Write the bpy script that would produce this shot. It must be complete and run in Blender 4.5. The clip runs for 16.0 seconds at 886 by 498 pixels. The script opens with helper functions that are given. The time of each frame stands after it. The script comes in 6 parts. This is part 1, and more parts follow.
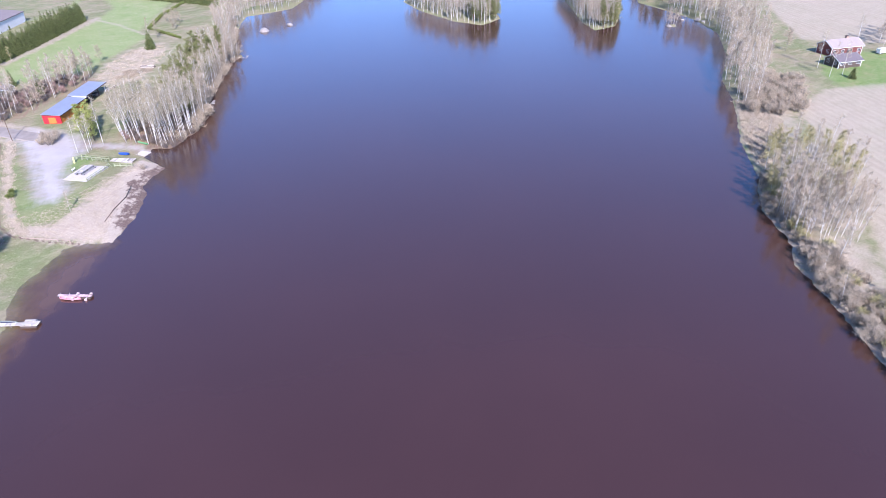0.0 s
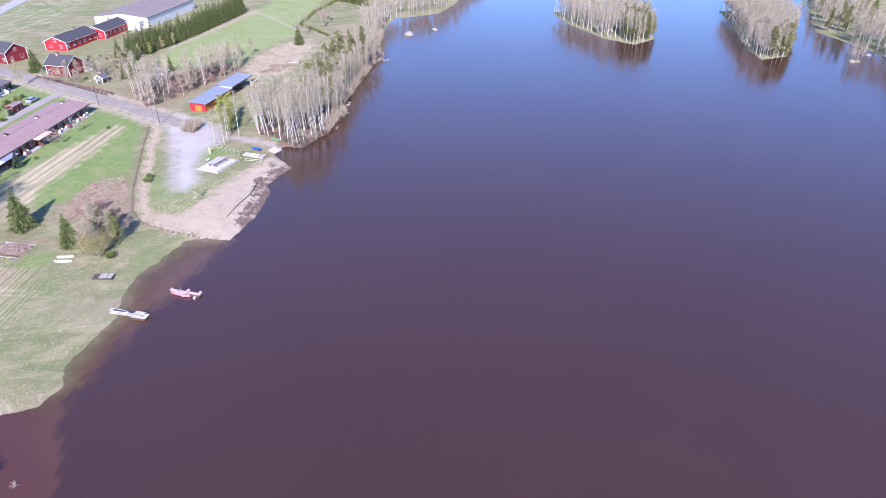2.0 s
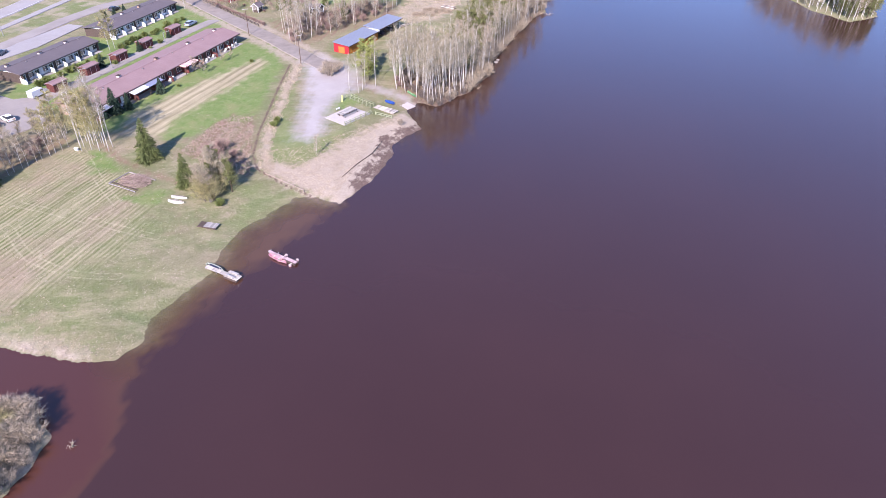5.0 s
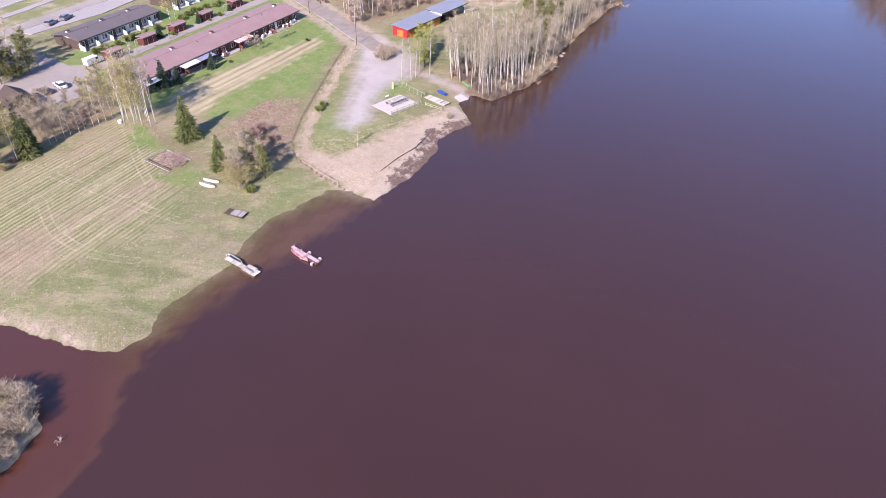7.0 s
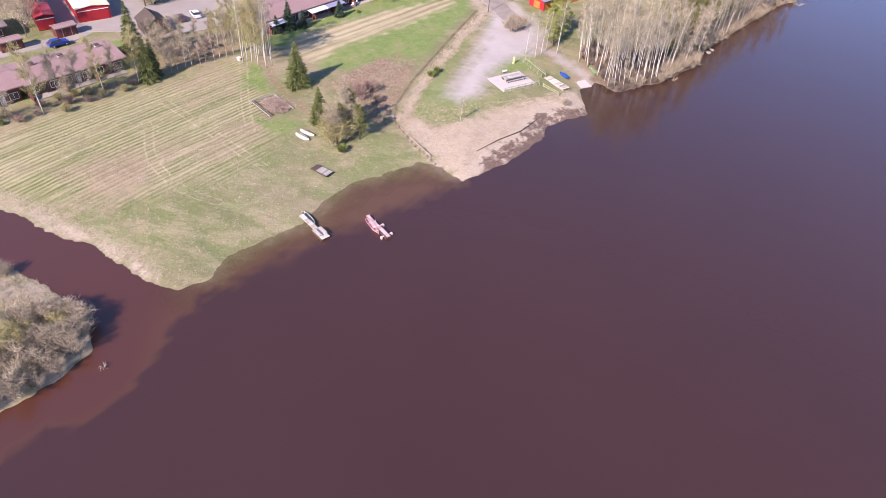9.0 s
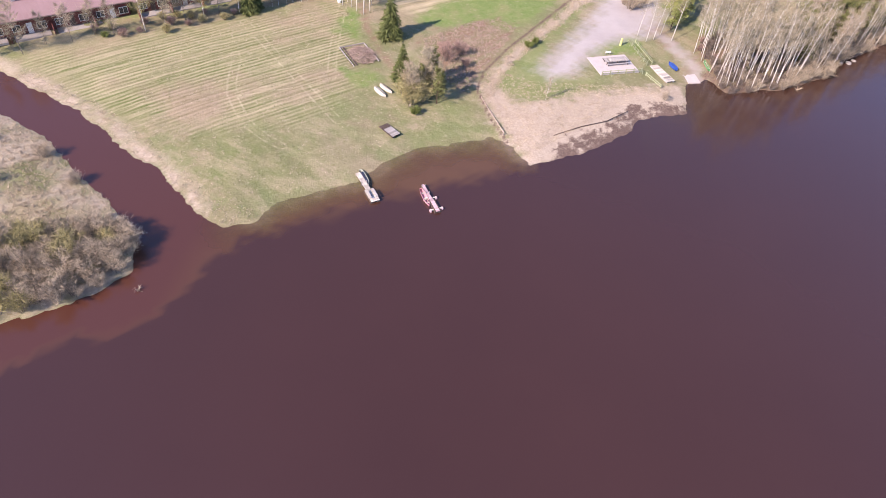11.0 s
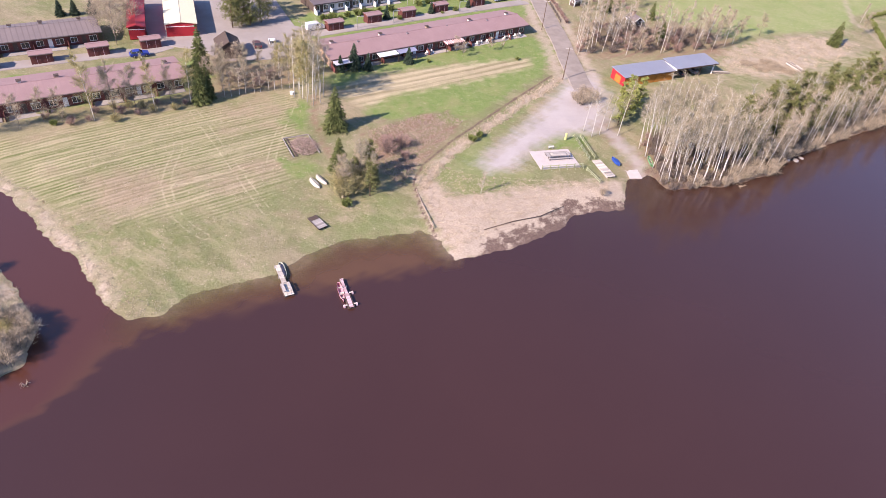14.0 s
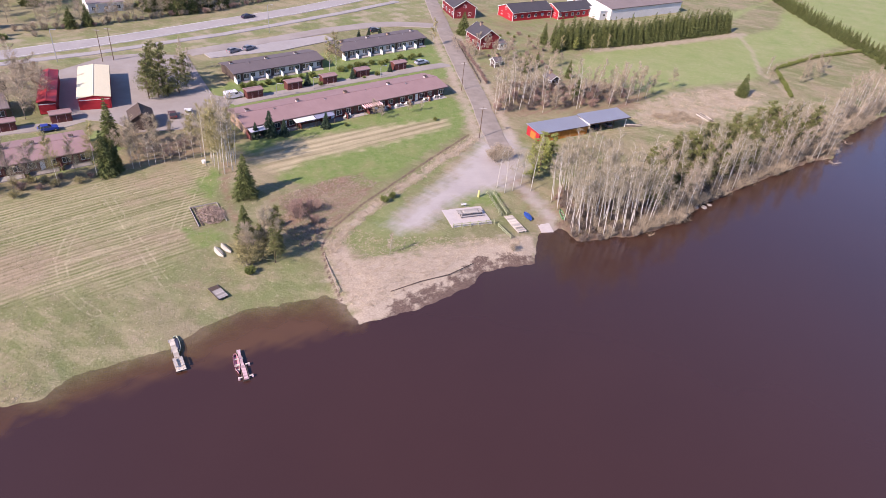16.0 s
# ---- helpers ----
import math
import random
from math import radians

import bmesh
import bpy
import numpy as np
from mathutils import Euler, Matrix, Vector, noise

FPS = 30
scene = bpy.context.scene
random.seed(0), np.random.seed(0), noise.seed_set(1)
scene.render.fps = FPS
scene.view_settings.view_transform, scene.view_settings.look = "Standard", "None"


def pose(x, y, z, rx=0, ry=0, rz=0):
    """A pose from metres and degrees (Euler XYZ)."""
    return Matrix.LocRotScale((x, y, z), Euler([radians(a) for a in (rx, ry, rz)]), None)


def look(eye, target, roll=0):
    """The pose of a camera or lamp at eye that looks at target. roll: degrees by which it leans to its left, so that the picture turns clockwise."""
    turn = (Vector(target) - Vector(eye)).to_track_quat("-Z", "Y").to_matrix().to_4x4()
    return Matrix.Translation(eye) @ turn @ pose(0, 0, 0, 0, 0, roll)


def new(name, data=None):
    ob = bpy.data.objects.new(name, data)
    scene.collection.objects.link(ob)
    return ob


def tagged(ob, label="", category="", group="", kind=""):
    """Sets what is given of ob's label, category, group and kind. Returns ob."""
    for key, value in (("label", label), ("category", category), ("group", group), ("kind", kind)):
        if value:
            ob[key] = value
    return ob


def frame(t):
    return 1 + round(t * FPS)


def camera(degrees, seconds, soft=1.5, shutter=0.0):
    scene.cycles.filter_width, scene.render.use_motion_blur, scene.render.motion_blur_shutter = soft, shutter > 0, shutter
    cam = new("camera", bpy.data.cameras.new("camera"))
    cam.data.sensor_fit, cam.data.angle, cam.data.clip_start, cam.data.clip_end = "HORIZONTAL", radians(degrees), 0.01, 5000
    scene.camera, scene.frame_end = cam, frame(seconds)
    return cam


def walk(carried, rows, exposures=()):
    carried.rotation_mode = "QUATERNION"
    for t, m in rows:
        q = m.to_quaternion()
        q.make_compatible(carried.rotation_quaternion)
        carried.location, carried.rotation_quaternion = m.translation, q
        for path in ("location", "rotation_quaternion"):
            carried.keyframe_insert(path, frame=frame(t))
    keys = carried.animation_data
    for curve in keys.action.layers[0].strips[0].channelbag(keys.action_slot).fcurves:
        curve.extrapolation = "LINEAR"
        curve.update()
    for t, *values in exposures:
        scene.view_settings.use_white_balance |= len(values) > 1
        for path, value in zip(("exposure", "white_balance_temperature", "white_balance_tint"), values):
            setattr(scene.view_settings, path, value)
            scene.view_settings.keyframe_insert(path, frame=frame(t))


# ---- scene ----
cam = camera(69.0, 16.0, 0.65)

PATH = [
    (0, (-60.565, -120.921, 67.825), (-58.986, -119.913, 66.670), -1.5),
    (0.5, (-58.290, -119.328, 67.832), (-56.762, -118.240, 66.681), -1.2),
    (1, (-56.043, -117.623, 67.836), (-54.568, -116.458, 66.692), -0.8),
    (1.5, (-53.733, -115.717, 67.813), (-52.319, -114.473, 66.674), -0.5),
    (2, (-51.338, -113.631, 67.715), (-49.996, -112.309, 66.579), -0.2),
    (2.5, (-48.923, -111.428, 67.583), (-47.678, -110.026, 66.430), 0.3),
    (3, (-46.498, -109.256, 67.452), (-45.352, -107.799, 66.268), 0.7),
    (3.5, (-44.191, -107.262, 67.333), (-43.102, -105.787, 66.118), 0.7),
    (4, (-41.963, -105.483, 67.210), (-40.952, -103.978, 65.966), 0.9),
    (6.5, (-31.098, -98.024, 65.958), (-30.291, -96.468, 64.629), 1.5),
    (7, (-28.943, -96.536, 65.859), (-28.224, -94.948, 64.517), 2.0),
    (7.5, (-26.821, -95.142, 65.789), (-26.193, -93.525, 64.434), 2.7),
    (8, (-24.752, -93.817, 65.732), (-24.215, -92.183, 64.359), 3.4),
    (8.5, (-22.739, -92.553, 65.702), (-22.305, -90.924, 64.288), 4.0),
    (9, (-20.699, -91.251, 65.713), (-20.370, -89.632, 64.260), 4.7),
    (9.5, (-18.676, -89.987, 65.799), (-18.453, -88.385, 64.307), 5.4),
    (10, (-16.625, -88.799, 66.004), (-16.501, -87.223, 64.473), 6.2),
    (12.5, (-5.970, -83.687, 69.269), (-6.018, -82.204, 67.645), 8.2),
    (13, (-3.667, -82.868, 69.589), (-3.716, -81.344, 68.004), 8.0),
    (13.5, (-1.164, -82.203, 69.901), (-1.227, -80.592, 68.406), 7.5),
    (14, (1.410, -81.484, 70.276), (1.338, -79.802, 68.859), 7.0),
    (14.5, (4.011, -80.796, 70.635), (3.934, -79.070, 69.274), 6.9),
    (15, (6.579, -80.252, 70.985), (6.519, -78.499, 69.658), 6.7),
    (15.5, (9.108, -79.782, 71.289), (9.079, -78.003, 69.996), 6.5),
    (16, (11.627, -79.343, 71.503), (11.646, -77.538, 70.246), 6.1),
]
EXPOSURES = [(0, 1.13, 5650, 22), (4, 1.02, 5980, 25), (8, 0.95, 6750, 27), (12.5, 0.98, 7100, 27), (14.5, 0.93, 7050, 27), (16, 0.68, 6950, 28)]
walk(cam, [(t, look(eye, target, roll)) for t, eye, target, roll in PATH], EXPOSURES)

# ---- daylight ----
world = bpy.data.worlds.new("sky")
scene.world = world
world.use_nodes = True
wn = world.node_tree.nodes
sky = wn.new("ShaderNodeTexSky")
sky.sky_type = "NISHITA"
sky.sun_disc = False
sky.sun_elevation = radians(35)
sky.sun_rotation = radians(223.8)
sky.air_density = 0.75
sky.dust_density = 0.0
sky.ozone_density = 6.0
world.node_tree.links.new(sky.outputs[0], wn["Background"].inputs[0])
wn["Background"].inputs[1].default_value = 0.15

sun = new("sun", bpy.data.lights.new("sun", "SUN"))
sun.data.energy = 4.4
sun.data.angle = radians(0.6)
sun.data.color = (1.0, 0.94, 0.86)
sun.matrix_world = look((0, 0, 0), (0.69 * 0.82, 0.72 * 0.82, -0.574))


# ---- materials ----
def shader(name, rough=0.8, metal=0.0, spec=0.3):
    m = bpy.data.materials.new(name)
    m.use_nodes = True
    b = m.node_tree.nodes["Principled BSDF"]
    b.inputs["Roughness"].default_value = rough
    b.inputs["Metallic"].default_value = metal
    b.inputs["Specular IOR Level"].default_value = spec
    return m, m.node_tree.nodes, m.node_tree.links, b


def noise_node(n, l, scale, detail=4.0, vec=None, rough=0.6):
    t = n.new("ShaderNodeTexNoise")
    t.inputs["Scale"].default_value = scale
    t.inputs["Detail"].default_value = detail
    t.inputs["Roughness"].default_value = rough
    if vec is not None:
        l.new(vec, t.inputs["Vector"])
    return t.outputs[0]


def mixer(n, l, fac, a, b, kind="MIX"):
    x = n.new("ShaderNodeMix")
    x.data_type = "RGBA"
    x.blend_type = kind
    for i, v in ((0, fac), (6, a), (7, b)):
        if isinstance(v, (int, float)):
            x.inputs[i].default_value = v
        elif isinstance(v, tuple):
            x.inputs[i].default_value = (*v, 1.0)
        else:
            l.new(v, x.inputs[i])
    return x.outputs[2]


def ramp(n, l, fac, lo, hi):
    r = n.new("ShaderNodeMapRange")
    r.inputs[1].default_value, r.inputs[2].default_value = lo, hi
    l.new(fac, r.inputs[0])
    return r.outputs[0]


def surface(name, c1, c2, scale=1.0, rough=0.8, bump=0.0, metal=0.0, spec=0.3, vary="", stripes=None, object_space=True):
    """Two tones mixed by coarse and fine noise, with relief; vary: 'object' or 'island' for a shift from piece to piece."""
    m, n, l, b = shader(name, rough, metal, spec)
    tc = n.new("ShaderNodeTexCoord").outputs["Object"]
    if not object_space:
        tc = n.new("ShaderNodeNewGeometry").outputs["Position"]
    big = ramp(n, l, noise_node(n, l, scale, 4, tc), 0.3, 0.7)
    fine = noise_node(n, l, scale * 9, 3, tc)
    col = mixer(n, l, big, c1, c2)
    col = mixer(n, l, 0.35, col, mixer(n, l, ramp(n, l, fine, 0.3, 0.7), tuple(v * 0.72 for v in c1), tuple(min(v * 1.2, 0.95) for v in c2)))
    if vary:
        if vary == "object":
            r = n.new("ShaderNodeObjectInfo").outputs["Random"]
        else:
            r = n.new("ShaderNodeNewGeometry").outputs["Random Per Island"]
        hs = n.new("ShaderNodeHueSaturation")
        l.new(ramp_to(n, l, r, 0.7, 1.28), hs.inputs["Value"])
        l.new(col, hs.inputs["Color"])
        col = hs.outputs[0]
    if stripes:
        axis, period, depth = stripes
        w = n.new("ShaderNodeTexWave")
        w.bands_direction = axis
        w.inputs["Scale"].default_value = 0.314 / period
        w.inputs["Distortion"].default_value = 0.0
        l.new(tc, w.inputs["Vector"])
        line = ramp(n, l, w.outputs["Fac"], 0.0, 0.25)
        col = mixer(n, l, line, tuple(v * depth for v in c1), col)
    l.new(col, b.inputs["Base Color"])
    if bump:
        bp = n.new("ShaderNodeBump")
        bp.inputs["Strength"].default_value = bump
        bp.inputs["Distance"].default_value = 0.05
        l.new(fine, bp.inputs["Height"])
        l.new(bp.outputs[0], b.inputs["Normal"])
    return m


def scaled(n, l, fac, k):
    m = n.new("ShaderNodeMath")
    m.operation = "MULTIPLY"
    m.inputs[1].default_value = k
    l.new(fac, m.inputs[0])
    return m.outputs[0]


def ramp_to(n, l, fac, lo, hi):
    r = n.new("ShaderNodeMapRange")
    r.inputs[3].default_value, r.inputs[4].default_value = lo, hi
    l.new(fac, r.inputs[0])
    return r.outputs[0]


BARK_WHITE = surface("birch_bark", (0.74, 0.70, 0.64), (0.48, 0.43, 0.38), 1.2, 0.85, 0.2)
BARK_GREY = surface("grey_bark", (0.24, 0.20, 0.17), (0.15, 0.125, 0.105), 2.0, 0.9, 0.3)
BARK_BROWN = surface("brown_bark", (0.17, 0.11, 0.075), (0.10, 0.07, 0.05), 2.0, 0.9, 0.3)
TWIG_BIRCH = surface("birch_twigs", (0.44, 0.37, 0.255), (0.28, 0.24, 0.165), 0.4, 0.9, vary="island")
TWIG_GREY = surface("grey_twigs", (0.49, 0.40, 0.295), (0.31, 0.25, 0.18), 0.4, 0.9, vary="island")
TWIG_BUD = surface("budding_twigs", (0.42, 0.37, 0.17), (0.30, 0.26, 0.13), 0.4, 0.9, vary="island")
# Undergrowth twigs with the shade under the birches put into their colour.
TWIG_SHADED = surface("shaded_undergrowth_twigs", (0.235, 0.185, 0.15), (0.15, 0.115, 0.095), 0.4, 0.9, vary="island")
TWIG_RED = surface("reddish_twigs", (0.40, 0.26, 0.21), (0.28, 0.19, 0.16), 0.4, 0.9, vary="island")
NEEDLE = surface("spruce_needles", (0.085, 0.108, 0.036), (0.15, 0.165, 0.055), 0.5, 0.85, vary="island")
NEEDLE_PINE = surface("pine_needles", (0.125, 0.14, 0.048), (0.20, 0.195, 0.075), 0.5, 0.85, vary="island")
NEEDLE_FRESH = surface("fresh_needles", (0.24, 0.27, 0.07), (0.33, 0.34, 0.11), 0.5, 0.85, vary="island")
NEEDLE_DEEP = surface("yew_needles", (0.035, 0.06, 0.04), (0.055, 0.085, 0.05), 0.5, 0.85, vary="island")
LEAF = surface("young_leaves", (0.14, 0.18, 0.045), (0.20, 0.22, 0.07), 0.5, 0.8, vary="island")
REED = surface("dry_reed", (0.55, 0.45, 0.335), (0.38, 0.31, 0.225), 0.4, 0.9, vary="island")
WOOD_GREY = surface("weathered_wood", (0.44, 0.40, 0.37), (0.30, 0.27, 0.25), 3.0, 0.85, 0.3, vary="object")
WOOD_PALE = surface("pale_wood", (0.66, 0.58, 0.50), (0.52, 0.45, 0.38), 3.0, 0.8, 0.3, vary="object")
WOOD_GREEN = surface("mossy_wood", (0.36, 0.37, 0.22), (0.27, 0.28, 0.17), 3.0, 0.85, 0.3, vary="object")
WOOD_PINK = surface("faded_red_wood", (0.66, 0.46, 0.47), (0.56, 0.36, 0.38), 2.0, 0.75, 0.2, vary="object")
WOOD_DARK = surface("dark_wood", (0.12, 0.085, 0.07), (0.075, 0.055, 0.045), 2.0, 0.85, 0.3)
RED_WALL = surface("falu_red_boards", (0.23, 0.028, 0.034), (0.175, 0.022, 0.028), 0.7, 0.8, 0.2, stripes=("X", 0.25, 0.6))
RED_BRIGHT = surface("bright_red_boards", (0.47, 0.03, 0.04), (0.39, 0.025, 0.035), 0.6, 0.6, 0.1, stripes=("X", 0.3, 0.75))
RED_BROWN = surface("red_brown_boards", (0.20, 0.065, 0.055), (0.145, 0.05, 0.045), 0.7, 0.8, 0.2, stripes=("X", 0.22, 0.6))
ORANGE_WALL = surface("orange_boards", (0.50, 0.21, 0.045), (0.40, 0.16, 0.035), 0.7, 0.8, 0.2, stripes=("X", 0.25, 0.7))
WHITE_WALL = surface("white_render", (0.78, 0.76, 0.74), (0.68, 0.66, 0.64), 0.5, 0.85, 0.1)
WHITE_PAINT = surface("white_paint", (0.80, 0.79, 0.77), (0.74, 0.73, 0.71), 1.5, 0.6)
BRICK_WALL = surface("tan_brick", (0.42, 0.29, 0.21), (0.34, 0.23, 0.17), 1.2, 0.85, 0.2)
ROOF_PINK = surface("red_brown_felt_roof", (0.36, 0.235, 0.23), (0.285, 0.18, 0.175), 0.35, 0.85, 0.15, stripes=("X", 1.0, 0.86))
ROOF_RIB = surface("grey_brown_ribbed_roof", (0.25, 0.20, 0.19), (0.19, 0.155, 0.15), 0.35, 0.7, 0.15, stripes=("X", 1.1, 0.7))
ROOF_DARK = surface("dark_felt_roof", (0.175, 0.145, 0.15), (0.135, 0.112, 0.118), 0.35, 0.85, 0.15, stripes=("X", 1.0, 0.88))
ROOF_BLACK = surface("black_felt_roof", (0.085, 0.078, 0.088), (0.06, 0.055, 0.063), 0.35, 0.8, 0.15, stripes=("X", 1.0, 0.85))
ROOF_RED = surface("red_sheet_roof", (0.55, 0.055, 0.065), (0.40, 0.045, 0.05), 0.3, 0.5, 0.1, stripes=("X", 0.9, 0.8))
ROOF_CREAM = surface("cream_sheet_roof", (0.80, 0.71, 0.50), (0.76, 0.67, 0.47), 0.3, 0.6, 0.05, stripes=("X", 1.2, 0.96))
ROOF_BLUE = surface("blue_grey_sheet_roof", (0.36, 0.37, 0.42), (0.31, 0.32, 0.37), 0.4, 0.42, 0.05, metal=0.3, stripes=("X", 0.8, 0.82))
ROOF_BROWN = surface("brown_grey_roof", (0.27, 0.215, 0.20), (0.22, 0.175, 0.165), 0.2, 0.8, 0.1)
ROOF_ROSE = surface("rose_sheet_roof", (0.37, 0.305, 0.29), (0.30, 0.245, 0.235), 0.4, 0.6, 0.05)
METAL = surface("galvanised_metal", (0.55, 0.55, 0.56), (0.42, 0.42, 0.43), 2.0, 0.45, metal=0.7)
CONCRETE = surface("pale_concrete", (0.58, 0.52, 0.49), (0.48, 0.42, 0.40), 0.8, 0.9, 0.2)
ASPHALT = surface("worn_asphalt", (0.42, 0.385, 0.37), (0.34, 0.31, 0.30), 0.18, 0.9, 0.15, object_space=False)
GRAVEL_ROAD = surface("grey_gravel", (0.39, 0.345, 0.315), (0.28, 0.24, 0.215), 0.14, 0.95, 0.3, object_space=False)
LANE = surface("brown_gravel", (0.37, 0.315, 0.275), (0.235, 0.195, 0.165), 0.35, 0.95, 0.4, object_space=False)
LINE_WHITE = surface("road_paint", (0.75, 0.74, 0.70), (0.6, 0.59, 0.56), 1.0, 0.7)
ROCK = surface("shore_rock", (0.37, 0.33, 0.30), (0.25, 0.22, 0.20), 1.4, 0.9, 0.5)
HULL_WHITE = surface("white_hull", (0.54, 0.51, 0.43), (0.44, 0.41, 0.34), 1.5, 0.4)
HULL_BLUE = surface("blue_hull", (0.03, 0.09, 0.36), (0.025, 0.07, 0.28), 1.5, 0.4)
HULL_GREEN = surface("green_hull", (0.16, 0.36, 0.16), (0.12, 0.28, 0.12), 1.5, 0.5)
HULL_RED = surface("red_hull", (0.58, 0.30, 0.34), (0.50, 0.23, 0.27), 1.5, 0.5)
HULL_PALE = surface("pale_green_hull", (0.50, 0.53, 0.44), (0.40, 0.43, 0.35), 1.5, 0.5)
TARP = surface("slate_tarpaulin", (0.055, 0.06, 0.095), (0.035, 0.04, 0.065), 1.2, 0.6, 0.3)
BRUSH = surface("cut_brushwood", (0.50, 0.375, 0.31), (0.34, 0.25, 0.205), 1.0, 0.9, vary="island")
RUBBER = surface("tyre_rubber", (0.025, 0.025, 0.026), (0.018, 0.018, 0.019), 4.0, 0.9)
YELLOW = surface("pale_yellow_plastic", (0.62, 0.60, 0.25), (0.52, 0.50, 0.2), 1.0, 0.6)


def paint(name, c):
    return surface(name, c, tuple(v * 0.9 for v in c), 1.0, 0.3, spec=0.5)


def glass_material():
    m, n, l, b = shader("window_glass", 0.06, 0.0, 0.6)
    tc = n.new("ShaderNodeTexCoord").outputs["Object"]
    l.new(mixer(n, l, noise_node(n, l, 0.8, 2, tc), (0.025, 0.028, 0.035), (0.07, 0.075, 0.085)), b.inputs["Base Color"])
    return m


GLASS = glass_material()


# ---- geometry helpers ----
class Geo:
    """A growing list of vertices and faces, made into one mesh at the end."""

    def __init__(self):
        self.v, self.f = [], []

    def box(self, x0, y0, z0, x1, y1, z1, m=None, taper=0.0):
        k = len(self.v)
        t = taper
        pts = [(x0, y0, z0), (x1, y0, z0), (x1, y1, z0), (x0, y1, z0), (x0 + t, y0 + t, z1), (x1 - t, y0 + t, z1), (x1 - t, y1 - t, z1), (x0 + t, y1 - t, z1)]
        self.v += [tuple(m @ Vector(p)) for p in pts] if m else pts
        self.f += [tuple(k + i for i in q) for q in ((3, 2, 1, 0), (4, 5, 6, 7), (0, 1, 5, 4), (1, 2, 6, 5), (2, 3, 7, 6), (3, 0, 4, 7))]
        return self

    def prism(self, outline, y0, y1, m=None):
        """An outline in x and z, drawn out from y0 to y1."""
        k, n = len(self.v), len(outline)
        pts = [(x, y0, z) for x, z in outline] + [(x, y1, z) for x, z in outline]
        self.v += [tuple(m @ Vector(p)) for p in pts] if m else pts
        self.f += [tuple(range(k, k + n)), tuple(range(k + 2 * n - 1, k + n - 1, -1))]
        self.f += [(k + i, k + n + i, k + n + (i + 1) % n, k + (i + 1) % n) for i in range(n)]
        return self

    def tube(self, pts, radii, n=6, cap=True):
        k = len(self.v)
        for i, (p, r) in enumerate(zip(pts, radii)):
            a, b = Vector(pts[max(i - 1, 0)]), Vector(pts[min(i + 1, len(pts) - 1)])
            d = (b - a).normalized()
            u = d.orthogonal().normalized()
            w = d.cross(u)
            for j in range(n):
                t = 2 * math.pi * j / n
                self.v.append(tuple(Vector(p) + r * (math.cos(t) * u + math.sin(t) * w)))
        for i in range(len(pts) - 1):
            for j in range(n):
                self.f.append((k + i * n + j, k + i * n + (j + 1) % n, k + (i + 1) * n + (j + 1) % n, k + (i + 1) * n + j))
        if cap:
            self.f += [tuple(range(k + n - 1, k - 1, -1)), tuple(range(k + (len(pts) - 1) * n, k + len(pts) * n))]
        return self

    def sliver(self, p, d, length, width, rng):
        """A thin pointed twig or blade."""
        d = d.normalized()
        s = d.cross(Vector((rng.uniform(-1, 1), rng.uniform(-1, 1), rng.uniform(-1, 1)))).normalized() * width * 0.5
        k = len(self.v)
        self.v += [tuple(p + s), tuple(p - s), tuple(p + d * length)]
        self.f.append((k, k + 1, k + 2))

    def data(self, name, material, smooth=False):
        me = bpy.data.meshes.new(name)
        me.from_pydata(self.v, [], self.f)
        me.materials.append(material)
        if smooth:
            me.shade_smooth()
        return me


def part(name, geo, material, parent, label="", smooth=False):
    ob = new(name, geo.data(name, material, smooth))
    ob.parent = parent
    if label:
        ob["label"] = label
    return ob


def thing(name, label, category, m, group="", kind=""):
    ob = new(name)
    ob.empty_display_size = 0.3
    ob.matrix_basis = m
    return tagged(ob, label, category, group, kind)


# ---- the lie of the land ----
def closest(px, py, line, closed):
    """Distance from points to a polyline."""
    best = np.full(px.shape, 1e9)
    n = len(line)
    for i in range(n if closed else n - 1):
        (ax, ay), (bx, by) = line[i], line[(i + 1) % n]
        dx, dy = bx - ax, by - ay
        t = np.clip(((px - ax) * dx + (py - ay) * dy) / (dx * dx + dy * dy), 0, 1)
        best = np.minimum(best, np.hypot(px - ax - t * dx, py - ay - t * dy))
    return best


def inside(px, py, line):
    r = np.zeros(px.shape, bool)
    n = len(line)
    for i in range(n):
        (ax, ay), (bx, by) = line[i], line[(i + 1) % n]
        if ay == by:
            continue
        r ^= ((ay > py) != (by > py)) & (px < (bx - ax) * (py - ay) / (by - ay) + ax)
    return r


def signed(px, py, line):
    d = closest(px, py, line, True)
    return np.where(inside(px, py, line), d, -d)


SHORE_NORTH = [(-400, 60), (-140, 30), (-90, 5), (-82, 1.3), (-75, -2), (-69, -6), (-62, -11.3), (-57.8, -13), (-54, -16.8), (-48.3, -21.7), (-44, -23.6), (-40, -21.6),
    (-38, -17.3), (-32.3, -13.3), (-27, -10), (-23.7, -4.3), (-19, 0.4), (-13.5, 2.4), (-6.6, 6), (-3, 4), (0.2, -0.6), (9.7, 4.7), (17.8, 11.7), (21, 17.2),
    (30.5, 21.5), (32, 32.4), (37, 34.8), (40, 30.6), (47, 33.2), (52, 34.7), (63.5, 42.4), (71, 51), (88, 65.3), (110.7, 82.7), (117.5, 85), (122, 95.5),
    (130, 103), (143, 117), (160, 131), (171, 139), (182, 135), (195, 131.5), (215, 141), (300, 190), (420, 260), (420, 2500), (-2500, 2500), (-2500, 60)]
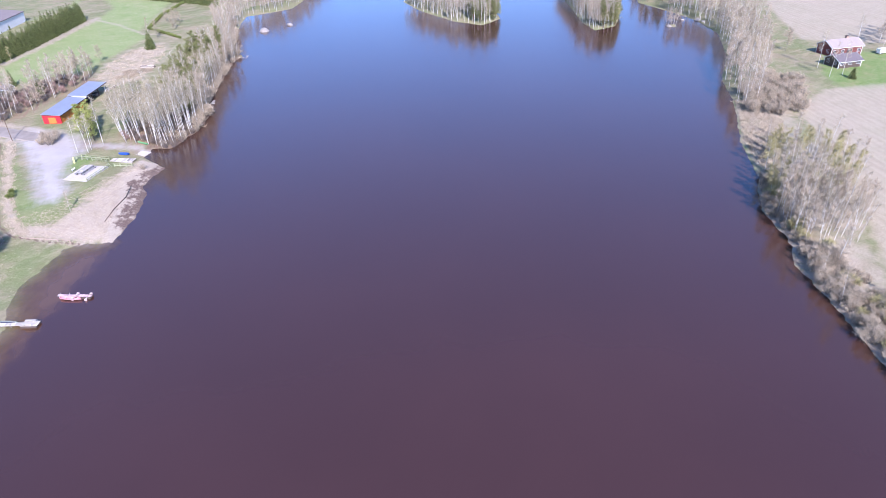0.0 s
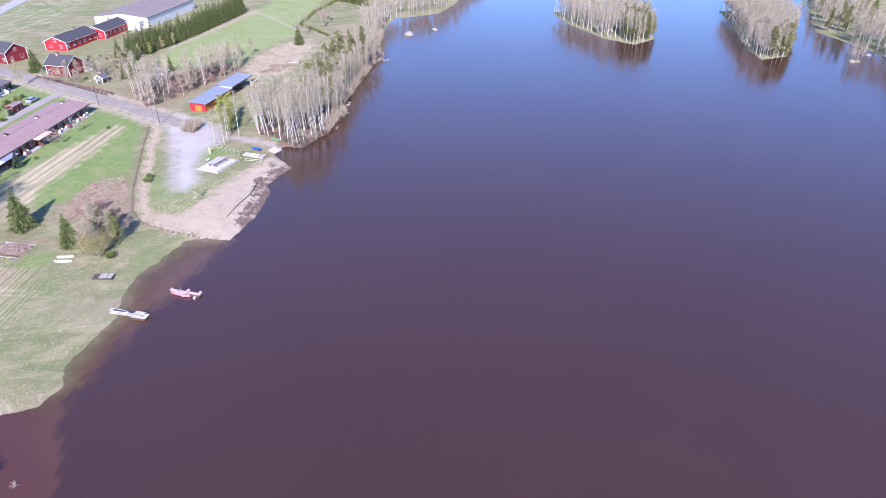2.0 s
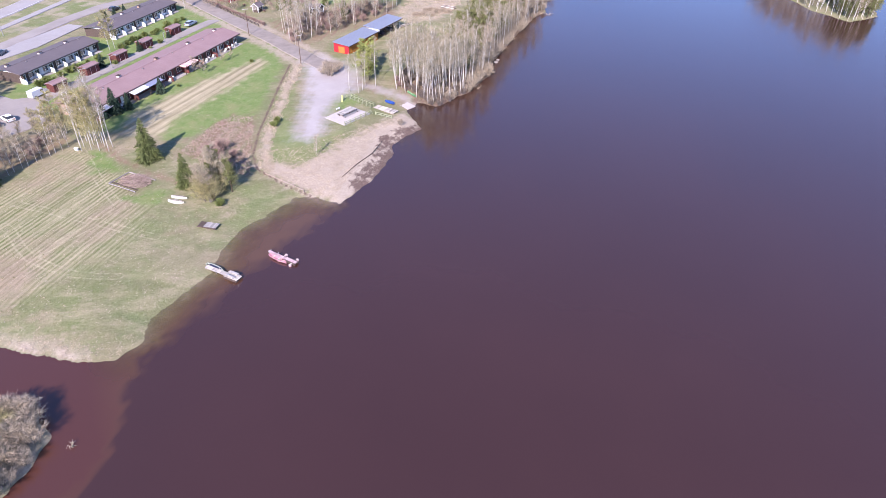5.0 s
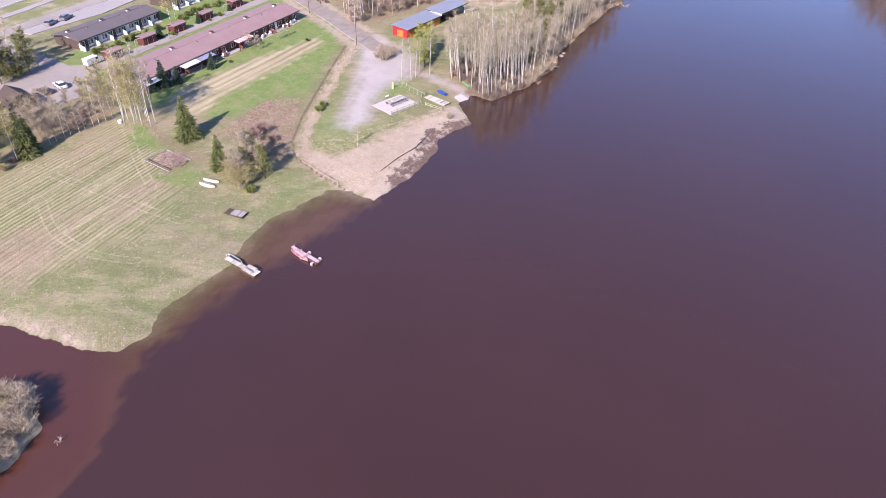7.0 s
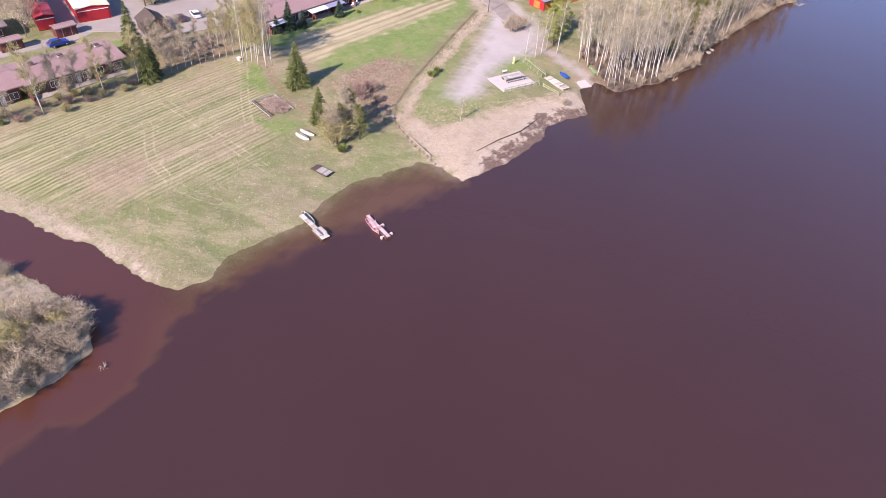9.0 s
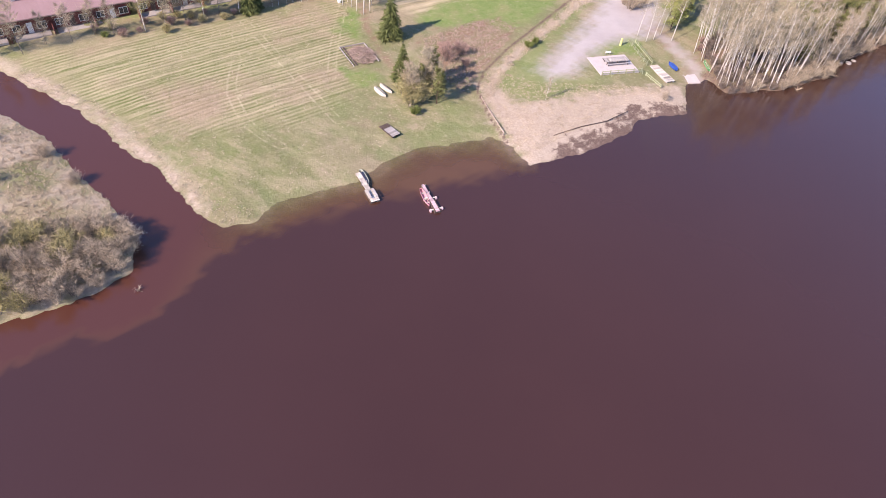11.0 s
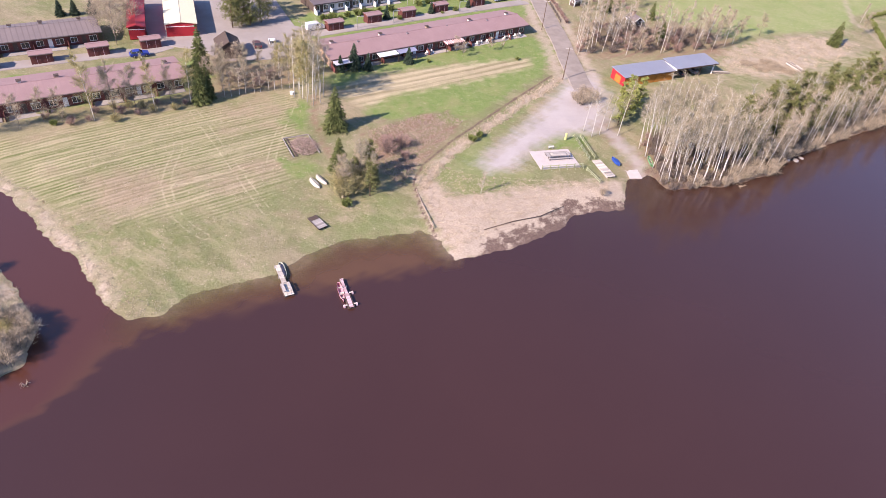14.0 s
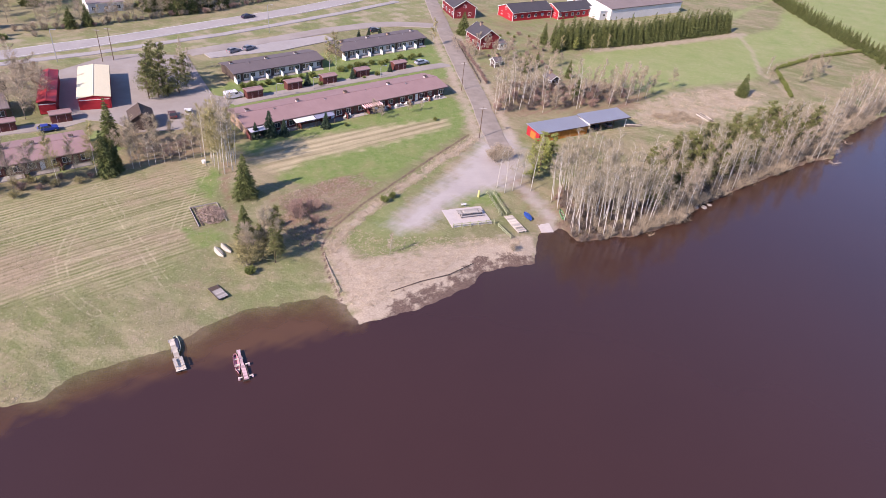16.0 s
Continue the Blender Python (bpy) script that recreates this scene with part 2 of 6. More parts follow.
SHORE_BUSH = [(-61, -42.2), (-58, -39.8), (-55, -37), (-53, -33.8), (-54, -29.8), (-57.5, -25), (-64.7, -19.5), (-69, -16.6), (-75.5, -10.6), (-80, -8),
    (-90, -4), (-140, 12), (-400, 40), (-2500, 40), (-2500, -2500), (-500, -400), (-110, -72), (-75, -51)]
SHORE_EAST = [(420, 30), (345, 2), (284.6, -22.6), (272.7, -38.8), (258, -57), (236, -71.5), (202, -81.7), (172, -86), (153, -93), (142.7, -96), (118, -102),
    (98, -109.6), (80.5, -113), (68.4, -120.8), (60.6, -121.8), (51, -129), (35.7, -138), (0, -165), (-60, -230), (-200, -420), (-500, -2500), (2500, -2500), (2500, 30)]
ISLAND_A = [(236, 90), (221, 70), (207, 41), (206, 24.5), (222, 24), (248, 43), (266, 70), (256, 90)]
ISLAND_B = [(300, 30), (268, 9), (245, -4.5), (230, -14), (219, -24), (231, -29), (258, -22), (290, -8), (318, 14)]
ISLAND_C = [(243, -47), (239, -50), (241, -53), (246, -51)]
LANDS = [SHORE_NORTH, SHORE_BUSH, SHORE_EAST, ISLAND_A, ISLAND_B, ISLAND_C]
SHELF = [(-75, -62), (-58, -47.2), (-52.7, -44), (-47.3, -40.7), (-44.6, -35.4), (-44, -31.3), (-41.5, -28), (-39, -23.6), (-32, -19.6), (-25, -14.5),
    (-17, -10.2), (-8.6, -5.4), (0.2, -0.9), (3, 12), (-30, 20), (-90, 30), (-160, 40), (-160, -60)]
COVE = [(21, 17), (31, 18), (40, 27), (43, 32), (36, 38), (29, 30)]


def wobble(px, py, size, seed=0):
    """Smooth irregular values between about -1 and 1."""
    r = np.random.RandomState(seed)
    total = np.zeros(np.shape(px))
    for k in range(5):
        a, ph = r.uniform(0, 6.28), r.uniform(0, 6.28)
        a2, ph2 = a + r.uniform(0.9, 2.2), r.uniform(0, 6.28)
        f = 6.28 / (size * (0.6 + 0.5 * k))
        total = total + np.sin(f * (px * math.cos(a) + py * math.sin(a)) + ph) * np.sin(f * (px * math.cos(a2) + py * math.sin(a2)) + ph2)
    return total / 2.2


def land(px, py):
    """Metres inside the shoreline; negative over water."""
    px, py = np.asarray(px, float), np.asarray(py, float)
    d = np.full(px.shape, -1e9)
    for line in LANDS:
        d = np.maximum(d, signed(px, py, line))
    return d + 0.35 * wobble(px, py, 4.0, 3) + 0.10 * wobble(px, py, 1.9, 4)


def height(px, py):
    px, py = np.asarray(px, float), np.asarray(py, float)
    d = land(px, py)
    up = 1.3 * (1 - np.exp(-np.maximum(d, 0) / 9)) + 0.05 * wobble(px, py, 6, 8) * np.clip(d / 6, 0, 1) + np.clip((d - 300) / 200, 0, 10)
    down = np.where(signed(px, py, SHELF) > 0, 0.10, 0.35) * np.minimum(d, 0)
    return np.where(d > 0, up + 0.02, np.maximum(down, -3.0))


def z_at(x, y):
    return float(height(np.array([x]), np.array([y]))[0])


def axis(lo, a, b, hi, fine, coarse, far):
    mid = list(np.arange(a, b, fine))
    left = list(np.arange(lo, a, coarse))
    right = list(np.arange(b, hi, coarse))
    out = [hi]
    while out[-1] < far:
        out.append(out[-1] + max(coarse, 0.35 * (out[-1] - hi) + 3))
    back = [lo]
    while back[-1] > -far:
        back.append(back[-1] - max(coarse, 0.35 * (lo - back[-1]) + 3))
    return np.array(back[:0:-1] + left + mid + right + out)


def poly_mask(px, py, line, soft=1.0, rough=0.5, seed=1):
    d = signed(px, py, line) + rough * wobble(px, py, 3.5, seed) + rough * 0.6 * wobble(px, py, 1.3, seed + 1)
    return np.clip(d / soft + 0.5, 0, 1)


def line_mask(px, py, line, width, soft=0.6, rough=0.3, seed=1):
    d = width / 2 - closest(px, py, line, False) + rough * wobble(px, py, 3.0, seed)
    return np.clip(d / soft + 0.5, 0, 1)


DITCH = [(-3.7, 4.9), (-7.4, 11.5), (-10, 19), (-9, 25), (-4.9, 34.4), (0.9, 45.3), (7.6, 57.7), (16.8, 74)]
TRACKS = [[(-56, 20), (-55, 17.7), (-53.8, 11.4), (-52.4, 6.7), (-49.7, 2.6), (-46.7, -1.2), (-43.7, -3.5), (-40.5, -5)], [(-58, 32), (-46.9, 19.4), (-40.9, 12.3), (-36.3, 7.1), (-33, 3.5)],
    [(-40.5, 45), (-39.7, 36.8), (-39.1, 30.2), (-38.2, 23.4), (-36.9, 16.4)], [(-36.9, 16.4), (-41.1, 13.1), (-52, 7)], [(44, 80), (64, 88), (84, 100), (118, 122)], [(-72, 14), (-60, 23), (-44, 36)]]
YARD = [(1.6, 28.5), (5.5, 36), (9.4, 43.5), (13.6, 52.5), (17, 61.5), (20.5, 71), (22, 77), (27.5, 77), (29.5, 69), (30.6, 59), (25.8, 49), (18.2, 44), (12.4, 37), (8.4, 28.5), (4, 26.5)]
SLIPWAY = [(27, 52), (31, 46), (34.5, 40), (34.8, 33)]
MEADOW = [(-90, 10), (-78, 18), (-66, 27), (-40.5, 46), (-37, 37), (-32, 14), (-40, 2), (-54, -4), (-70, -2)]
LAWN = [(-38, 55), (9, 98), (18, 92), (14, 73), (3, 53.5), (-3, 43), (-12, 42), (-24, 40), (-24, 46)]
FURROW = [(-33, 48.5), (-27.5, 59.5), (-12, 70), (10.8, 82.3), (11, 77), (0, 67), (-9, 59.5), (-19.6, 51.5), (-23.5, 44.3)]
DIRT = [(-22, 34), (-14, 43), (-7, 47), (-3, 44), (-6, 35), (-10, 24), (-12, 17), (-18, 22)]
SCRUB = [(22, 86), (36, 91), (66, 103), (73, 116), (60, 123), (40, 124), (24, 113)]
REEDBED = [(0.2, -2), (9.7, 3), (18.5, 10.5), (22, 16), (31, 20.5), (31, 31), (24, 28), (13, 23.5), (4, 18), (-3, 16.5), (-7, 21), (-9.5, 20), (-7, 11)]
GREEN_SPOT = [(-36, 19.5), (-32, 14.5), (-27.5, 17), (-31, 21)]
GREEN_STRIP = [(-39.5, 33), (-34.5, 31), (-35.5, 41), (-39, 43)]
GREEN_PAD = [(13, 41), (19, 46.5), (24, 46.5), (24, 39), (20, 40), (12, 36.5)]
GREEN_POINT = [(-7.5, 20), (-6.4, 26), (-1, 37), (7, 52.5), (13, 63), (14, 60), (9, 50), (4.6, 40), (1.8, 30), (8, 27.5), (14, 28.5), (12, 23.5), (4, 18.5), (-2, 17)]
LITTER = [(-58, 39), (-42, 49.5), (-45, 60), (-60, 56)]
LITTER_LOW = [(-80, 20), (-66, 28), (-57, 37), (-60, 42), (-74, 33), (-84, 24)]
GROVE_FLOOR = [(38, 28), (48, 30), (62, 39), (72, 48), (90, 63), (112, 80), (122, 92), (112, 96), (90, 80), (66, 62), (50, 53), (39, 52), (34, 46)]
EAST_LITTER = [(24, -141), (51, -127.5), (61, -120.5), (69, -119.5), (81, -111.5), (98, -108), (99, -113), (84, -118), (72, -125), (62, -127), (50, -135), (30, -149)]
CLEARING = [(62, 92), (76, 92), (100, 110), (114, 128), (100, 130), (78, 118), (66, 104)]
EAST_FIELD = [(70, -136), (107, -128), (124, -120), (150, -112), (172, -117), (187, -133), (187, -220), (40, -200), (50, -140)]
EAST_FIELD_FAR = [(235, -103), (300, -80), (420, -70), (420, -330), (250, -330), (246, -145)]
EAST_BANK = [(28, -142), (60, -123), (80, -114), (98, -110), (118, -103), (142, -97), (152, -108), (126, -118), (108, -129), (72, -133), (50, -142)]
EAST_LAWN = [(175, -122), (190, -114), (222, -112), (230, -135), (185, -140)]
GREEN_FIELD = [(47, 129), (58, 152), (72, 162.5), (96, 176), (127, 196.5), (150, 215), (183, 285), (190, 240), (187, 212), (150, 180), (121, 156), (116, 143), (72, 119)]
GREEN_FAR = [(120, 205), (180, 290), (300, 420), (420, 420), (380, 300), (200, 200), (187, 200), (187, 290), (130, 230)]
YARD_GREEN = [(-60, 78), (-48, 66), (-40, 72), (9, 113), (12, 124), (0, 150), (-30, 125)]
LOW_GREEN = [(-130, 0), (-64, 36), (-60, 50), (-68, 56), (-85, 45), (-130, 16)]
GARDEN = [(14, 120), (20, 122), (44, 140), (60, 160), (60, 200), (10, 200), (8, 165)]
VERGE = [(-160, 90), (-95, 125), (-40, 190), (60, 330), (120, 330), (20, 220), (-4, 172), (-70, 112), (-100, 92)]


def build_ground():
    xs = axis(-150, -92, 62, 310, 0.6, 1.3, 2600)
    ys = axis(-180, -52, 112, 290, 0.6, 1.3, 2600)
    gx, gy = np.meshgrid(xs, ys)
    px, py = gx.ravel(), gy.ravel()
    z = height(px, py)
    d = land(px, py)
    nx, ny = len(xs), len(ys)
    i = np.arange((nx - 1) * (ny - 1))
    a = (i // (nx - 1)) * nx + i % (nx - 1)
    faces = np.stack([a, a + 1, a + nx + 1, a + nx], 1)
    me = bpy.data.meshes.new("ground")
    me.vertices.add(len(px))
    me.vertices.foreach_set("co", np.stack([px, py, z], 1).ravel())
    me.loops.add(faces.size)
    me.loops.foreach_set("vertex_index", faces.ravel())
    me.polygons.add(len(faces))
    me.polygons.foreach_set("loop_start", np.arange(len(faces)) * 4)
    me.polygons.foreach_set("loop_total", np.full(len(faces), 4))
    me.update()
    me.shade_smooth()

    green = np.zeros(px.shape)
    for k, p in enumerate((LAWN, GREEN_PAD, GREEN_POINT, EAST_LAWN, GREEN_FIELD, GREEN_FAR, YARD_GREEN, LOW_GREEN, GREEN_SPOT, GREEN_STRIP)):
        green = np.maximum(green, poly_mask(px, py, p, 2.0, 0.9, 20 + k) * (0.55 if p is GREEN_POINT else 0.2 if p in (GREEN_FIELD, GREEN_FAR) else 1.0))
    green = np.maximum(green, 0.4 * poly_mask(px, py, GARDEN, 3, 1.5, 31))
    green = np.maximum(green, 0.35 * poly_mask(px, py, VERGE, 3, 1.5, 32))
    beige = poly_mask(px, py, REEDBED, 2.2, 1.2, 40)
    beige = np.maximum(beige, 0.85 * poly_mask(px, py, CLEARING, 4, 2.0, 38) * np.clip(0.8 + 0.6 * wobble(px, py, 6, 39), 0, 1))
    beige = np.maximum(beige, 0.6 * poly_mask(px, py, VERGE, 3, 1.5, 33) * np.clip(wobble(px, py, 7, 34) * 1.5, 0, 1))
    beige = np.maximum(beige, line_mask(px, py, [(x + 2.0, y - 1.2) for x, y in DITCH[2:]], 1.7, 1.2, 0.7, 41))
    beige = np.maximum(beige, 0.75 * poly_mask(px, py, EAST_BANK, 3, 1.5, 36) * np.clip(0.8 + 0.5 * wobble(px, py, 6, 37), 0, 1))
    beige = np.maximum(beige, 0.7 * line_mask(px, py, [(62, 157.5), (73, 163.5), (97, 178.5), (130, 200)], 4.0, 2.0, 1.0, 81))
    beige = np.maximum(beige, 0.7 * line_mask(px, py, [(127.7, 197), (125.5, 175), (119.5, 149), (122.5, 142), (121.5, 129)], 1.4, 1.2, 0.4, 82))
    for off in (-4.6, 4.6):
        beige = np.maximum(beige, 0.75 * line_mask(px, py, [(24 + off, 71), (21.5 + off, 84), (19.5 + off, 97), (13.6 + off, 124), (6.5 + off, 158)], 2.6, 1.4, 0.9, 83))
    beige *= 1 - poly_mask(px, py, EAST_LAWN, 2, 0.6, 23)
    for k, p in enumerate((EAST_FIELD, EAST_FIELD_FAR)):
        beige = np.maximum(beige, 0.6 * poly_mask(px, py, p, 2.0, 0.6, 42 + k))
    bank = np.where(px < -47, 0.95 * np.clip(1.4 - np.abs(d - 1.0) / 1.6, 0, 1), 0)
    beige = np.maximum(beige, bank * (d > 0) * np.clip(0.7 + 0.5 * wobble(px, py, 5, 45), 0, 1))
    beige = np.maximum(beige, 0.8 * np.clip(signed(px, py, SHORE_BUSH) / 2, 0, 1) * np.clip(0.6 + wobble(px, py, 9, 46), 0, 1))
    dirt = poly_mask(px, py, DIRT, 4.0, 1.6, 50) * np.clip(0.75 + 0.6 * wobble(px, py, 5, 51), 0, 1)
    dirt = np.maximum(dirt, 0.9 * line_mask(px, py, DITCH, 0.55, 0.5, 0.15, 52))
    gravel = poly_mask(px, py, YARD, 4.5, 0.9, 60)
    gravel = np.maximum(gravel, 0.6 * line_mask(px, py, SLIPWAY, 3.2, 2.4, 0.9, 61))
    meadow = poly_mask(px, py, MEADOW, 6.0, 1.5, 70)
    furrow = 0.9 * poly_mask(px, py, FURROW, 3.0, 0.9, 71)
    for k, p in enumerate((EAST_FIELD, EAST_FIELD_FAR)):
        furrow = np.maximum(furrow, 0.4 * poly_mask(px, py, p, 2.0, 0.6, 42 + k) * (1 - poly_mask(px, py, EAST_LAWN, 2, 0.6, 23)))
    wet = np.clip(1 - (d - 0.2) / 1.6, 0, 1) * (d > -0.5)
    shore_mud = poly_mask(px, py, [(3, -5), (20, 4), (27, 11), (36, 16), (32, 24.5), (20, 22.5), (13, 14.5), (5, 7.0)], 1.2, 1.2, 73)
    shore_mud *= np.clip(1.25 - d / 5.5 + 0.55 * wobble(px, py, 3.2, 74) + 0.35 * wobble(px, py, 1.1, 75), 0, 1)
    wet = np.maximum(wet * 0.3, 1.0 * shore_mud)
    wet = np.maximum(wet, 0.9 * line_mask(px, py, DITCH, 0.5, 0.5, 0.15, 52))
    # Grove floor by the water: leaf litter and shade put in as mud colour.
    wet = np.maximum(wet, 0.75 * poly_mask(px, py, GROVE_FLOOR, 2, 0.8, 76) * np.clip(1.5 - d / 4, 0, 1))
    dirt = np.maximum(dirt, 0.8 * line_mask(px, py, SLIPWAY, 5.5, 4.0, 1.2, 62))
    for k, p in enumerate((LITTER, LITTER_LOW, SCRUB, GROVE_FLOOR, EAST_LITTER)):
        dirt = np.maximum(dirt, (0.4 if p is LITTER_LOW else 0.85) * poly_mask(px, py, p, 4, 1.5, 54 + k))
    dirt = np.maximum(dirt, 0.6 * poly_mask(px, py, GARDEN, 3, 1.5, 58) * np.clip(0.5 + wobble(px, py, 7, 59), 0, 1))
    dirt = np.maximum(dirt, 0.9 * line_mask(px, py, [(-36.5, 46), (-33.5, 35), (-30, 28), (-25.5, 21)], 1.3, 1.0, 0.4, 57))
    field = np.zeros(px.shape)
    for k, p in enumerate((GREEN_FIELD, GREEN_FAR)):
        field = np.maximum(field, poly_mask(px, py, p, 3.0, 0.9, 85 + k))
    track = np.full(px.shape, 4.0)
    for line in TRACKS:
        track = np.minimum(track, closest(px, py, line, False))
    track = track / 4.0
    for name, chans in (("zone_a", (green, beige, dirt, gravel)), ("zone_b", (meadow, furrow, wet, np.clip(-d / 7, 0, 1))), ("zone_c", (field, track, np.clip(wobble(px, py, 14, 91) * 0.5 + 0.5, 0, 1), np.clip(closest(px, py, DITCH, False) / 4, 0, 1)))):
        at = me.attributes.new(name, "FLOAT_COLOR", "POINT")
        at.data.foreach_set("color", np.stack(chans, 1).astype(np.float32).ravel())
    me.materials.append(ground_material())
    ob = new("ground", me)
    return tagged(ob, "flat spring ground of dry grass, lawn, gravel and mud", "ground", kind="structure")


def ground_material():
    m, n, l, b = shader("ground_cover", 0.95, 0, 0.15)
    pos = n.new("ShaderNodeNewGeometry").outputs["Position"]

    def chan(name):
        a = n.new("ShaderNodeAttribute")
        a.attribute_name = name
        s = n.new("ShaderNodeSeparateColor")
        l.new(a.outputs["Color"], s.inputs[0])
        return s.outputs[0], s.outputs[1], s.outputs[2], a.outputs["Alpha"]

    green, beige, dirt, gravel = chan("zone_a")
    meadow, furrow, wet, deep = chan("zone_b")
    field, track, patch, ditch = chan("zone_c")
    coarse = ramp(n, l, noise_node(n, l, 0.09, 5, pos), 0.34, 0.66)
    middle = ramp(n, l, noise_node(n, l, 0.5, 5, pos, 0.7), 0.32, 0.68)
    fine = ramp(n, l, noise_node(n, l, 3.2, 4, pos, 0.7), 0.3, 0.7)

    def stripes(angle, scale, distort=2.0, lo=0.25, hi=0.75):
        v = n.new("ShaderNodeMapping")
        v.inputs["Rotation"].default_value = (0, 0, radians(angle))
        l.new(pos, v.inputs["Vector"])
        w = n.new("ShaderNodeTexWave")
        w.bands_direction = "Y"
        w.inputs["Scale"].default_value = scale
        w.inputs["Distortion"].default_value = distort
        w.inputs["Detail"].default_value = 3
        w.inputs["Detail Scale"].default_value = 0.6
        l.new(v.outputs[0], w.inputs["Vector"])
        return ramp(n, l, w.outputs["Fac"], lo, hi)

    def streaks(angle, along, across, lo=0.38, hi=0.62):
        v = n.new("ShaderNodeMapping")
        v.inputs["Rotation"].default_value = (0, 0, radians(angle))
        l.new(pos, v.inputs["Vector"])
        v2 = n.new("ShaderNodeMapping")
        v2.inputs["Scale"].default_value = (along, across, 1)
        l.new(v.outputs[0], v2.inputs["Vector"])
        return ramp(n, l, noise_node(n, l, 1.0, 4, v2.outputs[0], 0.65), lo, hi)

    base = mixer(n, l, coarse, (0.18, 0.17, 0.085), (0.26, 0.215, 0.135))
    base = mixer(n, l, middle, base, (0.17, 0.175, 0.075))
    base = mixer(n, l, ramp(n, l, noise_node(n, l, 0.05, 4, pos, 0.7), 0.46, 0.62), base, (0.145, 0.18, 0.062))
    tint = n.new("ShaderNodeMapping")
    tint.inputs["Location"].default_value = (113, 58, 2)
    l.new(pos, tint.inputs["Vector"])
    blot = n.new("ShaderNodeMapping")
    blot.inputs["Location"].default_value = (31, 17, 5)
    l.new(pos, blot.inputs["Vector"])
    base = mixer(n, l, ramp(n, l, noise_node(n, l, 0.11, 5, blot.outputs[0], 0.7), 0.53, 0.68), base, (0.385, 0.295, 0.215))
    base = mixer(n, l, scaled(n, l, ramp(n, l, noise_node(n, l, 0.055, 6, tint.outputs[0], 0.6), 0.46, 0.56), 0.75), base, (0.32, 0.245, 0.17))
    base = mixer(n, l, scaled(n, l, ramp(n, l, noise_node(n, l, 0.16, 6, tint.outputs[0], 0.65), 0.5, 0.6), 0.6), base, (0.15, 0.195, 0.07))
    base = mixer(n, l, scaled(n, l, streaks(25, 0.10, 0.28, 0.48, 0.62), 0.55), base, (0.42, 0.345, 0.225))
    base = mixer(n, l, scaled(n, l, patch, 0.35), base, (0.15, 0.20, 0.065))
    base = mixer(n, l, 0.25, base, mixer(n, l, fine, (0.12, 0.115, 0.05), (0.46, 0.39, 0.26)))
    rows = mixer(n, l, streaks(-43, 0.025, 0.95, 0.45, 0.55), (0.455, 0.39, 0.245), (0.11, 0.14, 0.04))
    rows = mixer(n, l, 0.42, rows, mixer(n, l, streaks(-43, 0.06, 2.3, 0.44, 0.56), (0.46, 0.40, 0.25), (0.14, 0.16, 0.055)))
    rows = mixer(n, l, 0.28, rows, mixer(n, l, streaks(-43, 0.012, 0.4, 0.42, 0.58), (0.42, 0.33, 0.23), (0.105, 0.135, 0.04)))
    combed = mixer(n, l, stripes(-43, 0.33, 2.5, 0.35, 0.65), (0.44, 0.385, 0.235), (0.11, 0.14, 0.04))
    rows = mixer(n, l, scaled(n, l, ramp(n, l, noise_node(n, l, 0.12, 4, pos), 0.3, 0.6), 0.6), rows, combed)
    bare = scaled(n, l, ramp(n, l, noise_node(n, l, 0.042, 5, pos, 0.6), 0.51, 0.62), 0.7)
    rows = mixer(n, l, bare, rows, mixer(n, l, streaks(-43, 0.06, 1.6), (0.41, 0.30, 0.225), (0.285, 0.205, 0.14)))
    col = mixer(n, l, meadow, base, mixer(n, l, 0.12, rows, base))
    col = mixer(n, l, field, col, mixer(n, l, streaks(-58, 0.02, 0.25, 0.3, 0.7), mixer(n, l, middle, (0.25, 0.305, 0.115), (0.315, 0.335, 0.155)), mixer(n, l, coarse, (0.21, 0.28, 0.095), (0.36, 0.345, 0.185))))
    lawn = mixer(n, l, middle, (0.125, 0.225, 0.05), (0.22, 0.28, 0.095))
    lawn = mixer(n, l, ramp(n, l, noise_node(n, l, 0.13, 4, pos, 0.7), 0.52, 0.75), lawn, (0.30, 0.275, 0.13))
    lawn = mixer(n, l, 0.3, lawn, mixer(n, l, fine, (0.10, 0.13, 0.04), (0.31, 0.29, 0.15)))
    col = mixer(n, l, green, col, lawn)
    soil = mixer(n, l, middle, (0.21, 0.125, 0.09), (0.31, 0.20, 0.145))
    soil = mixer(n, l, streaks(-52, 0.06, 1.1), soil, (0.25, 0.215, 0.125))
    col = mixer(n, l, dirt, col, soil)
    fur = mixer(n, l, streaks(-40, 0.035, 0.8), (0.56, 0.46, 0.31), (0.27, 0.215, 0.13))
    fur = mixer(n, l, 0.4, fur, mixer(n, l, stripes(-40, 0.13, 1.5), (0.55, 0.45, 0.30), (0.24, 0.20, 0.11)))
    col = mixer(n, l, furrow, col, fur)
    straw = mixer(n, l, middle, (0.51, 0.425, 0.345), (0.375, 0.305, 0.245))
    straw = mixer(n, l, 0.5, straw, mixer(n, l, fine, (0.27, 0.195, 0.14), (0.60, 0.49, 0.37)))
    col = mixer(n, l, beige, col, straw)
    fleck = ramp(n, l, noise_node(n, l, 1.1, 6, pos, 0.8), 0.56, 0.66)
    col = mixer(n, l, scaled(n, l, fleck, 0.34), col, (0.55, 0.47, 0.33))
    tuft = n.new("ShaderNodeMapping")
    tuft.inputs["Location"].default_value = (7, 91, 3)
    l.new(pos, tuft.inputs["Vector"])
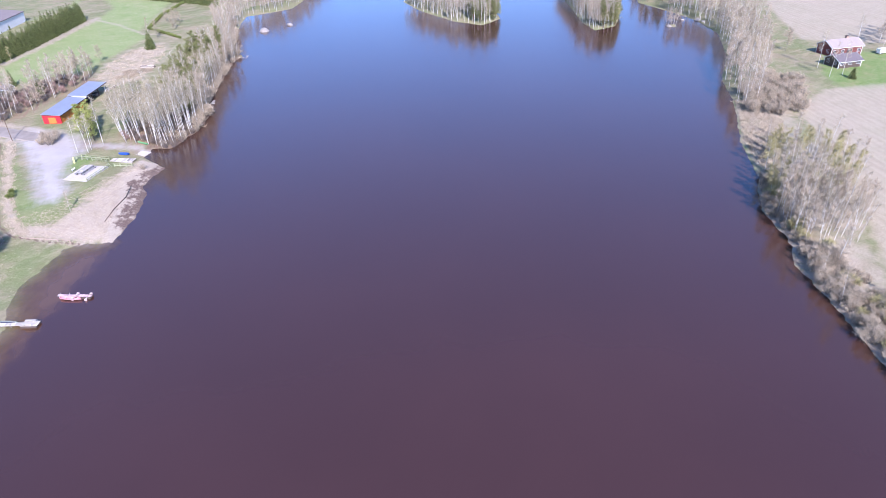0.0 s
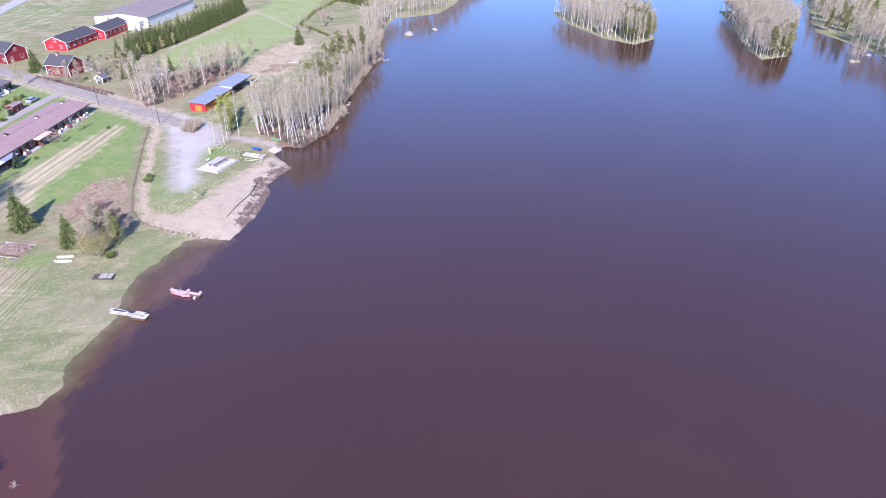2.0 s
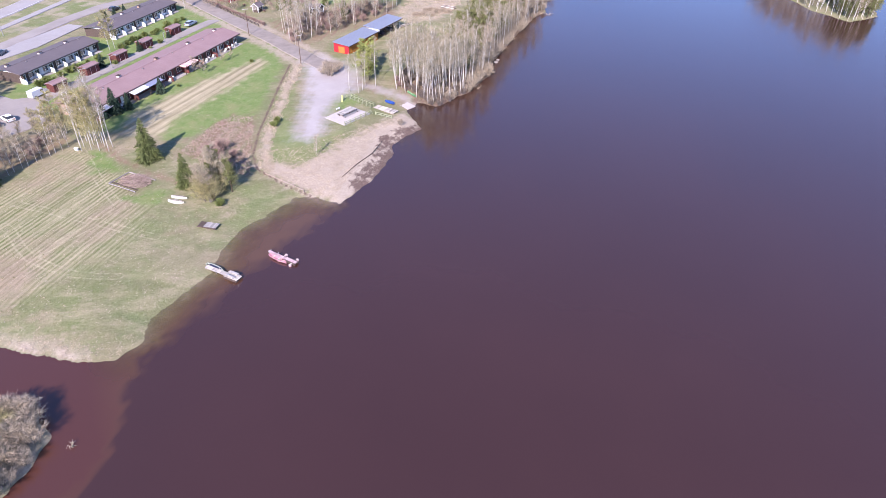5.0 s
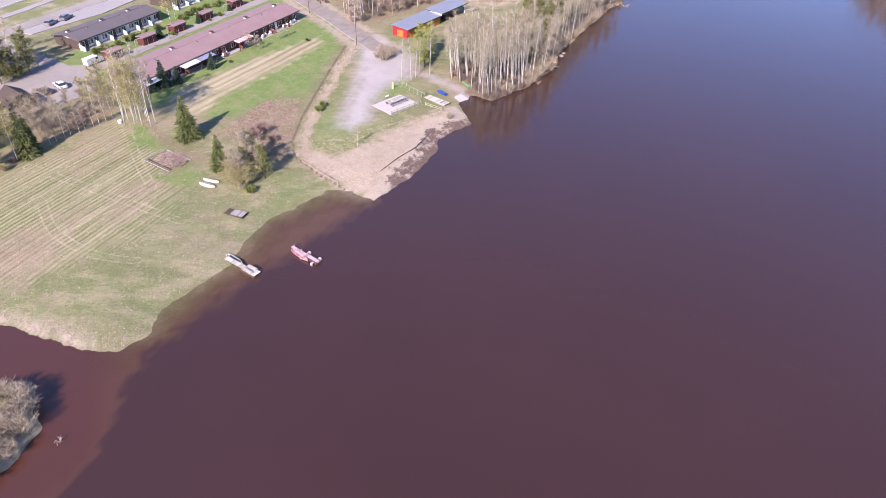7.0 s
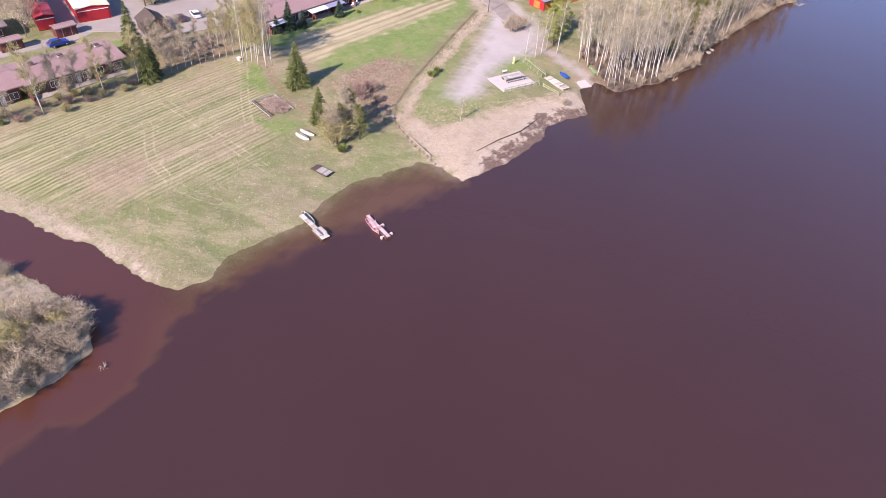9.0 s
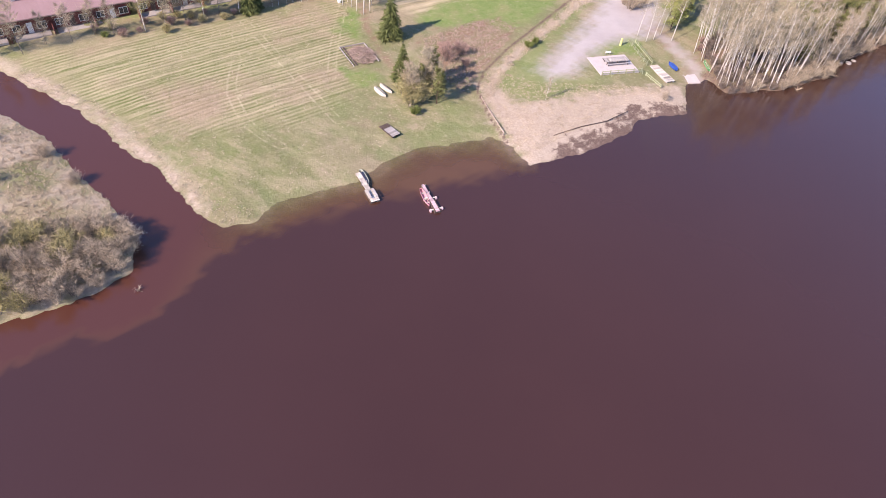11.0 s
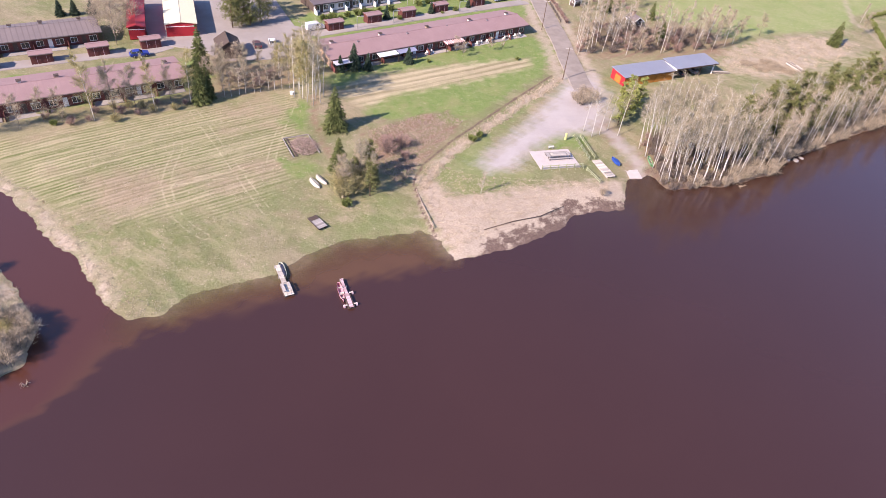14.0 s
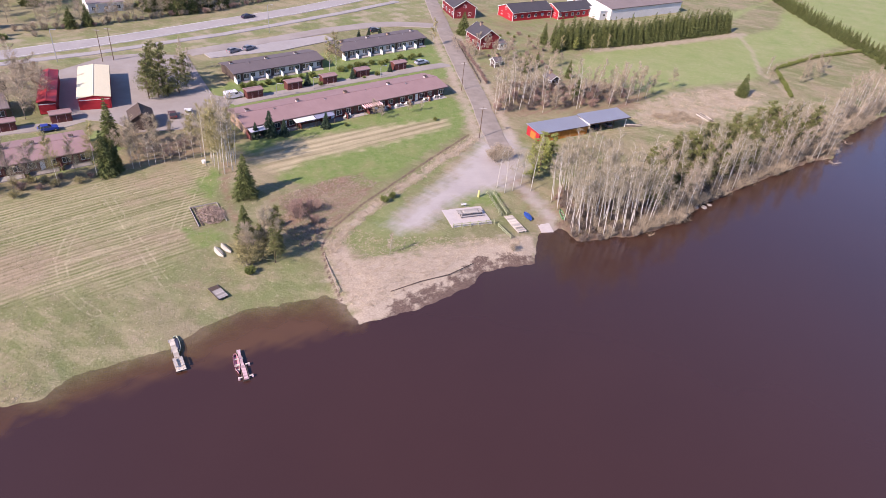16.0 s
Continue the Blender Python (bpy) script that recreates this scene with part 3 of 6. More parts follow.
    col = mixer(n, l, scaled(n, l, ramp(n, l, noise_node(n, l, 0.9, 6, tuft.outputs[0], 0.8), 0.56, 0.68), 0.28), col, (0.13, 0.125, 0.055))
    off = n.new("ShaderNodeMath")
    off.operation = "SUBTRACT"
    l.new(track, off.inputs[0])
    off.inputs[1].default_value = 0.19
    gap = n.new("ShaderNodeMath")
    gap.operation = "ABSOLUTE"
    l.new(off.outputs[0], gap.inputs[0])
    wheel = n.new("ShaderNodeMapRange")
    wheel.inputs[1].default_value, wheel.inputs[2].default_value, wheel.inputs[3].default_value, wheel.inputs[4].default_value = 0.02, 0.06, 0.36, 0.0
    l.new(gap.outputs[0], wheel.inputs[0])
    worn = n.new("ShaderNodeMath")
    worn.operation = "MULTIPLY"
    l.new(wheel.outputs[0], worn.inputs[0])
    l.new(ramp(n, l, noise_node(n, l, 0.5, 5, pos, 0.8), 0.42, 0.6), worn.inputs[1])
    col = mixer(n, l, worn.outputs[0], col, (0.60, 0.52, 0.35))
    cut = n.new("ShaderNodeMapRange")
    cut.inputs[1].default_value, cut.inputs[2].default_value, cut.inputs[3].default_value, cut.inputs[4].default_value = 0.03, 0.09, 0.55, 0.0
    l.new(ditch, cut.inputs[0])
    col = mixer(n, l, cut.outputs[0], col, mixer(n, l, middle, (0.075, 0.055, 0.038), (0.16, 0.115, 0.075)))
    stone = mixer(n, l, coarse, (0.47, 0.425, 0.405), (0.38, 0.335, 0.315))
    stone = mixer(n, l, 0.12, stone, mixer(n, l, fine, (0.35, 0.29, 0.265), (0.58, 0.50, 0.47)))
    col = mixer(n, l, gravel, col, stone)
    mud = mixer(n, l, fine, (0.10, 0.066, 0.055), (0.21, 0.145, 0.115))
    add = n.new("ShaderNodeMath")
    add.operation = "ADD"
    l.new(wet, add.inputs[0])
    l.new(ramp_to(n, l, noise_node(n, l, 2.4, 5, pos, 0.75), -0.8, 0.8), add.inputs[1])
    col = mixer(n, l, ramp(n, l, add.outputs[0], 0.36, 0.9), col, mud)
    col = mixer(n, l, deep, col, (0.24, 0.135, 0.05))
    l.new(col, b.inputs["Base Color"])
    bp = n.new("ShaderNodeBump")
    bp.inputs["Strength"].default_value = 0.7
    bp.inputs["Distance"].default_value = 0.18
    l.new(ramp_to(n, l, gravel, 0.5, 0.1), bp.inputs["Strength"])
    l.new(mixer(n, l, 0.5, fine, middle), bp.inputs["Height"])
    l.new(bp.outputs[0], b.inputs["Normal"])
    return m


def build_water():
    xs = axis(-150, -80, 50, 300, 1.0, 2.5, 2400)
    ys = axis(-180, -60, 45, 280, 1.0, 2.5, 2400)
    gx, gy = np.meshgrid(xs, ys)
    px, py = gx.ravel(), gy.ravel()
    shelf = poly_mask(px, py, SHELF, np.where(px > -38, 3.2, 1.2), 0.9, 80)
    d = land(px, py)
    # Brown near shore: slight shallowness plus tree reflections painted into the water colour.
    cove = poly_mask(px, py, COVE, 5, 1.0, 81)
    near = np.clip(1 + d / 9, 0, 1) * (px > 20) * 0.55
    stream = np.clip((-38 - px) / 10, 0, 1)
    thin = shelf * np.clip(1.0 + d / 6.0 + 0.18 * wobble(px, py, 5, 82), 0, 1)
    nx, ny = len(xs), len(ys)
    i = np.arange((nx - 1) * (ny - 1))
    a = (i // (nx - 1)) * nx + i % (nx - 1)
    faces = np.stack([a, a + 1, a + nx + 1, a + nx], 1)
    me = bpy.data.meshes.new("water")
    me.vertices.add(len(px))
    me.vertices.foreach_set("co", np.stack([px, py, np.zeros(len(px))], 1).ravel())
    me.loops.add(faces.size)
    me.loops.foreach_set("vertex_index", faces.ravel())
    me.polygons.add(len(faces))
    me.polygons.foreach_set("loop_start", np.arange(len(faces)) * 4)
    me.polygons.foreach_set("loop_total", np.full(len(faces), 4))
    me.update()
    at = me.attributes.new("murk_and_reflection", "FLOAT_COLOR", "POINT")
    at.data.foreach_set("color", np.stack([shelf, np.maximum(cove, near), thin * (1 - stream), stream * shelf], 1).astype(np.float32).ravel())
    m, n, l, b = shader("lake_water", 0.07, 0, 0.5)
    b.inputs["IOR"].default_value = 1.45
    b.inputs["Roughness"].default_value = 0.15
    b.inputs["Specular IOR Level"].default_value = 0.95
    att = n.new("ShaderNodeAttribute")
    att.attribute_name = "murk_and_reflection"
    s = n.new("ShaderNodeSeparateColor")
    l.new(att.outputs["Color"], s.inputs[0])
    pos = n.new("ShaderNodeNewGeometry").outputs["Position"]
    drift = ramp(n, l, noise_node(n, l, 0.02, 4, pos), 0.35, 0.65)
    col = mixer(n, l, drift, WATER_DEEP, tuple(v * 1.12 for v in WATER_DEEP))
    col = mixer(n, l, s.outputs[1], col, WATER_SHORE_REFLECTION)
    col = mixer(n, l, s.outputs[0], col, WATER_FLOOD)
    col = mixer(n, l, att.outputs["Alpha"], col, WATER_STREAM)
    l.new(col, b.inputs["Base Color"])
    alpha = n.new("ShaderNodeMapRange")
    alpha.inputs[3].default_value, alpha.inputs[4].default_value = 1.0, 0.32
    l.new(s.outputs[2], alpha.inputs[0])
    l.new(alpha.outputs[0], b.inputs["Alpha"])
    bp = n.new("ShaderNodeBump")
    bp.inputs["Strength"].default_value = 0.06
    bp.inputs["Distance"].default_value = 0.05
    v = n.new("ShaderNodeMapping")
    v.inputs["Scale"].default_value = (1.0, 2.2, 1.0)
    l.new(pos, v.inputs["Vector"])
    l.new(noise_node(n, l, 1.1, 4, v.outputs[0]), bp.inputs["Height"])
    l.new(bp.outputs[0], b.inputs["Normal"])
    me.materials.append(m)
    return tagged(new("water", me), "calm dark brown lake water reflecting the blue sky", "water", kind="structure")


WATER_DEEP = (0.0505, 0.0212, 0.0163)
# shallows and reflected trees along the shore, put into one brown
WATER_SHORE_REFLECTION = (0.056, 0.028, 0.018)
WATER_FLOOD = (0.114, 0.055, 0.025)
WATER_STREAM = (0.085, 0.031, 0.021)
build_ground()
build_water()


def ribbon(name, line, width, material, label, category, lift=0.05, edge=0.0):
    """A road laid on the ground along a line."""
    g = Geo()
    pts = []
    for (ax, ay), (bx, by) in zip(line, line[1:]):
        n = max(2, int(math.hypot(bx - ax, by - ay) / 3))
        pts += [(ax + (bx - ax) * i / n, ay + (by - ay) * i / n) for i in range(n)]
    pts.append(line[-1])
    for i, (x, y) in enumerate(pts):
        (ax, ay), (bx, by) = pts[max(i - 1, 0)], pts[min(i + 1, len(pts) - 1)]
        k = math.hypot(bx - ax, by - ay)
        ox, oy = -(by - ay) / k * width / 2, (bx - ax) / k * width / 2
        w = 1 + (edge + 0.03) * math.sin(i * 1.7) * math.sin(i * 0.6)
        z = z_at(x, y) + lift + 0.12 - (0.3 if i in (0, len(pts) - 1) else 0.1 if i in (1, len(pts) - 2) else 0)
        g.v += [(x + ox * 1.06, y + oy * 1.06, z - 0.25), (x + ox * w, y + oy * w, z), (x, y, z + 0.04), (x - ox * w, y - oy * w, z), (x - ox * 1.06, y - oy * 1.06, z - 0.25)]
    for i in range(len(pts) - 1):
        g.f += [(5 * i + j, 5 * i + j + 1, 5 * i + 5 + j + 1, 5 * i + 5 + j) for j in range(4)]
    return tagged(new(name, g.data(name, material)), label, category, kind="structure")


def plate(name, outline, material, label, category, lift=0.06):
    """A paved area laid on the ground."""
    g = Geo()
    z = max(z_at(x, y) for x, y in outline) + lift
    n = len(outline)
    g.v = [(x, y, z) for x, y in outline] + [(x, y, z - 0.5) for x, y in outline]
    g.f = [tuple(range(n))] + [(i, i + n, (i + 1) % n + n, (i + 1) % n) for i in range(n)]
    return tagged(new(name, g.data(name, material)), label, category, kind="structure")


ribbon("road", [(25.5, 66), (24, 71), (21.5, 84), (19.4, 97), (14.2, 122), (7.2, 156), (-1.5, 203), (-12, 250)], 5.4, LANE, "worn brown gravel lane between the gardens", "road", edge=0.04)
ribbon("highway", [(-420, -140), (-117, 94), (-92, 119), (-69.5, 145), (-50, 168), (-39, 183), (60, 330), (200, 540)], 7.4, ASPHALT, "worn grey asphalt main road", "road")
for side in (-3.35, 3.35):
    ribbon("road_marking", [(-117 - side * 0.66, 94 + side * 0.75), (-92 - side * 0.72, 119 + side * 0.69), (-69.5 - side * 0.76, 145 + side * 0.65), (-50 - side * 0.78, 168 + side * 0.62), (-39 - side * 0.82, 183 + side * 0.57), (0 - side * 0.83, 241 + side * 0.56)], 0.22, LINE_WHITE, "worn white edge line of the main road", "road marking", lift=0.075)
ribbon("bicycle_path", [(-300, -62), (-113, 87.5), (-95, 103), (-65.5, 132.5), (-45.5, 156), (-30, 175), (-14, 197)], 2.6, ASPHALT, "narrow asphalt path beside the main road", "path", lift=0.08)
ribbon("side_road", [(-71, 110), (-61.5, 119.5), (-48.5, 132.5), (-34.4, 147.5), (-21.6, 158.5), (-11, 164), (5, 167)], 5.2, GRAVEL_ROAD, "grey gravel side road behind the terraces", "road", lift=0.11)
ribbon("driveway", [(-112, 33), (-98, 43), (-87, 51), (-79, 56), (-74.5, 63)], 3.8, GRAVEL_ROAD, "grey gravel drive between terrace and sheds", "driveway", lift=0.02)
ribbon("driveway", [(-48, 76.5), (-22, 99.5), (2, 120), (11, 127)], 3.6, GRAVEL_ROAD, "grey gravel drive behind the long terrace", "driveway", lift=0.03)
plate("car_park", [(-90, 102), (-82, 107), (-69, 109), (-61, 96), (-52, 82), (-46, 81), (-46, 63), (-61, 56), (-67.6, 60), (-80, 60), (-98, 84)], GRAVEL_ROAD, "wide grey gravel car park", "car park", 0.1)
plate("forecourt", [(-62, 109), (-44, 122), (-30, 138), (-34, 142), (-52, 126), (-66, 113)], ASPHALT, "pale asphalt forecourt behind the dark terrace", "forecourt", 0.16)


# ---- buildings ----
def window(parent, x, y, z, w, h, side=-1, along="x", frame=None):
    """A framed window on a wall; side: which way it faces."""
    f, t = Geo(), 0.07
    m = Matrix.Translation((x, y, z)) @ (pose(0, 0, 0) if along == "x" else pose(0, 0, 0, 0, 0, 90)) @ pose(0, 0, 0, 0, 0, 0 if side < 0 else 180)
    for a in ((-w / 2 - t, -0.08, -h / 2 - t, w / 2 + t, 0.02, -h / 2), (-w / 2 - t, -0.08, h / 2, w / 2 + t, 0.02, h / 2 + t),
              (-w / 2 - t, -0.08, -h / 2, -w / 2, 0.02, h / 2), (w / 2, -0.08, -h / 2, w / 2 + t, 0.02, h / 2), (-0.03, -0.07, -h / 2, 0.03, 0.02, h / 2)):
        f.box(*a, m)
    win = part("window", f, frame or WHITE_PAINT, parent, "white painted window frame")
    part("pane", Geo().box(-w / 2, -0.045, -h / 2, w / 2, -0.01, h / 2, m), GLASS, win)
    return win


def door(parent, x, y, z, w, h, material, side=-1):
    s = 1 if side < 0 else -1
    d = part("door", Geo().box(x - w / 2, y - 0.07 * s, z, x + w / 2, y - 0.01 * s, z + h), material, parent)
    part("handle", Geo().box(x + w * 0.36, y - 0.12 * s, z + 1.0, x + w * 0.42, y - 0.07 * s, z + 1.06), METAL, d)
    return d


def gable_house(name, label, category, x, y, heading, length, width, eave, ridge, wall, roof, over=0.5, group="", fascia=None, shift=0.0, base=None):
    """Walls with gables under a pitched roof; local x runs along the ridge, local -y is the front."""
    z = z_at(x, y) if base is None else base
    h = thing(name, label, category, pose(x, y, z, 0, 0, heading), group)
    L, W = length / 2 - over, width / 2 - over
    g = Geo()
    top = ridge - 0.12
    slope = (ridge - eave) / (width / 2)
    low = eave + slope * over
    g.prism([(-W, -0.6), (W, -0.6), (W, low), (shift, top), (-W, low)], -L, L, Matrix.Rotation(radians(90), 4, "Z") @ Matrix.Diagonal((1, 1, 1, 1)))
    part("wall", g, wall, h)
    r = Geo()
    rot = Matrix.Rotation(radians(90), 4, "Z")
    r.prism([(-width / 2, eave - 0.02), (shift, ridge), (shift, ridge + 0.16), (-width / 2, eave + 0.16)], -length / 2, length / 2, rot)
    r.prism([(shift, ridge), (width / 2, eave - 0.02), (width / 2, eave + 0.16), (shift, ridge + 0.16)], -length / 2, length / 2, rot)
    rf = part("roof", r, roof, h)
    part("ridge_cap", Geo().tube([(-length / 2, -shift, ridge + 0.14), (length / 2, -shift, ridge + 0.14)], [0.11, 0.11], 6), roof, rf)
    trim = Geo()
    for s in (-1, 1):
        trim.box(-length / 2 - 0.01, s * width / 2 - 0.06, eave - 0.14, length / 2 + 0.01, s * width / 2 + 0.06, eave - 0.025)
    part("gutter", trim, fascia or WOOD_DARK, rf)
    return h


def chimney(parent, x, y, z, material=METAL, w=0.7, h=0.8):
    c = part("chimney", Geo().box(x - w / 2, y - w / 2, z - 0.7, x + w / 2, y + w / 2, z + h), material, parent)
    part("cap", Geo().box(x - w / 2 - 0.1, y - w / 2 - 0.1, z + h, x + w / 2 + 0.1, y + w / 2 + 0.1, z + h + 0.12), WOOD_DARK, c)


def vent(parent, x, y, z):
    v = part("roof_vent", Geo().tube([(x, y, z - 0.3), (x, y, z + 0.45)], [0.16, 0.16], 8), METAL, parent)
    part("vent_cap", Geo().tube([(x, y, z + 0.45), (x, y, z + 0.6)], [0.27, 0.12], 8), ROOF_DARK, v)


def divider(parent, x, y0, y1, h, material):
    g = Geo()
    g.prism([(y0, -0.4), (y1, -0.4), (y1, h), (y0, h * 0.62)], x - 0.06, x + 0.06, Matrix.Rotation(radians(90), 4, "Z") @ Matrix.Diagonal((1, -1, 1, 1)))
    part("screen_wall", g, material, parent)


def terrace(name, label, x, y, heading, length, width, eave, ridge, wall, roof, units, screens, screen_mat, recess=1.6, group="terraced houses", shift=0.0, base=None):
    """A row of joined homes with garden porches along the front."""
    h = gable_house(name, label, "terraced house", x, y, heading, length, width, eave, ridge, wall, roof, 0.9, group, shift=shift, base=base)
    rng = random.Random(int(x * 10))
    u = (length - 1.0) / units
    f = -width / 2 + 0.9
    for i in range(units):
        cx = -length / 2 + 0.5 + u * (i + 0.5)
        for off, w, hh, zc in ((-u * 0.30, 1.3, 1.1, 1.35), (u * 0.28, 1.5, 1.2, 1.3)):
            window(h, cx + off, f, zc, w, hh)
        door(h, cx, f, 0.1, 0.9, 2.0, WHITE_PAINT if i % 2 else WOOD_DARK)
        part("porch_deck", Geo().box(cx - u * 0.42, f - 2.0, -0.3, cx + u * 0.42, f - 0.02, 0.12), WOOD_GREY, h)
        if screens:
            divider(h, cx - u / 2, f - 2.1, f, 1.75, screen_mat)
        window(h, cx - u * 0.22, width / 2 - 0.9, 1.5, 1.0, 1.0, side=1)
        door(h, cx + u * 0.2, width / 2 - 0.9, 0.1, 0.9, 2.0, WOOD_DARK, side=1)
        sl = ridge - 0.25
        if i % 2 == 0 or units < 6:
            chimney(h, cx + rng.uniform(-1, 1), -shift + rng.uniform(0.2, 0.7), ridge, CONCRETE if rng.random() < 0.6 else BRICK_WALL, 0.75, 0.6)
        else:
            vent(h, cx + rng.uniform(-1, 1), -shift - rng.uniform(0.3, 1.0), sl)
    for s in (-1, 1):
        window(h, s * (length / 2 - 0.9), -width * 0.12, 1.5, 1.0, 1.0, side=s, along="y")
    return h


# the long red-brown terrace beside the lawn
long_row = terrace("terraced_house", "long low red-brown terrace with a faded felt roof", -16.9, 83.3, 40.8, 61, 11.8, 2.7, 3.75, RED_BROWN, ROOF_PINK, 9, True, RED_BROWN)


def canopy(parent, x, w, depth, f, material, label, z0=2.55, z1=2.1):
    g = Geo()
    g.prism([(f - depth, z1), (f, z0), (f, z0 + 0.08), (f - depth, z1 + 0.08)], x - w / 2, x + w / 2, Matrix.Rotation(radians(90), 4, "Z") @ Matrix.Diagonal((1, -1, 1, 1)))
    c = part("porch_roof", g, material, parent, label)
    for px in (x - w / 2 + 0.1, x + w / 2 - 0.1):
        part("post", Geo().box(px - 0.06, f - depth + 0.05, -0.3, px + 0.06, f - depth + 0.17, z1), WOOD_DARK, c)
    return c


CLEAR_BLUE = paint("blue_grey_sheet", (0.30, 0.31, 0.42))
f0 = -5.0
canopy(long_row, -27.2, 5.6, 2.6, f0, paint("lilac_sheet", (0.62, 0.60, 0.68)), "pale lilac plastic porch roof")
canopy(long_row, -15.5, 5.4, 2.6, f0, WHITE_PAINT, "white sheet porch roof")
canopy(long_row, -10.0, 5.2, 2.6, f0, CLEAR_BLUE, "blue-grey sheet porch roof")
perg = canopy(long_row, 4.2, 5.8, 2.8, f0, RED_BROWN, "red-brown slatted pergola")
for i in range(9):
    part("slat", Geo().box(1.5 + i * 0.66, f0 - 2.9, 2.32, 1.6 + i * 0.66, f0, 2.74), WOOD_PINK, perg)
part("end_wall_cladding", Geo().box(-29.75, -4.9, -0.5, -29.603, 4.9, 2.6), BRICK_WALL, long_row, "tan brick end wall")

terrace("terraced_house", "low dark red terrace with a red-brown felt roof", -74.0, 39.1, 38.6, 19.8, 11.0, 2.7, 3.7, RED_BROWN, ROOF_PINK, 3, True, RED_BROWN)
terrace("terraced_house", "dark red terrace stepped above its neighbour", -93.6, 24.0, 38.6, 30, 11.0, 3.1, 4.1, RED_BROWN, ROOF_PINK, 4, True, RED_BROWN)
terrace("terraced_house", "brown terrace with a ribbed grey-brown roof", -107.7, 49.8, 38.2, 36, 10.2, 2.7, 3.9, RED_BROWN, ROOF_RIB, 5, True, RED_BROWN)
terrace("terraced_house", "white-walled terrace under a dark felt roof", -42.0, 105.0, 42.3, 29, 10.0, 2.6, 3.5, WHITE_WALL, ROOF_DARK, 6, True, WHITE_PAINT)
terrace("terraced_house", "white terrace with dark roof and white garden screens", -15.1, 134.6, 43.4, 34, 10.2, 2.6, 3.5, WHITE_WALL, ROOF_DARK, 7, True, WHITE_PAINT)


for ob in list(scene.objects):
    if ob.name.startswith("terraced_house") and ob["label"].startswith("white"):
        half = max(abs(v.co.x) for v in next(c for c in ob.children if c.name.startswith("wall")).data.vertices)
        for s in (-1, 1):
            part("end_wall_cladding", Geo().box(min(s * half, s * (half + 0.08)), -5, -0.4, max(s * half, s * (half + 0.08)), 5, 2.6), WOOD_DARK, ob, "dark board cladding on the end wall")


def shed(x, y, heading, w=4.8, d=2.8, h=2.15, label="small red-brown board shed with double doors", group="garden sheds", wall=None, roof=None):
    s = gable_house("garden_shed", label, "shed", x, y, heading, w, d, h, h + 0.35, wall or RED_BROWN, roof or ROOF_PINK, 0.2, group)
    for k in (-1, 1):
        door(s, k * w * 0.2, -d / 2 + 0.2, 0.1, 1.4, 1.9, wall or RED_BROWN)
        part("door_trim", Geo().box(k * w * 0.2 - 0.04, -d / 2 + 0.10, 0.1, k * w * 0.2 + 0.04, -d / 2 + 0.128, 2.0), WOOD_PINK, s)
    return s


for a, b in (((-42.7, 81.0), (-38.7, 84.5)), ((-34.6, 89.4), (-29.6, 93.4)), ((-26.2, 96.6), (-21.2, 100.3)), ((-17.7, 104.1), (-13.0, 108.8)), ((-7.9, 113.4), (-2.4, 118.1))):
    shed((a[0] + b[0]) / 2 - 1.0, (a[1] + b[1]) / 2 + 1.1, 41)
for x, y in ((-79.8, 58.5), (-88.5, 51.0), (-97.5, 43.8), (-106, 37.0)):
    shed(x, y, 38.5)


def store(name, label, x, y, heading, length, width, eave, ridge, wall, roof):
    s = gable_house(name, label, "storage hall", x, y, heading, length, width, eave, ridge, wall, roof, 0.25, "storage halls")
    for e in (-1,):
        part("gate", Geo().box(-length / 2 + 0.16, -width * 0.42, 0.1, -length / 2 + 0.24, width * 0.42, eave * 0.78), RED_BRIGHT, s, "bright red sliding gate")
        part("gate_rail", Geo().box(-length / 2 + 0.10, -width * 0.44, eave * 0.8, -length / 2 + 0.22, width * 0.44, eave * 0.8 + 0.12), WHITE_PAINT, s)
    return s


store("storage_hall", "narrow red storage hall with a red sheet roof", -89.0, 70.6, 117.2, 21.5, 4.2, 3.0, 3.4, RED_WALL, ROOF_RED)
store("storage_hall", "red hall with a broad cream sheet roof", -80.2, 75.9, 116.5, 22.0, 7.6, 3.2, 3.7, RED_BRIGHT, ROOF_CREAM)

dark_shed = gable_house("dark_shed", "small black gabled shed by the car park", "shed", -61.5, 60.5, 120, 6.5, 5.6, 2.5, 4.2, WOOD_DARK, WOOD_DARK, 0.2)
part("gate", Geo().box(-3.14, -1.5, 0.1, -3.053, 1.5, 2.2), WOOD_DARK, dark_shed)

# the barn by the yard: closed half and open carport half under blue-grey sheet roofs
barn = thing("barn", "long wooden barn with blue-grey sheet roof and carport", "barn", pose(46, 83.6, z_at(46, 83.6), 0, 0, 32.2))
part("wall", Geo().box(-14.8, -2.6, -0.5, 1.0, 2.6, 2.55), ORANGE_WALL, barn, "orange-stained board wall")
part("end_wall", Geo().box(-15.1, -2.65, -0.5, -14.803, 2.65, 2.6), RED_BRIGHT, barn, "bright red end wall")
part("end_door", Geo().box(-15.16, -1.2, 0.1, -15.103, 1.0, 1.9), ORANGE_WALL, barn, "orange board door")
for i in range(5):
    part("plank_door", Geo().box(-13.6 + i * 2.9, -2.68, 0.0, -11.2 + i * 2.9, -2.603, 2.1), ORANGE_WALL, barn)
part("back_wall", Geo().box(1.0, 2.4, -0.5, 15.0, 2.6, 3.0), RED_WALL, barn)
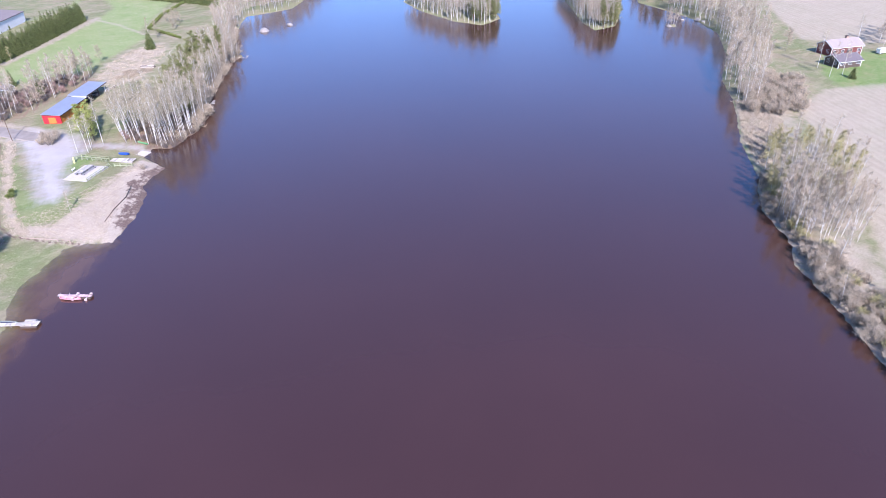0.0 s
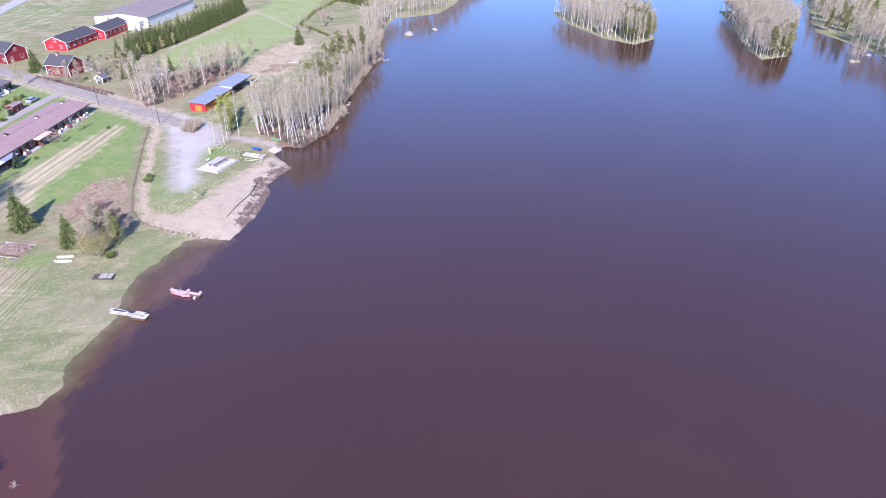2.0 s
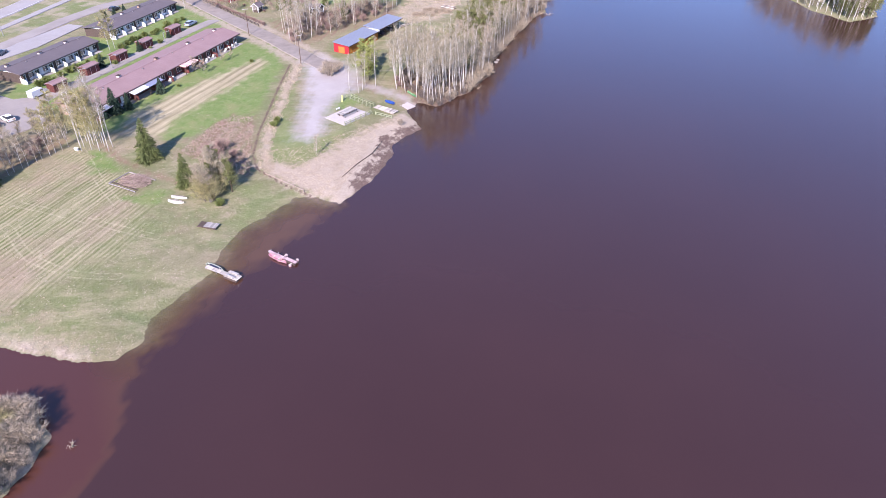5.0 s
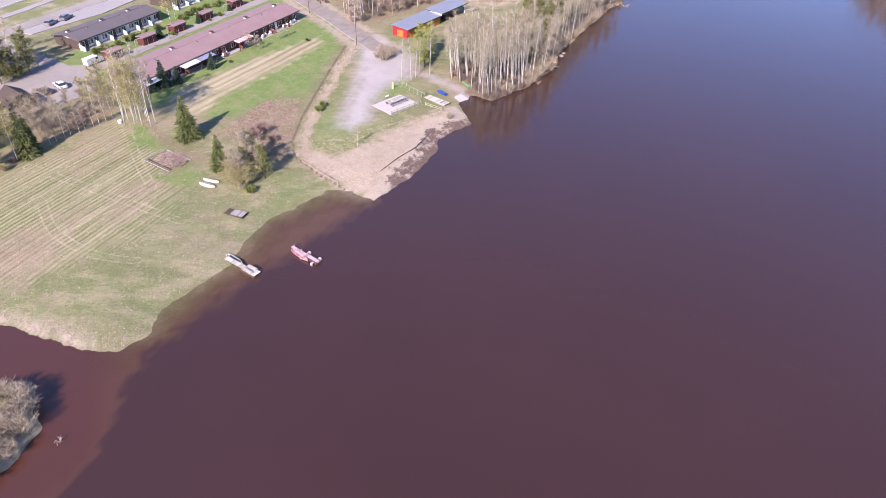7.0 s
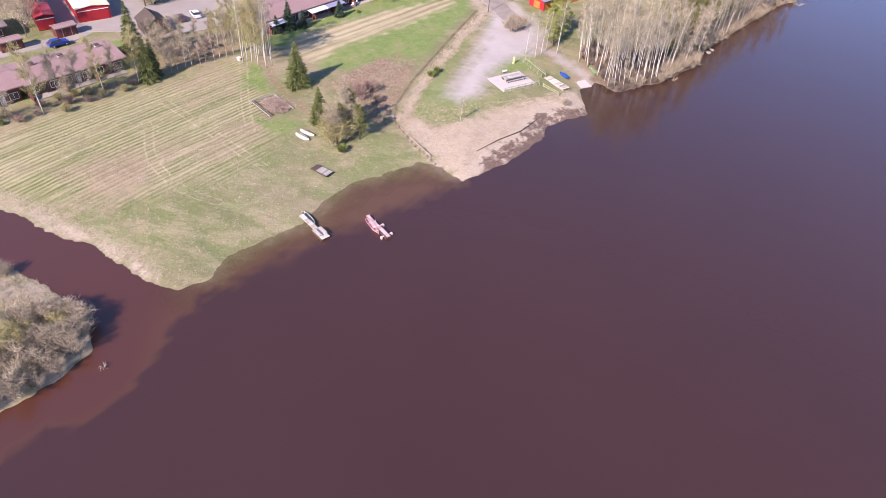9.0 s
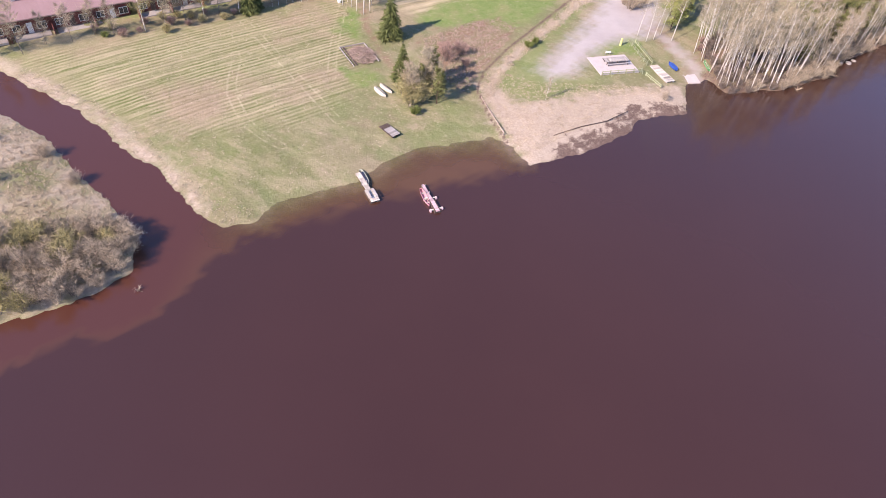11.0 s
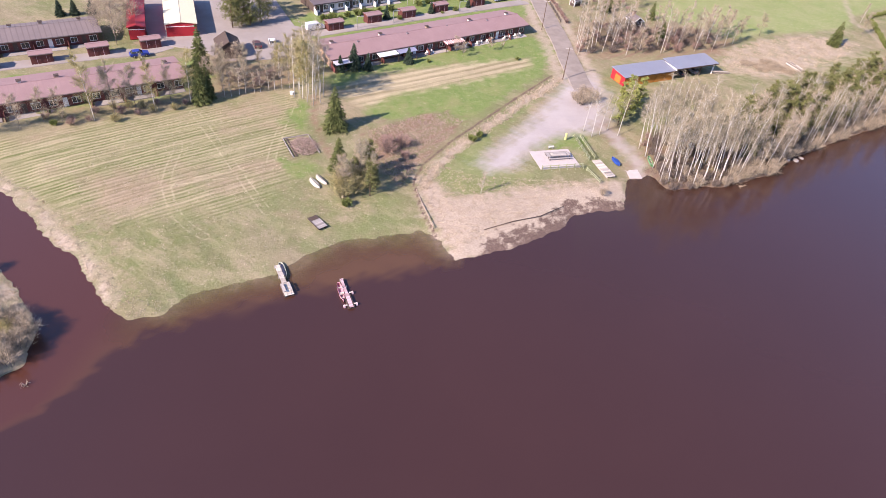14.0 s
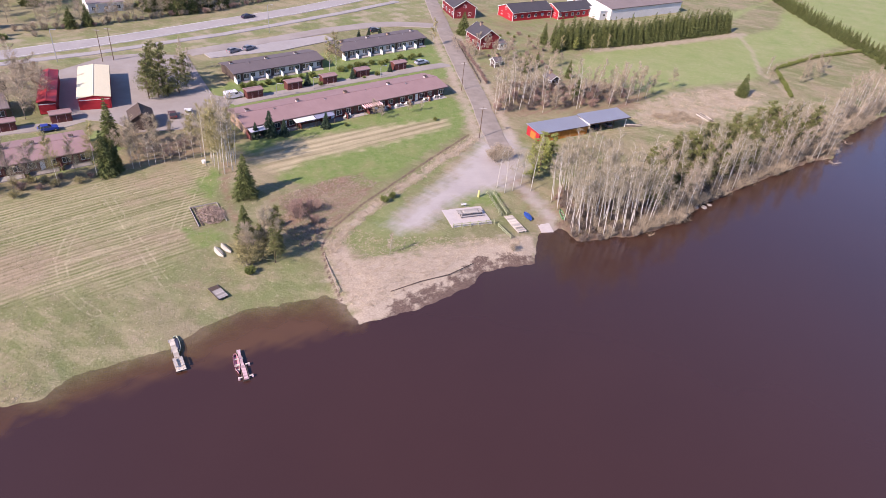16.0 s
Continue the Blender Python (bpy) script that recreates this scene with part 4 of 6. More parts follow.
for px in (1.2, 5.6, 10.2, 14.8):
    part("post", Geo().box(px - 0.12, -2.6, -0.5, px + 0.12, -2.36, 2.75), WHITE_PAINT if px > 14 else WOOD_DARK, barn)
for i, (x0, x1, zz) in enumerate(((-15.6, 1.2, 2.55), (1.0, 15.6, 2.95))):
    g = Geo()
    g.prism([(-3.2, zz), (2.7, zz + 0.42), (2.7, zz + 0.54), (-3.2, zz + 0.12)], x0, x1, Matrix.Rotation(radians(90), 4, "Z") @ Matrix.Diagonal((1, -1, 1, 1)))
    part("roof", g, ROOF_BLUE, barn)
    part("eave_board", Geo().box(x0, -3.26, zz - 0.16, x1, -3.21, zz + 0.11), WOOD_DARK, barn)
part("gable_strip", Geo().box(0.98, -3.25, 2.66, 1.16, 2.7, 3.02), WHITE_PAINT, barn)


def villa(name, label, x, y, heading, length, width, eave, ridge, wall, roof, porch=True, group="red wooden houses"):
    h = gable_house(name, label, "house", x, y, heading, length, width, eave, ridge, wall, roof, 0.45, group, fascia=WHITE_PAINT)
    for s in (-1, 1):
        e = s * (length / 2 - 0.45)
        for yy in (-width * 0.22, width * 0.22):
            window(h, e, yy, 1.6, 1.1, 1.2, side=s, along="y")
        if ridge > 5:
            window(h, e, 0, eave + 0.6, 1.1, 1.1, side=s, along="y")
    n = max(2, int(length / 3.2))
    for i in range(n):
        xx = -length / 2 + length * (i + 0.5) / n
        for s in (-1, 1):
            window(h, xx, s * (width / 2 - 0.45), 1.6, 1.1, 1.1, side=s)
    for sx in (-1, 1):
        for sy in (-1, 1):
            ex, ey = sx * (length / 2 - 0.45), sy * (width / 2 - 0.45)
            part("corner_board", Geo().box(ex - 0.09, ey - 0.09, -0.4, ex + 0.09, ey + 0.09, eave + 0.1), WHITE_PAINT, h)
    for s in (-1, 1):
        ex = s * (length / 2 + 0.04)
        for k in (-1, 1):
            verge = Geo()
            verge.prism([(0, ridge - 0.05), (k * width / 2, eave - 0.1), (k * width / 2, eave + 0.12), (0, ridge + 0.17)], ex - 0.03, ex + 0.03, Matrix.Rotation(radians(90), 4, "Z"))
            part("verge_board", verge, WHITE_PAINT, h)
    chimney(h, length * 0.15, 0.2, ridge, BRICK_WALL, 0.8, 0.9)
    return h


villa("red_house", "red wooden house with white trim and dark roof", 20.0, 149.5, 120, 10.5, 8.4, 3.9, 6.6, RED_WALL, ROOF_BLACK)
por = thing("porch", "small white glazed porch with dark roof", "porch", pose(26.6, 148.0, z_at(26, 148), 0, 0, 30))
part("wall", Geo().box(-1.5, -1.5, -0.3, 1.5, 1.5, 2.3), WHITE_PAINT, por)
part("roof", Geo().box(-1.8, -1.8, 2.3, 1.8, 1.8, 2.75, None, 0.5), ROOF_DARK, por)
for k in (-0.7, 0.7):
    window(por, k, -1.5, 1.3, 0.9, 1.0)
villa("red_house", "larger red wooden house beside the lane", 10.5, 187, 112, 14, 10, 4.0, 6.8, RED_WALL, ROOF_BLACK)
villa("long_red_house", "long single-storey red house with white windows", 37.5, 193.5, 35.5, 21, 10.5, 3.3, 5.4, RED_BRIGHT, ROOF_BLACK)
villa("long_red_house", "long red wing stepped forward of its neighbour", 56.0, 203.0, 37, 20, 10.5, 3.2, 5.2, RED_BRIGHT, ROOF_BLACK)
hall = gable_house("white_hall", "white industrial hall with a wide brown-grey roof", "hall", 84, 224.5, 36.8, 46, 27, 4.6, 6.2, WHITE_WALL, ROOF_BROWN, 0.3)
annex = thing("annex", "white flat-roofed box beside the hall", "annex", pose(70.5, 206.5, z_at(70, 206), 0, 0, 36.8))
part("wall", Geo().box(-5.5, -5, -0.5, 5.5, 5, 3.6), WHITE_WALL, annex)
part("roof", Geo().box(-5.7, -5.2, 3.603, 5.7, 5.2, 3.8), WHITE_PAINT, annex)
for k in (-3, 0, 3):
    window(annex, k, -5, 2.0, 1.2, 1.0)
villa("white_house", "white house with a rosy roof beyond the main road", -112, 146, 40, 12, 9, 3.2, 5.6, WHITE_WALL, ROOF_ROSE, group="far houses")
villa("red_barn", "old red barn with a pale rosy sheet roof", 220.0, -117.0, -44, 14, 8.0, 3.0, 5.0, RED_BROWN, ROOF_ROSE, group="farm buildings")
fh = villa("farmhouse", "dark-roofed farmhouse with a white gable porch", 203.4, -119.4, -44, 10, 7.5, 2.2, 3.9, WOOD_DARK, ROOF_DARK, group="farm buildings")
villa("garden_cabin", "small dark garden cabin among birches", 41.5, 116.5, 120, 4.8, 3.6, 2.3, 3.5, WOOD_DARK, ROOF_DARK, group="cabins")
villa("garden_cabin", "small dark playhouse beside the lane garden", 24.5, 128.5, 40, 3.6, 3.0, 2.0, 3.0, WOOD_DARK, ROOF_DARK, group="cabins")


# ---- cars ----
def car(label, color_name, color, x, y, heading, long=4.3, van=False):
    p = paint(color_name, color)
    c = thing("car" if not van else "van", label, "van" if van else "car", pose(x, y, z_at(x, y) + 0.16, 0, 0, heading), "parked cars")
    h, w = long / 2, 0.87
    b = Geo()
    if van:
        prof = [(-h, 0.3), (-h, 1.85), (h * 0.35, 1.9), (h * 0.68, 1.15), (h, 0.95), (h, 0.3)]
    else:
        prof = [(-h, 0.32), (-h, 0.85), (-h * 0.88, 0.95), (h * 0.42, 0.98), (h * 0.95, 0.78), (h, 0.6), (h, 0.32)]
    b.prism(prof, -w, w)
    part("body", b, p, c)
    if not van:
        k = Geo()
        k.v = [(-h * 0.9, -w * 0.93, 0.955), (h * 0.36, -w * 0.93, 0.985), (h * 0.36, w * 0.93, 0.985), (-h * 0.9, w * 0.93, 0.955),
               (-h * 0.66, -w * 0.74, 1.40), (h * 0.05, -w * 0.74, 1.42), (h * 0.05, w * 0.74, 1.42), (-h * 0.66, w * 0.74, 1.40)]
        k.f = [(4, 5, 6, 7), (0, 1, 5, 4), (1, 2, 6, 5), (2, 3, 7, 6), (3, 0, 4, 7)]
        part("window_band", k, GLASS, c)
        part("roof_panel", Geo().box(-h * 0.67, -w * 0.75, 1.405, h * 0.06, w * 0.75, 1.46, None, 0.06), p, c)
    else:
        part("windscreen", Geo().prism([(h * 0.37, 1.86), (h * 0.67, 1.18), (h * 0.70, 1.19), (h * 0.40, 1.88)], -w * 0.9, w * 0.9), GLASS, c)
        for s in (-1, 1):
            part("side_window", Geo().box(h * 0.05, s * w - 0.012, 1.2, h * 0.38, s * w + 0.012, 1.68), GLASS, c)
    for sx in (-0.62, 0.64):
        for s in (-1, 1):
            t = part("wheel", Geo().tube([(h * sx, s * (w - 0.16), 0.31), (h * sx, s * (w + 0.03), 0.31)], [0.31, 0.31], 14), RUBBER, c)
            part("rim", Geo().tube([(h * sx, s * (w + 0.02), 0.31), (h * sx, s * (w + 0.05), 0.31)], [0.19, 0.17], 10), METAL, t)
    for s in (-1, 1):
        part("headlight", Geo().box(h - 0.03, s * 0.6 - 0.16, 0.6, h + 0.015, s * 0.6 + 0.16, 0.74), WHITE_PAINT, c)
        part("tail_light", Geo().box(-h - 0.015, s * 0.66 - 0.1, 0.62, -h + 0.02, s * 0.66 + 0.1, 0.84), RED_BRIGHT, c)
    return c


car("white delivery van parked by the sheds", "white_car_paint", (0.80, 0.80, 0.80), -46.3, 81.6, 40, 4.9, True)
car("white hatchback on the gravel car park", "white_car_paint", (0.78, 0.78, 0.78), -53.5, 68.8, 115, 4.0)
car("silver-blue estate car on the drive", "silver_blue_paint", (0.38, 0.44, 0.50), 0.6, 123.2, 42, 4.6)
car("dark pickup on the main road", "dark_blue_paint", (0.03, 0.03, 0.06), -63.6, 152.2, 50, 4.8)
car("grey car behind the dark terrace", "mid_grey_paint", (0.26, 0.26, 0.28), -57.4, 116.2, 60, 4.3)
car("grey-blue car behind the dark terrace", "grey_blue_paint", (0.20, 0.21, 0.24), -53.6, 119.8, 60, 4.3)
car("bright blue car outside the low terrace", "blue_paint", (0.02, 0.05, 0.32), -79.6, 52.6, 38, 4.2)
car("dark car by the far terrace", "dark_grey_paint", (0.08, 0.08, 0.09), -18.6, 152.2, 45, 4.3)
car("dark red trailer car on the car park", "dark_red_paint", (0.12, 0.06, 0.06), -56.6, 66.4, 120, 3.8)
car("dark car stored under the carport roof", "dark_blue_paint", (0.05, 0.06, 0.10), 50.5, 86.0, 122, 4.0)
car("grey car stored under the carport roof", "dark_grey_paint", (0.25, 0.25, 0.27), 54.3, 88.4, 122, 4.0)
car("white caravan-like van beside the farm", "white_car_paint", (0.8, 0.8, 0.8), 226, -131, -40, 5.0, True)


# ---- trees and bushes ----
def birch_mesh(rng, h, crown_mat, lean=0.06, twigs=1100, spread=0.17, start=0.35, width=0.05, bark=None, name="birch_tree"):
    t, c = Geo(), Geo()
    la = rng.uniform(0, 6.28)
    lx, ly = math.cos(la) * lean * h, math.sin(la) * lean * h
    pts = [Vector((lx * k * k + rng.uniform(-0.1, 0.1) * k, ly * k * k + rng.uniform(-0.1, 0.1) * k, h * k - 0.4 * (k == 0))) for k in (0, 0.15, 0.35, 0.55, 0.75, 0.9, 1.0)]
    r0 = 0.0072 * h
    t.tube(pts, [r0, r0 * 0.85, r0 * 0.7, r0 * 0.52, r0 * 0.34, r0 * 0.2, r0 * 0.08], 6)

    def along(k):
        ks = (0, 0.15, 0.35, 0.55, 0.75, 0.9, 1.0)
        i = max(j for j in range(6) if ks[j] <= k)
        u = (k - ks[i]) / (ks[i + 1] - ks[i])
        return pts[i].lerp(pts[i + 1], u)

    n = 22
    for i in range(n):
        k = start + (0.97 - start) * (i + rng.random()) / n
        p = along(min(k, 0.99))
        a = rng.uniform(0, 6.28)
        reach = h * spread * (1.15 - 0.75 * (k - start) / (1 - start)) * rng.uniform(0.6, 1.2)
        up = rng.uniform(0.7, 1.3)
        d = Vector((math.cos(a), math.sin(a), up))
        q = p + d.normalized() * reach * 0.6
        e = q + Vector((math.cos(a), math.sin(a), up * 0.5)).normalized() * reach * 0.5
        t.tube([p, q, e], [r0 * 0.28, r0 * 0.16, 0.012], 4, False)
        for j in range(twigs // n):
            s = rng.uniform(0.25, 1.0)
            o = p.lerp(q, s / 0.6) if s < 0.6 else q.lerp(e, (s - 0.6) / 0.4)
            o = o + Vector((rng.gauss(0, 1), rng.gauss(0, 1), rng.gauss(0, 1))) * reach * 0.16
            dd = Vector((math.cos(a) + rng.gauss(0, 0.6), math.sin(a) + rng.gauss(0, 0.6), rng.uniform(-0.3, 2.2)))
            c.sliver(o, dd, rng.uniform(0.4, 1.4), width, rng)
    return t.data("trunk", bark or BARK_WHITE, True), c.data("crown", crown_mat)


def bush_mesh(rng, r, h, mat_twig, n=900, width=0.055):
    t, c = Geo(), Geo()
    for i in range(17):
        a = rng.uniform(0, 6.28)
        u = rng.uniform(0.15, 1.1)
        top = Vector((math.cos(a) * r * u * 0.7, math.sin(a) * r * u * 0.7, h * (1 - 0.35 * u * u) * 0.85))
        base = Vector((math.cos(a) * 0.25 * r * u, math.sin(a) * 0.25 * r * u, -0.2))
        mid = base.lerp(top, 0.5) + Vector((0, 0, h * 0.08))
        t.tube([base, mid, top], [0.05, 0.035, 0.012], 4, False)
        for j in range(n // 17):
            s = rng.uniform(0.25, 1.0)
            o = (base.lerp(mid, s * 2) if s < 0.5 else mid.lerp(top, s * 2 - 1)) + Vector((rng.gauss(0, 1), rng.gauss(0, 1), rng.gauss(0, 0.6))) * r * 0.135
            o.z = max(o.z, 0.05)
            d = Vector((math.cos(a) + rng.gauss(0, 0.8), math.sin(a) + rng.gauss(0, 0.8), rng.uniform(0.1, 1.6)))
            c.sliver(o, d, rng.uniform(0.3, 0.9), width, rng)
    return t.data("stem", BARK_GREY, True), c.data("crown", mat_twig)


def spruce_mesh(rng, h, r, mat_needle=None, n_layers=22, name="spruce"):
    t, c = Geo(), Geo()
    t.tube([(0, 0, -0.4), (0, 0, h * 0.5), (0, 0, h * 0.98)], [0.018 * h, 0.010 * h, 0.01], 6)
    for i in range(n_layers):
        k = (i + rng.random() * 0.5) / n_layers
        z = h * (0.05 + 0.94 * k)
        rr = r * (1 - k) ** 0.85 + 0.10
        m = max(5, int(13 * (1 - k) + 5))
        for j in range(m):
            a = 6.28 * j / m + rng.uniform(-0.3, 0.3)
            reach = rr * rng.uniform(0.72, 1.12)
            d = Vector((math.cos(a), math.sin(a), -0.28 + rng.uniform(-0.15, 0.15)))
            side = Vector((-math.sin(a), math.cos(a), 0))
            p = Vector((0, 0, z))
            for q in range(5):
                s = (q + 0.6) / 5
                o = p + d * reach * s * 0.85 + side * rng.gauss(0, 0.10) * reach
                for sg in (-1, 1):
                    c.sliver(o, d + side * sg * rng.uniform(0.4, 1.0) + Vector((0, 0, rng.uniform(-0.35, 0.15))), reach * 0.36 * rng.uniform(0.7, 1.2) + 0.1, 0.30 * (0.5 + reach * 0.2), rng)
            c.sliver(p + d * reach * 0.55, d, reach * 0.5, 0.26, rng)
    return t.data("trunk", BARK_BROWN, True), c.data("crown", mat_needle or NEEDLE)


def pine_mesh(rng, h, r, mat_needle, start=0.35, n=26):
    t, c = Geo(), Geo()
    lx = rng.uniform(-0.4, 0.4)
    t.tube([(0, 0, -0.4), (lx * 0.4, 0, h * 0.5), (lx, 0, h * 0.96)], [0.016 * h, 0.011 * h, 0.02], 6)
    for i in range(n):
        k = start + (1 - start) * (i + rng.random()) / n
        a = rng.uniform(0, 6.28)
        reach = r * (1.1 - 0.75 * (k - start) / (1 - start)) * rng.uniform(0.55, 1.1)
        p = Vector((lx * k, 0, h * k * 0.97))
        e = p + Vector((math.cos(a), math.sin(a), 0.35)) * reach
        t.tube([p, e], [0.05, 0.015], 4, False)
        for j in range(46):
            o = p.lerp(e, rng.uniform(0.35, 1.05)) + Vector((rng.gauss(0, 1), rng.gauss(0, 1), rng.gauss(0, 0.7))) * reach * 0.2
            c.sliver(o, Vector((rng.gauss(0, 1), rng.gauss(0, 1), rng.uniform(-0.2, 1.2))), rng.uniform(0.3, 0.65), 0.20, rng)
    return t.data("trunk", BARK_BROWN, True), c.data("crown", mat_needle)


def kind_of_tree(name, category, label, group, meshes, part_names=("trunk", "crown")):
    made = []
    for pair in meshes:
        made.append((name, category, label, group, pair, part_names))
    return made


def plant(spec, x, y, scale=1.0, rng=None, z=None, tilt=0.0, west=0.0):
    """Sets one tree of a kind on the ground."""
    name, category, label, group, pair, part_names = spec
    rng = rng or random
    zz = z_at(x, y) if z is None else z
    m = pose(x, y, max(zz, -0.25), 0, -west) @ pose(0, 0, 0, rng.uniform(-tilt, tilt), rng.uniform(-tilt, tilt), rng.uniform(0, 360))
    top = thing(name, label, category, m, group)
    top.scale = (scale, scale, scale * rng.uniform(0.92, 1.1))
    for nm, me in zip(part_names, pair):
        ob = new(nm, me)
        ob.parent = top
    return top


R = random.Random(11)
BIRCH = kind_of_tree("birch_tree", "tree", "bare white-stemmed birch with pale twigs", "birches of the shore grove", [birch_mesh(R, 13, TWIG_BIRCH, 0.06, 500, 0.125, 0.47, 0.034) for _ in range(5)])
BIRCH_GREY = kind_of_tree("birch_tree", "tree", "bare grey birch with a fine twiggy crown", "bare trees of the far shore", [birch_mesh(R, 12, TWIG_GREY, 0.07, 850, 0.135, 0.26, 0.045) for _ in range(4)])
BIRCH_BUD = kind_of_tree("birch_tree", "tree", "birch with a yellow-green budding crown", "budding trees", [birch_mesh(R, 11, TWIG_BUD, 0.05, 1500, 0.18, 0.22) for _ in range(3)])
BARE = kind_of_tree("bare_tree", "tree", "leafless garden tree with a rounded twiggy crown", "bare garden trees", [birch_mesh(R, 8, TWIG_GREY, 0.04, 1100, 0.28, 0.2, 0.045, BARK_GREY) for _ in range(3)])
BARE_WARM = kind_of_tree("bare_tree", "tree", "leafless tree with a warm brown twiggy crown", "bare garden trees", [birch_mesh(R, 9, TWIG_BIRCH, 0.04, 1250, 0.25, 0.2, 0.045, BARK_GREY) for _ in range(3)])
RED_BUSH = kind_of_tree("bare_bush", "bush", "leafless reddish-brown bush on dry grass", "bare bushes", [bush_mesh(R, 2.0, 3.0, TWIG_RED, 1000) for _ in range(2)], ("stem", "crown"))
BRUSHWOOD = kind_of_tree("bare_bush", "bush", "low dark leafless undergrowth beneath the birches", "undergrowth", [bush_mesh(R, 2.0, 2.4, TWIG_SHADED, 800, 0.06) for _ in range(3)], ("stem", "crown"))
BUSH = kind_of_tree("willow_bush", "bush", "leafless grey willow bush at the waterside", "willow bushes", [bush_mesh(R, 2.2, 3.4, TWIG_GREY, 1200, 0.055) for _ in range(4)], ("stem", "crown"))
BUSH_BUD = kind_of_tree("willow_bush", "bush", "willow bush with yellow-green catkins", "willow bushes", [bush_mesh(R, 2.2, 3.2, TWIG_BUD, 1300) for _ in range(2)], ("stem", "crown"))
SPRUCE = kind_of_tree("spruce_tree", "tree", "dense dark green spruce with drooping boughs", "spruces", [spruce_mesh(R, 9, 3.0) for _ in range(3)])
HEDGE_SPRUCE = kind_of_tree("spruce_tree", "tree", "tall narrow green spruce of a planted screen", "spruce screen", [spruce_mesh(R, 10.5, 2.4, NEEDLE) for _ in range(3)])
PINE = kind_of_tree("pine_tree", "tree", "olive-green pine among the birches", "pines", [pine_mesh(R, 11, 2.4, NEEDLE_PINE, 0.16, 40) for _ in range(3)])
PINE_OPEN = kind_of_tree("pine_tree", "tree", "open-crowned pine beside the gravel car park", "pines", [pine_mesh(R, 10.5, 3.0, NEEDLE_PINE, 0.07, 44) for _ in range(3)])
PINE_FRESH = kind_of_tree("pine_tree", "tree", "young light green pine beside the barn", "pines", [pine_mesh(R, 9, 2.0, NEEDLE_FRESH, 0.14, 34) for _ in range(2)])
YEW = kind_of_tree("cypress_tree", "tree", "dense blue-green garden conifer", "garden conifers", [spruce_mesh(R, 5, 1.5, NEEDLE_DEEP, 18) for _ in range(2)])
LEAFY = kind_of_tree("leafy_bush", "bush", "low bright green garden bush", "green bushes", [bush_mesh(R, 1.2, 1.5, LEAF, 800, 0.11) for _ in range(2)], ("stem", "crown"))


def join_plants(name, label, category, spots):
    """Many plants in one mesh: a far wood or thicket."""
    vs, fs, ms, slots, base = [], [], [], [], 0
    cache = {}
    for spec, m in spots:
        for me in spec[4]:
            if me.name not in cache:
                co = np.empty(len(me.vertices) * 3)
                me.vertices.foreach_get("co", co)
                cache[me.name] = (co.reshape(-1, 3), [tuple(p.vertices) for p in me.polygons])
            co, polys = cache[me.name]
            mat = me.materials[0]
            if mat not in slots:
                slots.append(mat)
            a = np.array(m)
            vs.append(co @ a[:3, :3].T + a[:3, 3])
            fs += [tuple(i + base for i in p) for p in polys]
            ms += [slots.index(mat)] * len(polys)
            base += len(co)
    out = bpy.data.meshes.new(name)
    out.from_pydata(np.concatenate(vs), [], fs)
    for s in slots:
        out.materials.append(s)
    out.polygons.foreach_set("material_index", np.array(ms, np.int32))
    out.update()
    return tagged(new(name, out), label, category, kind="stuff")


def scatter(kinds, outline, gap, seed, lo=0.75, hi=1.15, tilt=4.0, dry=0.3, limit=400, joined=None, west=0.0):
    """Fills an outline with plants that keep a gap between them."""
    rng = random.Random(seed)
    xs, ys = [p[0] for p in outline], [p[1] for p in outline]
    tries = int((max(xs) - min(xs)) * (max(ys) - min(ys)) / (gap * gap) * 6) + 40
    cx = np.array([rng.uniform(min(xs), max(xs)) for _ in range(tries)])
    cy = np.array([rng.uniform(min(ys), max(ys)) for _ in range(tries)])
    ok = inside(cx, cy, outline) & (land(cx, cy) > dry)
    zs = height(cx, cy)
    kept, spots = [], []
    for x, y, z, good in zip(cx, cy, zs, ok):
        if good and len(kept) < limit and all((x - a) ** 2 + (y - b) ** 2 > gap * gap for a, b in kept):
            kept.append((x, y))
            if joined:
                s = rng.uniform(lo, hi)
                m = pose(x, y, max(float(z), -0.25), rng.uniform(-tilt, tilt), rng.uniform(-tilt, tilt), rng.uniform(0, 360)) @ Matrix.Diagonal((s, s, s * rng.uniform(0.92, 1.1), 1))
                spots.append((rng.choice(kinds), m))
                continue
            plant(rng.choice(kinds), x, y, rng.uniform(lo, hi), rng, float(z), tilt, west)
    if joined:
        join_plants(*joined, spots)


def row(kinds, line, gap, seed, lo=0.9, hi=1.1, jitter=0.4):
    rng = random.Random(seed)
    for (ax, ay), (bx, by) in zip(line, line[1:]):
        n = max(1, int(math.hypot(bx - ax, by - ay) / gap))
        for i in range(n):
            plant(rng.choice(kinds), ax + (bx - ax) * i / n + rng.uniform(-jitter, jitter), ay + (by - ay) * i / n + rng.uniform(-jitter, jitter), rng.uniform(lo, hi), rng)


# grove along the near shore, thickest by the slipway
scatter(BIRCH, [(39, 31), (47, 33.2), (53, 36), (58, 40), (50, 52), (40, 54), (35, 46), (37, 38)], 1.5, 1, 0.75, 1.2, 5, west=4)
# Brown undergrowth added to darken the grove's base, where shade falls.
scatter(BRUSHWOOD + RED_BUSH[:1], [(40, 33), (47, 35), (53, 38), (62, 45), (70, 54), (84, 66), (78, 69), (62, 60), (50, 51), (40, 52), (36.5, 46), (38, 39)], 2.1, 65, 0.35, 0.6, 6)
